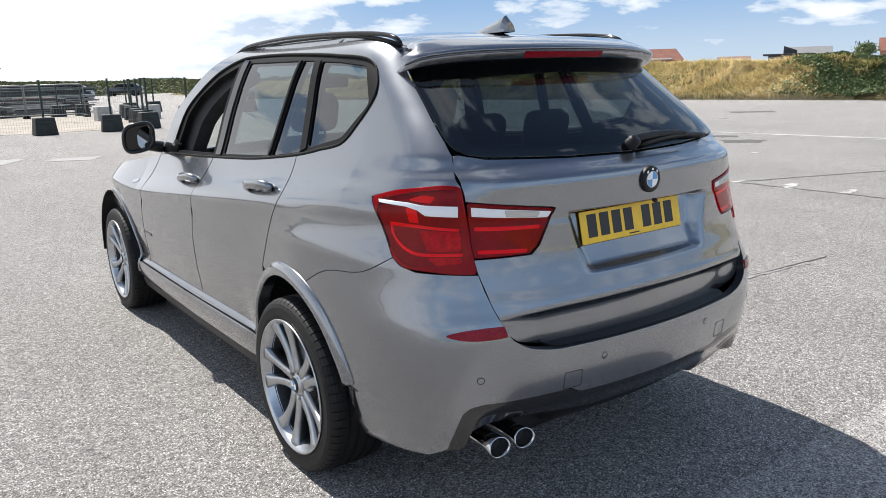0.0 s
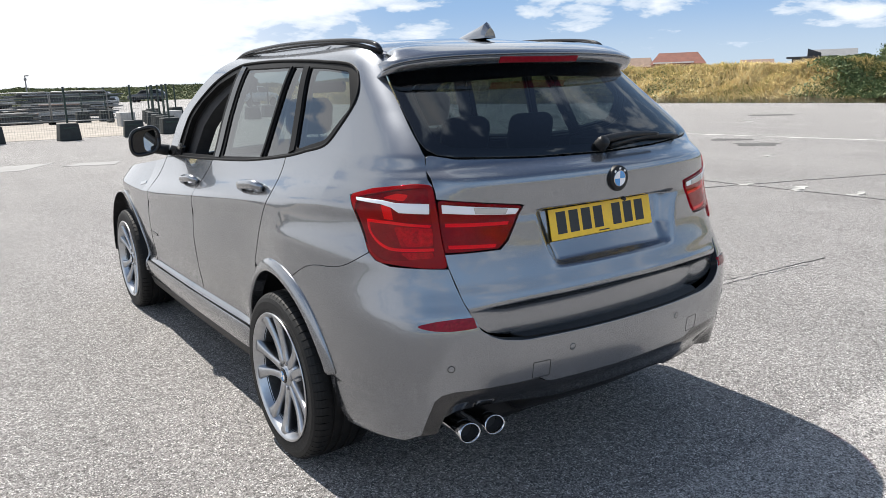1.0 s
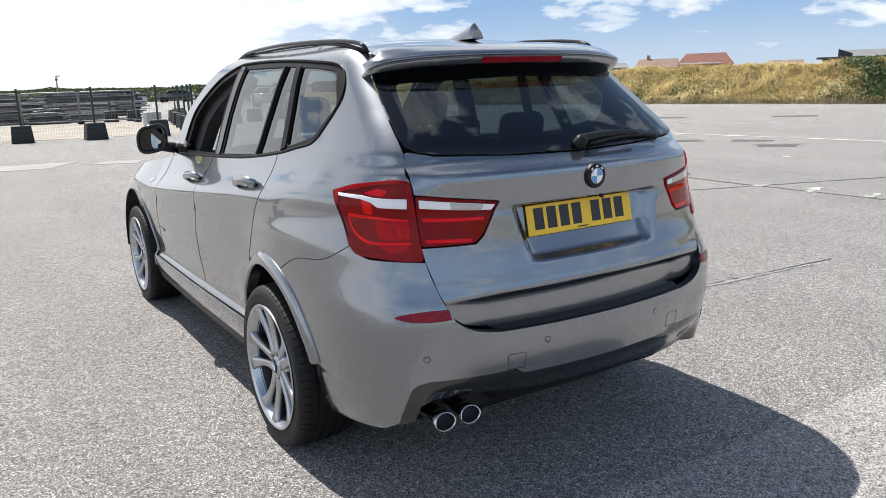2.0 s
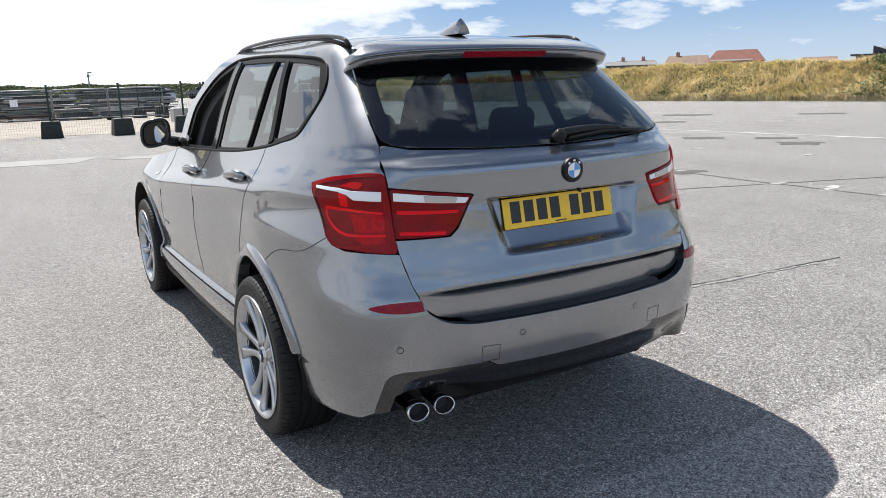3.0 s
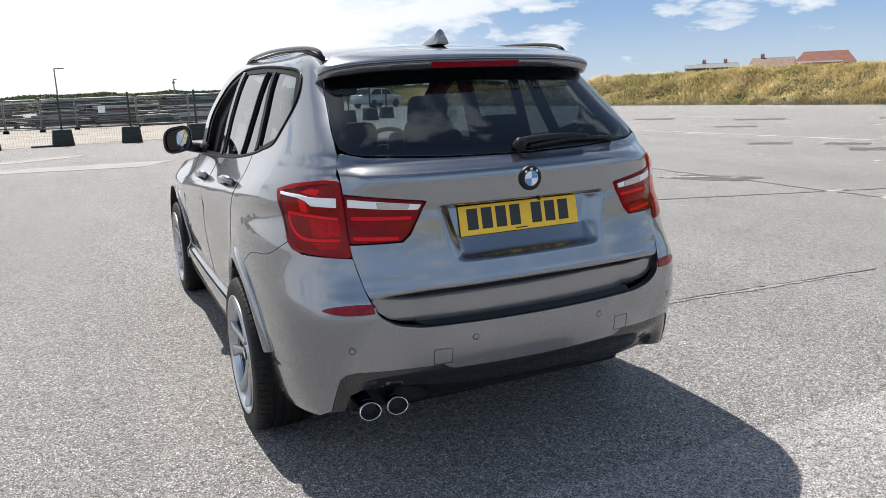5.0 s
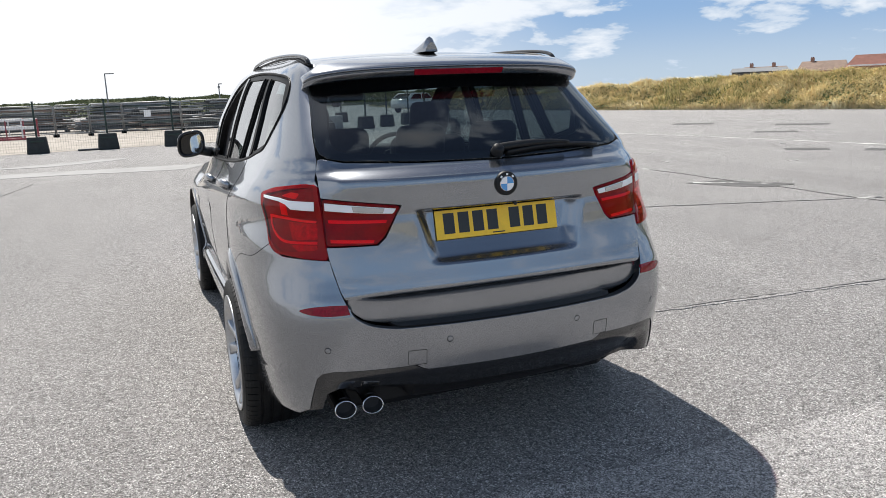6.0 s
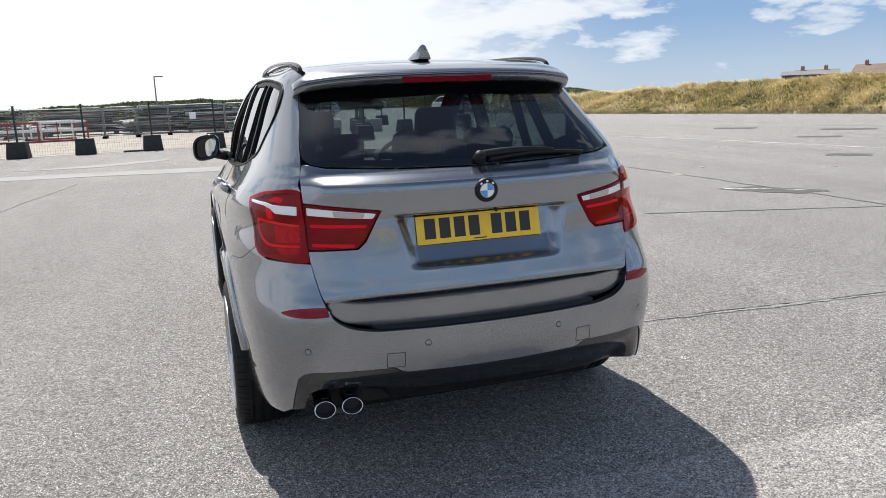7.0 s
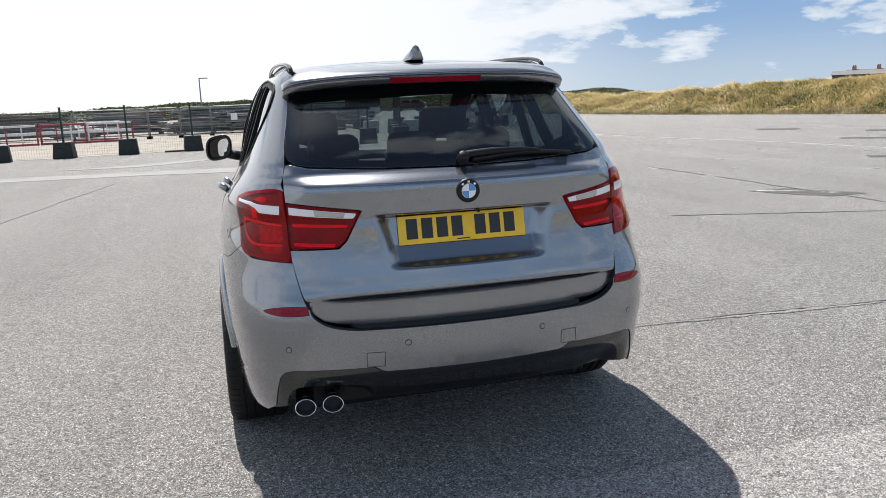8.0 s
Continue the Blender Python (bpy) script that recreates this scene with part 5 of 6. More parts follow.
# ---- the ground ----
def tarmac_material(name, pale, dark, scale=1.0):
    """Worn tarmac: pale chips of stone in darker binder, with wide stains."""
    m = bpy.data.materials.new(name)
    m.use_nodes = True
    t = m.node_tree
    link = t.links.new
    b = t.nodes["Principled BSDF"]
    b.inputs["Roughness"].default_value = 0.88
    b.inputs["Specular IOR Level"].default_value = 0.3
    co = t.nodes.new("ShaderNodeTexCoord")
    geo = t.nodes.new("ShaderNodeNewGeometry")

    def noise_at(s, d=4.0, r=0.6):
        n = node(t, "ShaderNodeTexNoise", Scale=s, Detail=d, Roughness=r)
        link(geo.outputs["Position"], n.inputs["Vector"])
        return n.outputs[0]

    def ranged(v, a, b_, c, d):
        n = node(t, "ShaderNodeMapRange")
        link(v, n.inputs["Value"])
        for key, val in (("From Min", a), ("From Max", b_), ("To Min", c), ("To Max", d)):
            n.inputs[key].default_value = val
        return n.outputs[0]

    def calc(op, a, b_):
        n = t.nodes.new("ShaderNodeMath")
        n.operation = op
        for i, v in enumerate((a, b_)):
            if isinstance(v, (int, float)):
                n.inputs[i].default_value = v
            else:
                link(v, n.inputs[i])
        return n.outputs[0]

    chips = node(t, "ShaderNodeTexVoronoi", Scale=195.0 * scale)
    link(geo.outputs["Position"], chips.inputs["Vector"])
    grit = node(t, "ShaderNodeTexVoronoi", Scale=400.0 * scale)
    link(geo.outputs["Position"], grit.inputs["Vector"])
    sep = t.nodes.new("ShaderNodeSeparateColor")
    link(chips.outputs["Color"], sep.inputs[0])
    sep2 = t.nodes.new("ShaderNodeSeparateColor")
    link(grit.outputs["Color"], sep2.inputs[0])
    lumps = node(t, "ShaderNodeTexVoronoi", Scale=85.0 * scale)
    link(geo.outputs["Position"], lumps.inputs["Vector"])
    sep3 = t.nodes.new("ShaderNodeSeparateColor")
    link(lumps.outputs["Color"], sep3.inputs[0])
    stone = calc("ADD", calc("ADD", calc("MULTIPLY", sep.outputs[0], 0.54), calc("MULTIPLY", sep2.outputs[0], 0.28)), calc("MULTIPLY", sep3.outputs[0], 0.18))
    mottled = calc("ADD", stone, calc("MULTIPLY", calc("SUBTRACT", noise_at(34.0, 6.0, 0.75), 0.5), 0.10))
    mix = t.nodes.new("ShaderNodeMix")
    mix.data_type = "RGBA"
    mix.inputs["A"].default_value, mix.inputs["B"].default_value = (*dark, 1), (*pale, 1)
    link(ranged(mottled, 0.28, 0.72, 0.0, 1.0), mix.inputs["Factor"])
    # a few pale stones among the grey ones
    gleam = t.nodes.new("ShaderNodeMix")
    gleam.data_type = "RGBA"
    gleam.inputs["B"].default_value = (0.66, 0.645, 0.63, 1)
    link(ranged(sep.outputs[1], 0.86, 0.93, 0.0, 1.0), gleam.inputs["Factor"])
    link(mix.outputs["Result"], gleam.inputs["A"])
    wide = calc("MULTIPLY", ranged(noise_at(0.35, 5.0, 0.6), 0.3, 0.7, 0.94, 1.08), ranged(noise_at(2.6, 5.0, 0.65), 0.3, 0.7, 0.96, 1.05))
    wide = calc("MULTIPLY", wide, ranged(noise_at(24.0, 9.0, 0.90), 0.38, 0.62, 0.66, 1.34))
    # faint tracks of wear along the drive lanes
    tracks = node(t, "ShaderNodeTexNoise", Scale=1.0, Detail=6.0, Roughness=0.6)
    mp = t.nodes.new("ShaderNodeMapping")
    mp.inputs["Scale"].default_value = (0.9, 0.07, 1.0)
    mp.inputs["Rotation"].default_value = (0, 0, radians(-12))
    link(geo.outputs["Position"], mp.inputs["Vector"])
    link(mp.outputs[0], tracks.inputs["Vector"])
    wide = calc("MULTIPLY", wide, ranged(tracks.outputs[0], 0.32, 0.70, 0.90, 1.06))
    mul = t.nodes.new("ShaderNodeMix")
    mul.data_type, mul.blend_type = "RGBA", "MULTIPLY"
    mul.inputs["Factor"].default_value = 1.0
    link(gleam.outputs["Result"], mul.inputs["A"])
    link(wide, mul.inputs["B"])
    link(mul.outputs["Result"], b.inputs["Base Color"])
    h = node(t, "ShaderNodeBump", Strength=1.0, Distance=0.006)
    link(calc("SUBTRACT", calc("MULTIPLY", stone, 0.8), calc("MULTIPLY", chips.outputs["Distance"], 0.9)), h.inputs["Height"])
    link(h.outputs[0], b.inputs["Normal"])
    return m


TARMAC = tarmac_material("tarmac", (0.356, 0.340, 0.331), (0.083, 0.079, 0.0775))
TARMAC_PALE = tarmac_material("pale_tarmac", (0.475, 0.453, 0.442), (0.112, 0.107, 0.104))
TARMAC_DARK = material("dark_patch", (0.085, 0.082, 0.080), 0.9, vary=0.35, scale=4, bump=0.4, bump_scale=120)
CRACK = material("crack_filler", (0.115, 0.111, 0.108), 0.9, vary=0.4, scale=12)
LINE_PAINT = material("worn_line_paint", (0.66, 0.65, 0.62), 0.7, second=(0.30, 0.29, 0.275), scale=3.0, spread=(0.50, 0.85))
SLAB = material("pale_concrete", (0.25, 0.246, 0.24), 0.85, vary=0.18, scale=1.5, bump=0.2, bump_scale=60)
DIRT = material("sandy_ground", (0.36, 0.325, 0.285), 0.95, second=(0.22, 0.195, 0.165), scale=0.8, bump=0.5, bump_scale=20)

bm = bmesh.new()
bmesh.ops.create_grid(bm, x_segments=6, y_segments=6, size=1800)
ground = tagged(part("ground", bm, TARMAC, None), "weathered pale grey tarmac of a large open yard", "ground", kind="structure")


def flat(name, outline, mat, label, category, z=0.004, wobble=0.0, step=0.5, seed=1):
    """A thin layer on the ground with an uneven outline."""
    pts = dense(outline, step)
    rnd = random.Random(seed)
    if wobble:
        pts = [(x + rnd.uniform(-wobble, wobble), y + rnd.uniform(-wobble, wobble)) for x, y in pts]
    if area2(pts) < 0:
        pts = pts[::-1]
    n = len(pts)
    v = [(x, y, z) for x, y in pts] + [(x, y, -0.01) for x, y in pts]
    f = [tuple(range(n))] + [(i, i + n, (i + 1) % n + n, (i + 1) % n) for i in range(n)]
    return tagged(put(name, mesh_of(name, v, f, smooth=False), mat), label, category, kind="structure")


def ribbon(a, b, width, wobble, seed, step=0.12):
    """The outline of an irregular crack or line from a to b."""
    rnd = random.Random(seed)
    a, b = Vector(a), Vector(b)
    n = max(2, int((b - a).length / step))
    d = (b - a).normalized()
    s = Vector((-d.y, d.x))
    left, right, off = [], [], 0.0
    for i in range(n + 1):
        off = off * 0.86 + rnd.uniform(-wobble, wobble)
        w = width * rnd.uniform(0.35, 1.25) / 2
        p = a + (b - a) * (i / n) + s * off
        left.append(tuple(p + s * w))
        right.append(tuple(p - s * w))
    return left + right[::-1]


flat("pavement_lane", [(-1.2, -1.15), (9.0, -1.20), (30.0, -1.6), (30.0, -9.0), (-3.0, -9.0)], TARMAC_PALE, "slightly paler strip of resurfaced tarmac", "tarmac strip", 0.003, 0.02, 0.15)
def crack(outline):
    flat("crack_line", outline, CRACK, "dark joint in the tarmac", "crack", 0.0055)


crack(ribbon((0.8, 0.62), (3.9, 0.396), 0.011, 0.007, 3, 0.05))
flat("joint_edge", ribbon((0.8, 0.60), (3.6, 0.40), 0.045, 0.008, 4, 0.05), TARMAC_PALE, "pale worn edge along a joint in the tarmac", "crack", 0.0048)
crack(ribbon((4.2, 4.35), (7.9, 3.0), 0.030, 0.012, 5, 0.1))
crack(ribbon((7.9, 3.0), (12.5, 1.2), 0.030, 0.012, 6, 0.1))
crack(ribbon((7.0, 0.2), (7.15, 9.9), 0.035, 0.014, 7, 0.1))
crack(ribbon((-4.6, 5.0), (-3.2, 13.5), 0.020, 0.012, 8, 0.1))
flat("tarmac_patch", [(6.35, 5.75), (7.0, 5.75), (7.55, 4.75), (6.95, 4.7)], TARMAC_DARK, "dark repaired patch in the tarmac", "patch", 0.005, 0.06, 0.15, 5)
for k, (x, y, a, b) in enumerate(((12.0, 8.8, 0.9, 0.30), (12.9, 7.6, 0.9, 0.25), (12.2, 6.5, 0.8, 0.35), (19.0, 15.5, 1.6, 0.5), (21.5, 12.2, 1.4, 0.4), (15.8, 13.5, 1.2, 0.35), (17.5, 19.0, 1.4, 0.5))):
    c, s, a, b = math.cos(-0.85), math.sin(-0.85), a * 0.48, b * 0.85
    flat("tarmac_patch", [(x + c * u - s * w, y + s * u + c * w) for u, w in ((-a, -b), (a, -b), (a, b), (-a, b))], TARMAC_DARK, "dark repaired patch in the tarmac", "patch", 0.0042 + 0.0001 * k, 0.07, 0.12, 10 + k)
for k, (a, b, w) in enumerate((((11.2, 24.5), (13.25, 13.6), 0.13), ((13.3, 13.3), (14.3, 4.4), 0.16), ((14.3, 4.4), (15.3, -4.0), 0.12), ((19.5, 20.5), (20.8, 16.2), 0.07))):
    flat("line_marking", ribbon(a, b, w, 0.004, 20 + k, 0.3), LINE_PAINT, "worn white painted line on the tarmac", "line marking", 0.0060)
for k, (x, y, l, w, a) in enumerate(((7.15, 3.28, 0.26, 0.07, 0), (7.2, 2.58, 0.34, 0.09, 20), (7.25, 1.88, 0.30, 0.08, 10), (6.75, 5.55, 0.5, 0.06, -35), (7.2, 5.1, 0.22, 0.05, -40), (7.1, 7.7, 0.35, 0.08, 80), (7.05, 9.6, 0.25, 0.07, 80), (10.0, 7.2, 0.22, 0.06, 0), (9.2, 10.4, 0.2, 0.05, 30), (11.5, 12.2, 0.25, 0.07, 60), (10.4, 5.1, 0.2, 0.06, 10), (16.6, 12.4, 0.5, 0.08, -40), (18.2, 10.9, 0.4, 0.08, -40), (9.0, 1.4, 0.2, 0.05, 0), (8.2, 8.6, 0.15, 0.05, 50), (12.8, 10.2, 0.15, 0.05, 0))):
    c, s = math.cos(radians(a)), math.sin(radians(a))
    flat("paint_fleck", [(x + c * u - s * v_, y + s * u + c * v_) for u, v_ in ((-l * 0.6, -w * 0.5), (l * 0.6, -w * 0.4), (l * 0.6, w * 0.5), (-l * 0.6, w * 0.4))], LINE_PAINT, "flaking remnant of white road paint", "paint mark", 0.0066, w * 0.75, 0.06, 40 + k)
flat("pavement_slab", [(-7.6, 16.7), (-2.8, 16.2), (0.40, 15.75), (-0.35, 14.5), (-2.9, 15.1), (-7.6, 15.7)], SLAB, "pale concrete strip set in the tarmac", "concrete strip", 0.006, 0.03, 0.4, 61)
flat("pavement_slab", [(0.80, 15.20), (1.66, 14.90), (1.33, 14.23), (0.43, 14.69)], SLAB, "pale concrete slab set in the tarmac", "concrete slab", 0.006, 0.02, 0.4, 62)
flat("pavement_slab", [(-5.2, 18.2), (-1.6, 19.8), (-1.5, 19.2), (-3.2, 18.0)], SLAB, "pale concrete strip set in the tarmac", "concrete strip", 0.006, 0.04, 0.4, 63)
flat("dirt_yard", [(-40, 25.2), (-8, 24.2), (0, 25.4), (5.6, 24.6), (7.0, 40.0), (2, 60), (-40, 62)], DIRT, "sandy ground of the fenced yard", "yard", 0.006, 0.15, 0.8, 64)

# ---- the yard: weighted posts, fences, stacks, barriers ----
POST_GREEN = material("dark_green_post", (0.012, 0.030, 0.022), 0.5, vary=0.3, scale=6)
BLOCK = material("black_rubber_block", (0.016, 0.020, 0.019), 0.65, vary=0.5, scale=5, bump=0.2, bump_scale=40)
GALV = material("galvanised_steel", (0.24, 0.245, 0.25), 0.5, 0.6, vary=0.25, scale=6)
WIRE = material("wire", (0.22, 0.23, 0.225), 0.5, 0.5)


def post_block(at, height=1.11, lean=0.0):
    b = thing("fence_post", "dark green steel post in a black weighted block", "post", at, "weighted posts along the yard")
    bm = bmesh.new()
    made = box(bm, (0.66, 0.50, 0.54), (0, 0, 0.27), 0.03)
    for v_ in bm.verts:
        v_.co.x *= 1 - 0.16 * v_.co.z / 0.54
        v_.co.y *= 1 - 0.16 * v_.co.z / 0.54
    part("weight_block", bm, BLOCK, b, "black block")
    bm = bmesh.new()
    box(bm, (0.40, 0.02, 0.05), (0, -0.235, 0.40), 0.008)
    part("block_handle", bm, POST_GREEN, b)
    bm = bmesh.new()
    box(bm, (0.06, 0.06, height), (0, 0, 0.54 + height / 2), 0.006, pose(0, 0, 0, 0, lean))
    part("post", bm, POST_GREEN, b)
    bm = bmesh.new()
    box(bm, (0.075, 0.075, 0.02), (0, 0, 0.54 + height + 0.008), 0.004)
    part("post_cap", bm, BLOCK, b)
    return b


POSTS = [(5.25, 24.2), (3.97, 23.75), (2.05, 24.0), (0.0, 24.55), (-2.1, 24.9), (-4.2, 24.6), (-6.15, 24.25), (-7.95, 23.7), (-9.9, 23.5), (-11.9, 23.4)]
first = post_block(pose(*POSTS[0], 0, 0, 0, 4))
for k, (x, y) in enumerate(POSTS[1:]):
    copy_thing(first, pose(x, y, 0, 0, 0, (-7, 5, -4, 6, 3, -6, 8, 2, -3)[k]))
for k, (x, y, r) in enumerate(((5.7, 26.4, 30), (6.1, 28.6, 12), (6.5, 31.0, -8), (7.0, 33.2, 20), (7.4, 35.4, 0), (8.3, 29.5, 14), (9.6, 30.5, -10), (11.0, 31.5, 5), (8.2, 38.0, 0), (9.6, 38.8, 9), (12.4, 33.0, 0), (5.0, 38.5, 0), (6.1, 38.6, 0))):
    copy_thing(first, pose(x, y, 0, 0, 0, r))


def wire_sheet(a, b, z0, z1, gap, r):
    """Upright wires and a few level ones between two posts, as thin four-sided bars."""
    a, b = Vector((*a, 0)), Vector((*b, 0))
    d = (b - a).normalized()
    s = Vector((-d.y, d.x, 0))
    v, f = [], []

    def bar(p, q, e1, e2):
        k = len(v)
        for c in (p, q):
            v.extend([c + e1 * r, c + e2 * r, c - e1 * r, c - e2 * r])
        f.extend([(k + i, k + (i + 1) % 4, k + 4 + (i + 1) % 4, k + 4 + i) for i in range(4)])
    n = int((b - a).length / gap)
    for i in range(n + 1):
        p = a + (b - a) * (i / n)
        bar(p + Vector((0, 0, z0)), p + Vector((0, 0, z1)), d, s)
    for i in range(int((z1 - z0) / 0.28) + 1):
        z = z0 + i * 0.28
        bar(a + Vector((0, 0, z)), b + Vector((0, 0, z)), s, Vector((0, 0, 1)))
    return v, f


for p, q in zip(POSTS, POSTS[1:]):
    v, f = wire_sheet(p, q, 0.06, 1.30, 0.075, 0.0022)
    tagged(put("wire_mesh", mesh_of("wire_mesh", v, f, smooth=False), WIRE), "fine steel wire mesh hung between the weighted posts", "wire mesh", "wire mesh between posts")


def fence_panel(a, b, h=1.42):
    """A temporary fence panel: a tube frame with rounded corners, wire and two feet."""
    t_ = thing("temporary_fence", "galvanised temporary fence with tube frame and wire", "fence", None, "temporary fence panels")
    A, B = Vector((*a, 0.10)), Vector((*b, 0.10))
    d = (B - A).normalized()
    up = Vector((0, 0, 1))
    c = 0.12
    loop_ = [A + d * 0.03, A + d * 0.03 + up * (h - c), A + d * (0.03 + c * 0.3) + up * (h - c * 0.3), A + d * (0.03 + c) + up * h, B - d * (0.03 + c) + up * h, B - d * (0.03 + c * 0.3) + up * (h - c * 0.3), B - d * 0.03 + up * (h - c), B - d * 0.03]
    side_v = Vector((-d.y, d.x, 0))
    v, f = sweep(loop_, ring(6, 0.026), None, tuple(side_v))
    put("tube_frame", mesh_of("tube_frame", v, f), GALV, t_)
    v, f = sweep([A + d * 0.03 + up * 0.05, B - d * 0.03 + up * 0.05], ring(6, 0.020), None, tuple(side_v))
    put("bottom_rail", mesh_of("bottom_rail", v, f), GALV, t_)
    v, f = wire_sheet(tuple((A + d * 0.05).xy), tuple((B - d * 0.05).xy), 0.16, h + 0.06, 0.12, 0.003)
    put("wire_infill", mesh_of("wire_infill", v, f, smooth=False), WIRE, t_)
    for p in (A, B):
        bm = bmesh.new()
        box(bm, (0.24, 0.66, 0.12), (p.x, p.y, 0.06), 0.02)
        part("rubber_foot", bm, BLOCK, t_)


LINE = [(-18.5, 37.6), (-15.1, 37.5), (-11.7, 37.6), (-8.2, 37.9), (-4.75, 38.3), (-3.2, 38.2), (-1.7, 39.3), (1.1, 38.6), (3.5, 37.7), (5.9, 36.8)]
for p, q in zip(LINE, LINE[1:]):
    fence_panel(p, q)


def barrier(at, white_first):
    b = thing("pedestrian_barrier", "red and white metal barrier standing on sandy ground", "barrier", at, "red and white barriers")
    red, white = material("red_barrier_paint", (0.30, 0.045, 0.06), 0.6, vary=0.25, scale=6), material("white_barrier_paint", (0.72, 0.70, 0.68), 0.5, vary=0.15, scale=6)
    for name, size, p, m in (("base_rail", (2.1, 0.12, 0.10), (0, 0, 0.05), red), ("top_rail", (2.05, 0.06, 0.10), (0, 0, 0.92), white if white_first else red), ("mid_rail", (2.05, 0.05, 0.13), (0, 0, 0.55), white), ("end_post", (0.08, 0.08, 0.92), (-1.0, 0, 0.5), white if white_first else red), ("end_post", (0.08, 0.08, 0.92), (1.0, 0, 0.5), red), ("mid_post", (0.06, 0.06, 0.86), (-0.3, 0, 0.5), red), ("mid_post", (0.06, 0.06, 0.86), (0.35, 0, 0.5), white)):
        bm = bmesh.new()
        box(bm, size, p, 0.012)
        part(name, bm, m, b)


for k, (x, y, r) in enumerate(((-6.4, 37.0, 4), (-8.5, 36.9, -3), (-10.6, 36.6, 6), (-12.8, 36.4, 2), (-7.3, 39.8, 12), (-15.0, 36.2, -3))):
    barrier(pose(x, y, 0, 0, 0, r), k % 2 == 0)

BOARDS = [material("stacked_board", c, 0.6, m_, vary=0.35, scale=1.5) for c, m_ in (((0.075, 0.078, 0.08), 0.0), ((0.14, 0.14, 0.14), 0.0), ((0.21, 0.21, 0.205), 0.0), ((0.045, 0.047, 0.05), 0.0), ((0.30, 0.305, 0.31), 0.5), ((0.46, 0.44, 0.41), 0.0), ((0.20, 0.13, 0.10), 0.0), ((0.02, 0.021, 0.022), 0.0), ((0.10, 0.13, 0.11), 0.0))]


def board_stack(x, y, length, rows, seed, turn=0):
    """A rough pile of long boards and beams on bearers."""
    rnd = random.Random(seed)
    s = thing("board_stack", "tall stack of weathered grey boards and beams", "stack", pose(x, y, 0, 0, 0, turn), "stacks of boards in the yard")
    z = 0.0
    for k in (-0.35, 0.35):
        bm = bmesh.new()
        box(bm, (0.14, 1.3, 0.12), (length * k, 0, 0.06))
        part("bearer", bm, BOARDS[3], s)
    z = 0.12
    for r in range(int(rows * 1.2)):
        h = rnd.uniform(0.05, 0.108)
        for c in range(2):
            l = length * rnd.uniform(0.55, 1.08)
            bm = bmesh.new()
            box(bm, (l, 0.55, h - 0.012), (rnd.uniform(-0.25, 0.25), -0.3 + 0.6 * c + rnd.uniform(-0.06, 0.06), z + h / 2), 0.006, pose(0, 0, 0, 0, rnd.uniform(-1.3, 1.3), rnd.uniform(-3.5, 3.5)))
            part("board", bm, rnd.choice(BOARDS), s)
        z += h - rnd.uniform(0.0, 0.006)


for k, (x, y, l, r, t_) in enumerate(((-1.2, 44.5, 6.2, 16, 3), (5.0, 44.2, 5.6, 15, -2), (0.6, 42.0, 3.6, 13, 4), (-6.6, 46.0, 5.2, 15, -3), (-12.2, 45.5, 5.4, 14, 2), (-18.2, 45.0, 5.5, 13, -4), (4.2, 41.2, 3.2, 9, 0), (-2.6, 42.4, 2.8, 10, 2), (2.2, 40.2, 2.0, 5, -5), (-24.0, 46.0, 5.5, 14, 3), (-9.2, 43.2, 2.6, 6, 8), (-14.6, 42.6, 2.8, 6, -6))):
    board_stack(x, y, l, r, 100 + k, t_)


def crate(x, y, sx, sy, sz, mat, label, turn=0):
    bm = bmesh.new()
    box(bm, (sx, sy, sz), (0, 0, sz / 2), 0.03)
    tagged(part("concrete_block", bm, mat, None, label, pose(x, y, 0, 0, 0, turn)), "", "block")


CONCRETE = material("grey_concrete", (0.40, 0.39, 0.375), 0.9, vary=0.25, scale=5, bump=0.3, bump_scale=30)
for x, y, r in ((5.55, 31.9, 4), (7.3, 31.2, 8)):
    crate(x, y, 0.62, 0.60, 0.58, CONCRETE, "pale grey concrete ballast block standing on tarmac", r)
crate(-2.6, 24.7, 0.9, 0.12, 0.07, BOARDS[3], "short dark plank lying on the ground", 6)
bm = bmesh.new()
box(bm, (0.34, 0.02, 0.34), (0, 0, 0), 0.004)
tagged(part("notice_board", bm, WHITE, None, "small blank white notice hung on the temporary fence", pose(-0.5, 39.0, 0.95, 0, 0, -14)), "", "notice")


def site_lamp(x, y, h, head):
    s = thing("street_lamp", "slim grey lamp post with a flat head" if head else "slim grey mast with a small camera", "lamp post" if head else "mast", pose(x, y, 0))
    v, f = sweep([(0, 0, 0), (0, 0, h * 0.5), (0, 0, h)], ring(8, 0.07), [1.2, 0.9, 0.75], (0, 1, 0))
    put("pole", mesh_of("pole", v, f), BOARDS[2], s)
    bm = bmesh.new()
    if head:
        box(bm, (0.80, 0.28, 0.10), (0.38, 0, h), 0.03)
    else:
        box(bm, (0.22, 0.22, 0.22), (0, 0, h - 0.3), 0.05)
        box(bm, (0.34, 0.12, 0.10), (0.14, 0, h), 0.03)
    part("lamp_head" if head else "camera_head", bm, BOARDS[2], s)


site_lamp(-3.1, 73.0, 4.15, True)
site_lamp(6.7, 73.0, 2.95, False)

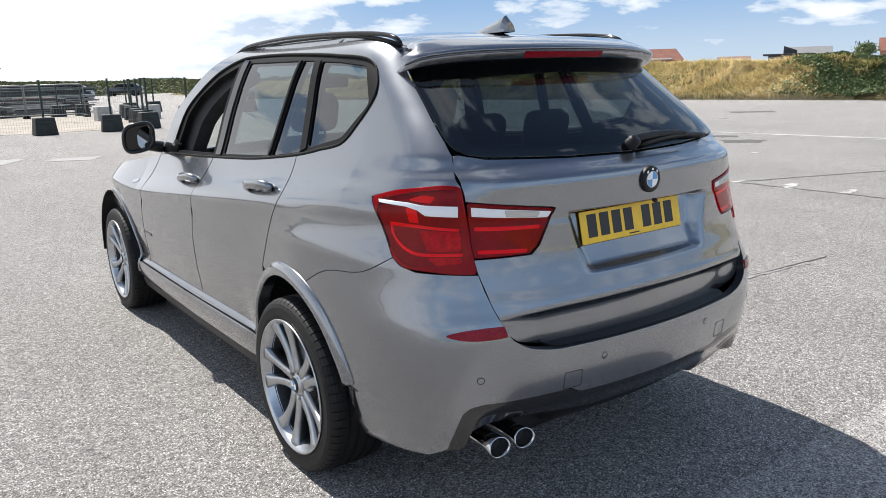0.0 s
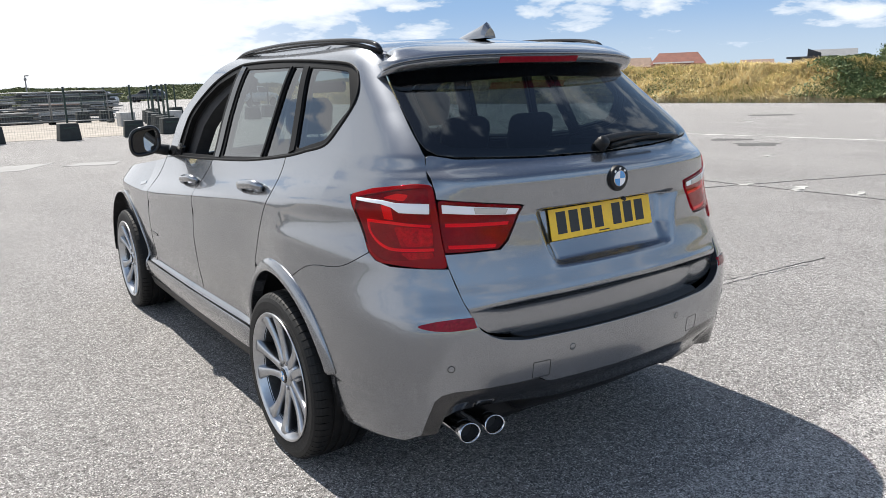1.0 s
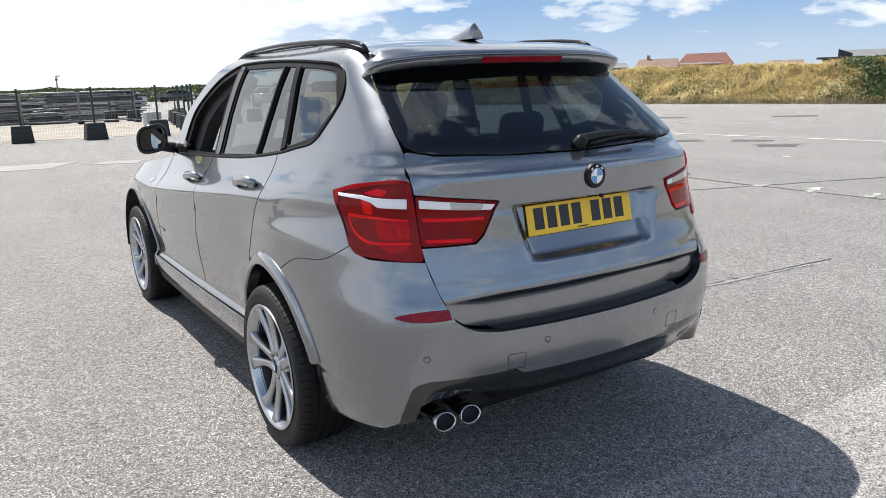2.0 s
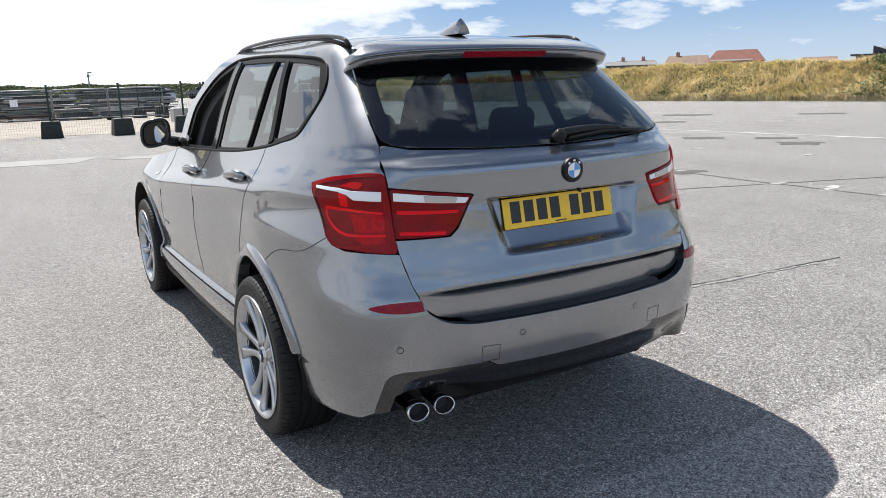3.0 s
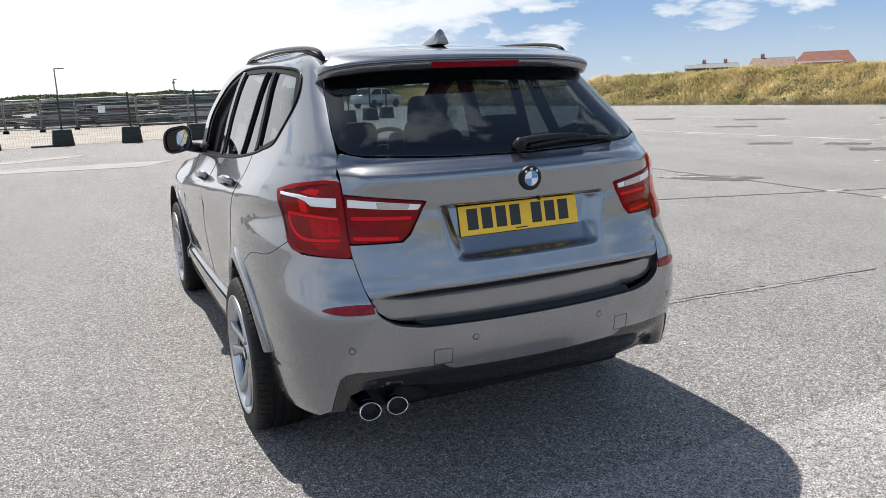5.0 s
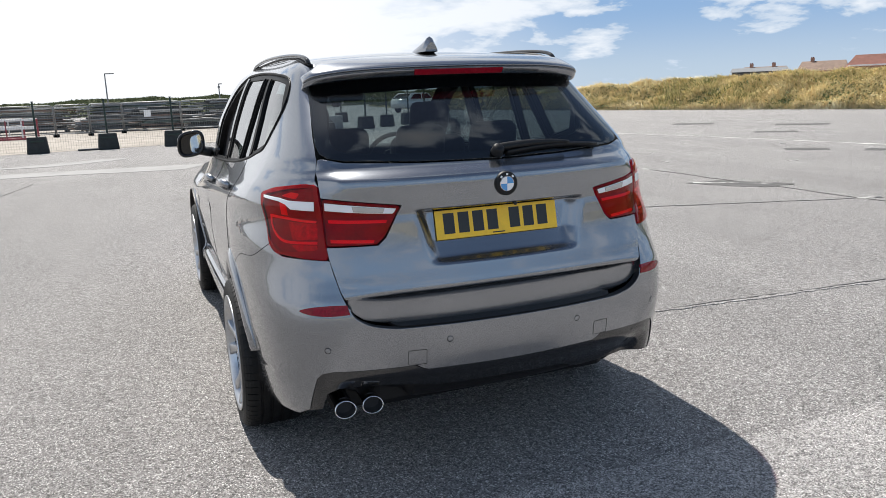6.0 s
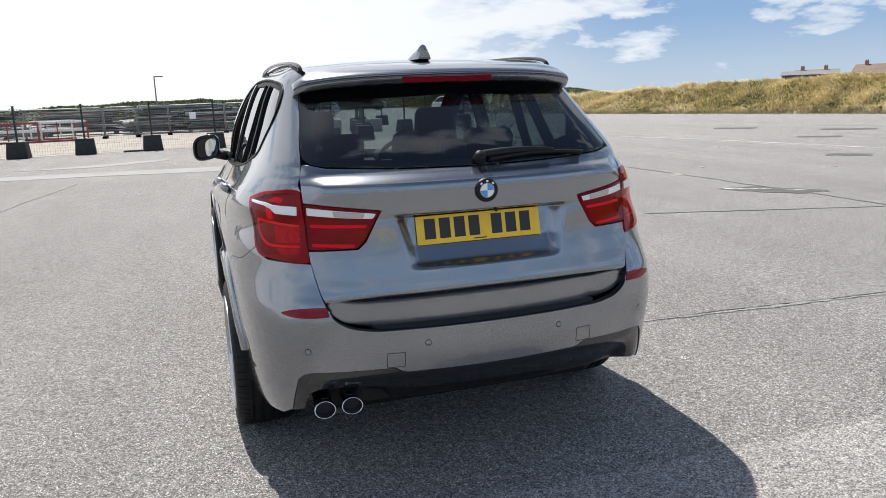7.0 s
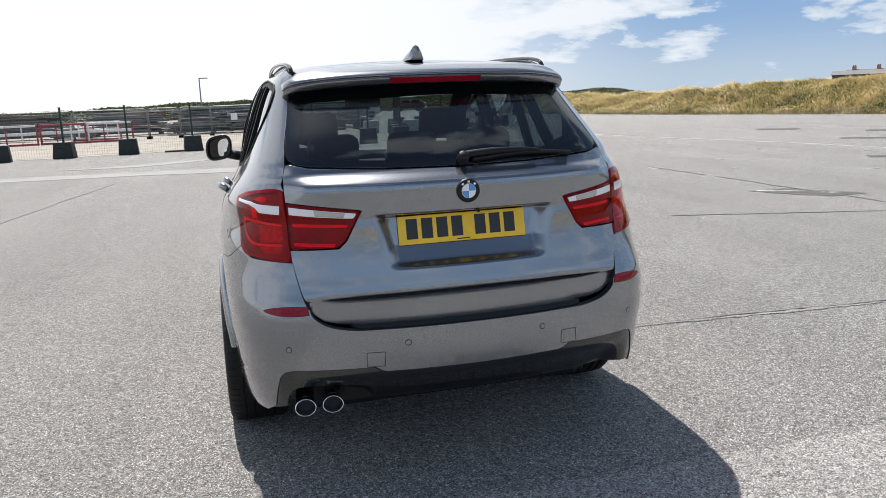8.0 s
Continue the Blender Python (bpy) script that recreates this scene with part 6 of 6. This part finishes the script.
# ---- far cars in the yard beyond the posts ----
def far_car(at, colour, label):
    c = thing("parked_car", label, "car", at, "cars parked far off")
    paint = material("car_paint", colour, 0.3, 0.2, coat=1.0)
    sec = [(-2.1, 0.35), (2.1, 0.35), (2.12, 0.70), (1.9, 0.88), (1.0, 0.98), (0.45, 1.42), (-1.3, 1.46), (-1.95, 1.02), (-2.12, 0.90)]
    bm = bmesh.new()
    l = [bm.verts.new((x, -0.86 + 0.10 * max(0, z - 0.9), z)) for x, z in sec]
    r = [bm.verts.new((x, 0.86 - 0.10 * max(0, z - 0.9), z)) for x, z in sec]
    bm.faces.new(l)
    bm.faces.new(r[::-1])
    for i in range(len(sec)):
        j = (i + 1) % len(sec)
        bm.faces.new((l[i], r[i], r[j], l[j]))
    bmesh.ops.recalc_face_normals(bm, faces=bm.faces)
    bmesh.ops.bevel(bm, geom=list(bm.edges), offset=0.06, segments=2, affect="EDGES")
    part("body", bm, paint, c, smooth=True)
    for s in (-1, 1):
        for pts in ([(0.85, 1.0), (0.38, 1.36), (-0.35, 1.38), (-0.35, 1.0)], [(-0.45, 1.0), (-0.45, 1.38), (-1.25, 1.38), (-1.7, 1.02)]):
            bm = bmesh.new()
            bm.faces.new([bm.verts.new((x, s * (0.868 - 0.10 * (z - 0.9)), z)) for x, z in pts])
            bmesh.ops.solidify(bm, geom=bm.faces[:], thickness=0.01)
            part("side_window", bm, GLOSS_BLACK, c)
        for x in (-1.32, 1.32):
            v, f = lathe([(0.0, -0.10), (0.22, -0.10), (0.31, -0.09), (0.325, 0.0), (0.31, 0.09), (0.0, 0.10)], 20)
            put("wheel", mesh_of("wheel", v, f), RUBBER, c, at=pose(x, s * 0.78, 0.325, 0, 0, 90))
    for xs, zs in (((1.0, 0.50), (1.0, 1.38)), ((-1.97, -1.38), (1.06, 1.42))):
        bm = bmesh.new()
        bm.faces.new([bm.verts.new(q) for q in ((xs[0] + 0.02, -0.7, zs[0]), (xs[0] + 0.02, 0.7, zs[0]), (xs[1] + 0.02, 0.62, zs[1]), (xs[1] + 0.02, -0.62, zs[1]))])
        bmesh.ops.solidify(bm, geom=bm.faces[:], thickness=0.01)
        part("screen", bm, GLOSS_BLACK, c)


far_car(pose(21.5, 92.5, 0, 0, 0, 150), (0.03, 0.035, 0.04), "dark car parked far off on the tarmac")
far_car(pose(10.4, 66.0, 0, 0, 0, 175), (0.55, 0.56, 0.57), "silver car parked far off on the tarmac")
far_car(pose(19.2, 52.8, 0, 0, 0, 30), (0.70, 0.70, 0.70), "white car parked far off on the tarmac")

# ---- the grassy bank, hedge and dunes ----
def tuft_material(name, colours, rough=0.75):
    """Leaf or blade colours picked at random for each blade, drifting in patches."""
    m = bpy.data.materials.new(name)
    m.use_nodes = True
    t = m.node_tree
    b = t.nodes["Principled BSDF"]
    b.inputs["Roughness"].default_value = rough
    b.inputs["Specular IOR Level"].default_value = 0.25
    geo = t.nodes.new("ShaderNodeNewGeometry")
    big = node(t, "ShaderNodeTexNoise", Scale=0.32, Detail=4.0, Roughness=0.6)
    t.links.new(geo.outputs["Position"], big.inputs["Vector"])
    mad = t.nodes.new("ShaderNodeMath")
    mad.operation = "MULTIPLY_ADD"
    mad.inputs[1].default_value = 0.42
    rng = node(t, "ShaderNodeMapRange")
    rng.inputs["From Min"].default_value, rng.inputs["From Max"].default_value = 0.38, 0.95
    t.links.new(geo.outputs["Random Per Island"], mad.inputs[0])
    t.links.new(big.outputs[0], mad.inputs[2])
    t.links.new(mad.outputs[0], rng.inputs["Value"])
    ramp = t.nodes.new("ShaderNodeValToRGB")
    e = ramp.color_ramp.elements
    while len(e) < len(colours):
        e.new(0.5)
    for i, c in enumerate(colours):
        e[i].position, e[i].color = i / (len(colours) - 1), (*c, 1)
    t.links.new(rng.outputs[0], ramp.inputs[0])
    t.links.new(ramp.outputs[0], b.inputs["Base Color"])
    return m


STRAW = tuft_material("dry_grass", [(0.19, 0.24, 0.11), (0.40, 0.39, 0.19), (0.68, 0.59, 0.35), (0.86, 0.77, 0.53), (0.66, 0.51, 0.29), (0.90, 0.84, 0.62)])
LEAF = tuft_material("hedge_leaves", [(0.045, 0.068, 0.028), (0.080, 0.118, 0.046), (0.13, 0.165, 0.075), (0.20, 0.23, 0.12)])
SCRUB = tuft_material("dune_scrub", [(0.075, 0.095, 0.04), (0.13, 0.15, 0.065), (0.20, 0.20, 0.10), (0.10, 0.11, 0.05)])
SOIL = material("bank_soil", (0.36, 0.29, 0.15), 0.95, second=(0.17, 0.165, 0.07), scale=1.2, bump=0.6, bump_scale=14)

DUNE = material("dune_turf", (0.10, 0.11, 0.05), 0.95, second=(0.05, 0.062, 0.025), scale=0.25, bump=0.5, bump_scale=3)

# foot of the bank, from beside the camera round to the north
FOOT = spline([(-70.0, -34.0), (-30.0, -33.0), (5.0, -34.0), (24.0, -29.0), (31.5, -16.0), (31.2, -5.0), (30.6, 12.2), (30.3, 15.0), (28.2, 25.3), (23.9, 41.7), (22.4, 62.0), (26.5, 92.0)], 12)


def bank_shape(i, v):
    """A point of the bank: i along its foot, v from 0 at the foot to 1 behind the crest."""
    p = Vector(FOOT[i])
    q = Vector(FOOT[min(i + 1, len(FOOT) - 1)]) - Vector(FOOT[max(i - 1, 0)])
    out = Vector((q.y, -q.x)).normalized()
    high = 1.16 + 0.42 * math.exp(-((p.y - 24) / 12) ** 2) + 0.16 * noise.noise((p.x * 0.12, p.y * 0.12, 1.0)) - 0.15 * bump01(p.y, 40, 90)
    h = high * min(1.0, float(bump01(np.array(v), -0.06, 0.66)) * 1.02 - 0.02)
    pos = p + out * (5.2 * v)
    lump = 0.24 * noise.noise((pos.x * 0.6, pos.y * 0.6, 4.0)) + 0.13 * noise.noise((pos.x * 1.6, pos.y * 1.6, 7.0))
    return Vector((pos.x, pos.y, max(0.0, h) + lump * min(1, v * 5)))


def bank():
    n, m = len(FOOT), 14
    v = [tuple(bank_shape(i, k / m) if k else Vector((*FOOT[i], -0.02))) for i in range(n) for k in range(m + 1)]
    # the crest runs on as flat land behind
    f = [(i * (m + 1) + k, i * (m + 1) + k + 1, (i + 1) * (m + 1) + k + 1, (i + 1) * (m + 1) + k) for i in range(n - 1) for k in range(m)]
    ob = put("bank", mesh_of("bank", v, f), SOIL)
    tagged(ob, "long low earth bank at the edge of the tarmac", "bank", kind="structure")


def blades(count, where, height, width, seed, lean=0.5, per=5):
    """Clumps of narrow bent blades."""
    rnd = random.Random(seed)
    v, f = [], []
    for _ in range(count):
        p = where(rnd)
        if p is None:
            continue
        for _ in range(per):
            a = 3.4 + 2.2 * noise.noise((p.x * 0.45, p.y * 0.45, p.z * 0.45)) + rnd.gauss(0, 0.8)
            h = height * rnd.uniform(0.6, 1.3) * (1.0 + 0.7 * noise.noise((p.x * 0.8, p.y * 0.8, 9.0)))
            w = width * rnd.uniform(0.6, 1.3)
            d = Vector((math.cos(a), math.sin(a), 0))
            s = Vector((-d.y, d.x, 0)) * w
            b = p + Vector((rnd.uniform(-0.12, 0.12), rnd.uniform(-0.12, 0.12), -0.03))
            k = rnd.uniform(0.25, lean)
            mid = b + d * (h * k * 0.4) + Vector((0.0, 0.02, h * 0.55))
            tip = b + d * (h * k) + Vector((0.0, 0.05, h * rnd.uniform(0.45, 0.95)))
            i = len(v)
            v += [b - s, b + s, mid + s * 0.8, mid - s * 0.8, tip]
            f += [(i, i + 1, i + 2, i + 3), (i + 3, i + 2, i + 4)]
    return v, f


def on_bank(lo, hi, vmin=0.02, vmax=0.75):
    idx = [i for i, q in enumerate(FOOT) if lo <= q[1] <= hi]

    def pick(rnd):
        i = rnd.choice(idx[:-1])
        t = rnd.random()
        v_ = rnd.uniform(vmin, vmax)
        return bank_shape(i, v_).lerp(bank_shape(i + 1, v_), t)
    return pick


bank()
v, f = blades(18500, on_bank(13.5, 62), 0.36, 0.024, 11, 1.9)
tagged(put("bank_grass", mesh_of("bank_grass", v, f, smooth=False), STRAW), "long dry straw-coloured grass covering the bank", "grass", kind="stuff")
v, f = blades(2400, on_bank(13, 66, 0.0, 0.06), 0.16, 0.018, 12, 0.8)
tagged(put("verge_grass", mesh_of("verge_grass", v, f, smooth=False), STRAW), "low pale grass along the foot of the bank", "grass", kind="stuff")
v, f = blades(5000, on_bank(-40, 8), 0.5, 0.03, 13, 0.7)
tagged(put("bank_grass", mesh_of("bank_grass", v, f, smooth=False), STRAW), "long dry straw-coloured grass covering the bank", "grass", kind="stuff")


def leaves(count, where, size, seed):
    rnd = random.Random(seed)
    v, f = [], []
    for _ in range(count):
        p = where(rnd)
        if p is None:
            continue
        n = Vector((rnd.gauss(0, 1), rnd.gauss(0, 1), rnd.gauss(0.5, 0.8))).normalized()
        a = n.orthogonal().normalized()
        a = Matrix.Rotation(rnd.uniform(0, 6.28), 3, n) @ a
        b = n.cross(a)
        s = size * rnd.uniform(0.6, 1.4)
        i = len(v)
        v += [p - a * s, p - b * s * 0.55 + n * s * 0.15, p + a * s, p + b * s * 0.55 + n * s * 0.15]
        f += [(i, i + 1, i + 2), (i, i + 2, i + 3)]
    return v, f


HEDGE_END = 17.0


def bramble(lo, hi, rise, seed, count, vmin=0.0, vmax=0.62, size=0.055):
    """Leaf points piled in mounds on the bank's face."""
    idx = [i for i, q in enumerate(FOOT) if lo - 4 <= q[1] <= hi + 4]

    def pick(rnd):
        i = rnd.choice(idx[:-1])
        t, v_ = rnd.random(), rnd.uniform(vmin, vmax)
        p = bank_shape(i, v_).lerp(bank_shape(i + 1, v_), t)
        fade = min(1, max(0, (hi - p.y + 2.5 * noise.noise((p.x * 0.3, p.y * 0.3, p.z))) / 3.0)) * min(1, max(0, (p.y - lo) / 3.0))
        if rnd.random() > fade:
            return None
        mound = 0.55 + 0.55 * noise.noise((p.x * 0.55, p.y * 0.55, p.z * 0.55 + seed))
        return p + Vector((-0.35 * mound, 0, rise * mound * (0.6 + 0.4 * rnd.random() ** 0.4)))
    return leaves(count, pick, size, seed)


v, f = bramble(-4, HEDGE_END, 0.62, 21, 60000, 0.0, 0.85, 0.075)
tagged(put("bramble_hedge", mesh_of("bramble_hedge", v, f, smooth=False), LEAF), "dense dark green bramble overgrowing the bank", "hedge", kind="stuff")
v, f = bramble(60, 96, 0.70, 22, 12000, 0.0, 0.9, 0.15)
tagged(put("scrub_hedge", mesh_of("scrub_hedge", v, f, smooth=False), SCRUB), "olive green scrub on the far end of the bank", "hedge", kind="stuff")
for lo, hi, k in ((21.0, 26.0, 31), (33.0, 41.0, 32), (28.0, 31.0, 33)):
    v, f = bramble(lo, hi, 0.34, k, 4200, 0.05, 0.5, 0.06)
    tagged(put("bramble_patch", mesh_of("bramble_patch", v, f, smooth=False), LEAF), "low green bramble patch in the dry grass", "shrub", kind="stuff")


def dunes():
    """A long undulating ridge of scrub far beyond the yard, round by the west to the south."""
    # the west and south stretch is unseen, added for the car's paint to reflect
    line = spline([(70, 112), (30, 102), (0, 98), (-40, 99), (-100, 88), (-140, 30), (-125, -60), (-50, -115), (30, -95)], 22)
    v, m, n = [], 5, len(line) - 1
    for i, (x, y) in enumerate(line):
        a, b = Vector(line[max(0, i - 1)]), Vector(line[min(n, i + 1)])
        d = (b - a).normalized()
        out = Vector((d.y, -d.x))
        h = 1.95 + 0.95 * noise.noise((x * 0.055, 5.0 + y * 0.055, 0.0)) + 0.35 * noise.noise((x * 0.16, 8.0 + y * 0.16, 0.0)) - 0.5 * float(bump01(np.array(x), 12, 34)) * (y > 0)
        for k in range(m + 1):
            t = k / m
            v.append((x + out.x * 14 * t, y + out.y * 14 * t, h * math.sin(math.pi * min(1, 0.05 + t * 0.6)) if k else -0.02))
    f = [(i * (m + 1) + k, i * (m + 1) + k + 1, (i + 1) * (m + 1) + k + 1, (i + 1) * (m + 1) + k) for i in range(n) for k in range(m)]
    tagged(put("dune_ridge", mesh_of("dune_ridge", v, f), DUNE), "low dunes along the horizon", "dunes", kind="structure")

    def pick(r):
        i, k = r.randrange(n), r.randrange(m)
        a, b = Vector(v[i * (m + 1) + k]), Vector(v[i * (m + 1) + k + 1])
        c, d = Vector(v[(i + 1) * (m + 1) + k]), Vector(v[(i + 1) * (m + 1) + k + 1])
        along, up = r.random(), r.random()
        p = a.lerp(c, along).lerp(b.lerp(d, along), up)
        return p + Vector((0, 0, 0.38 * max(0, noise.noise((p.x * 0.35, p.y * 0.35, 3.0)) + 0.15) * r.random()))
    w, g = leaves(90000, pick, 0.20, 6)
    tagged(put("dune_scrub", mesh_of("dune_scrub", w, g, smooth=False), SCRUB), "olive green scrub covering the dunes", "scrub", kind="stuff")


dunes()

# ---- houses behind the bank ----
ROOF_RED = material("red_roof_tiles", (0.17, 0.062, 0.042), 0.8, vary=0.25, scale=1.2, bump=0.5, bump_scale=9)
ROOF_BROWN = material("brown_roof_tiles", (0.20, 0.135, 0.10), 0.8, vary=0.25, scale=1.2, bump=0.5, bump_scale=9)
ROOF_GREY = material("grey_roof_slates", (0.16, 0.165, 0.17), 0.7, vary=0.15, scale=1.2)
BRICK = material("house_brick", (0.36, 0.20, 0.14), 0.85, vary=0.2, scale=2)
RENDER_WHITE = material("white_house_wall", (0.74, 0.73, 0.70), 0.8, vary=0.06, scale=1)
DARK_CLAD = material("dark_cladding", (0.03, 0.032, 0.036), 0.5, vary=0.2, scale=1)


def house(x, y, turn, length, depth, eave, ridge, wall, roof, label, chimneys=(), hip=0.0, band=False):
    h = thing("house", label, "house", pose(x + 0.0133 * (y + 3), y - 0.0133 * (x + 1.5), 0, 0, 0, turn))
    bm = bmesh.new()
    box(bm, (length - 0.6, depth - 0.6, eave), (0, 0, eave / 2))
    part("wall", bm, wall, h)
    bm = bmesh.new()
    l, d = length / 2, depth / 2
    lo = [bm.verts.new(p) for p in ((-l, -d, eave), (l, -d, eave), (l, d, eave), (-l, d, eave))]
    hi = [bm.verts.new(p) for p in ((-l + hip, 0, ridge), (l - hip, 0, ridge))]
    for q in ((lo[0], lo[1], hi[1], hi[0]), (lo[2], lo[3], hi[0], hi[1]), (lo[1], lo[2], hi[1]), (lo[3], lo[0], hi[0]), lo[::-1]):
        bm.faces.new(q)
    bmesh.ops.recalc_face_normals(bm, faces=bm.faces)
    r = part("roof", bm, roof, h)
    for c in chimneys:
        bm = bmesh.new()
        box(bm, (0.7, 0.6, 0.9), (c, 0, ridge + 0.15), 0.03)
        k = part("chimney", bm, BRICK, r)
        for s in (-0.17, 0.17):
            bm = bmesh.new()
            bmesh.ops.create_cone(bm, segments=10, radius1=0.13, radius2=0.10, depth=0.22, cap_ends=True, matrix=Matrix.Translation((c + s, 0, ridge + 0.70)))
            part("chimney_pot", bm, ROOF_RED, r)
    if band:
        bm = bmesh.new()
        box(bm, (length * 0.72, 0.10, 0.22), (-length * 0.08, -d * 0.96, eave + 0.28), 0.01)
        part("fascia", bm, RENDER_WHITE, h)
    for k in range(3):
        bm = bmesh.new()
        box(bm, (1.2, 0.08, 1.1), ((k - 1) * length * 0.28, -d + 0.29, eave * 0.55), 0.02)
        w = part("window", bm, RENDER_WHITE, h)
        bm = bmesh.new()
        box(bm, (1.0, 0.04, 0.9), ((k - 1) * length * 0.28, -d + 0.24, eave * 0.55), 0.01)
        part("pane", bm, GLOSS_BLACK, w)
    return h


house(123.0, 100.0, -52, 10.5, 8.0, 2.9, 5.1, BRICK, ROOF_RED, "bungalow with a red tiled roof behind the bank", band=True, hip=1.6)
house(124.0, 113.0, -52, 9.0, 7.5, 2.6, 4.5, BRICK, ROOF_BROWN, "bungalow with a brown tiled roof behind the bank", (-2.0,), hip=0.6)
house(118.0, 122.0, -48, 8.0, 7.0, 2.4, 3.9, BRICK, ROOF_BROWN, "bungalow with a brown tiled roof and two chimneys", (-2.6, 1.6))
house(101.5, 106.0, -45, 9.5, 6.0, 2.75, 3.45, DARK_CLAD, ROOF_GREY, "low building with a shallow grey roof", hip=0.2)
house(134.0, 75.0, -62, 8.0, 8.0, 2.8, 4.5, RENDER_WHITE, ROOF_GREY, "white gabled house with a grey slate roof")
house(133.0, 55.0, -66, 13.0, 9.0, 3.2, 5.3, BRICK, ROOF_RED, "house with an orange-red tiled roof behind the hedge")
house(131.0, 88.0, -55, 6.0, 6.0, 2.4, 3.25, RENDER_WHITE, ROOF_BROWN, "low house with a brown roof far behind the bank")


def modern_house():
    h = thing("house", "dark clad modern house with a flat roof and roof box", "house", pose(122.0, 69.2, 0, 0, 0, -62))
    for name, size, p, m in (("wall", (6.0, 6.0, 2.9), (0, 0, 1.45), DARK_CLAD), ("roof", (7.6, 7.0, 0.30), (0, 0, 3.05), DARK_CLAD)):
        bm = bmesh.new()
        box(bm, size, p, 0.04)
        part(name, bm, m, h)
    bm = bmesh.new()
    made = box(bm, (2.0, 2.4, 1.3), (0.2, 0, 3.8), 0.02)
    for v_ in bm.verts:
        if v_.co.z > 4.1 and v_.co.x > 0.2:
            v_.co.z -= 0.7
    part("roof_box", bm, DARK_CLAD, h)
    for k in (-2.0, 1.0):
        bm = bmesh.new()
        box(bm, (1.6, 0.06, 1.2), (k, -3.02, 2.1), 0.02)
        part("window", bm, ROOF_GREY, h)


modern_house()
v, f = leaves(1800, lambda r: Vector((112 + r.gauss(0, 0.55), 52 + r.gauss(0, 0.55), 3.3 + r.gauss(0, 0.34))), 0.16, 78)
shrub = thing("shrub", "dark wind-blown shrub behind the bank", "shrub")
put("crown", mesh_of("crown", v, f, smooth=False), LEAF, shrub)
for k in range(4):
    a = k * 1.6
    v, f = sweep([(112, 52, 0), (112 + 0.2 * math.cos(a), 52 + 0.2 * math.sin(a), 1.6), (112 + 0.8 * math.cos(a), 52 + 0.8 * math.sin(a), 3.4)], ring(6, 0.10), [1.2, 0.8, 0.3], (1, 0, 0))
    put("limb" if k else "trunk", mesh_of("limb", v, f), BOARDS[3], shrub)
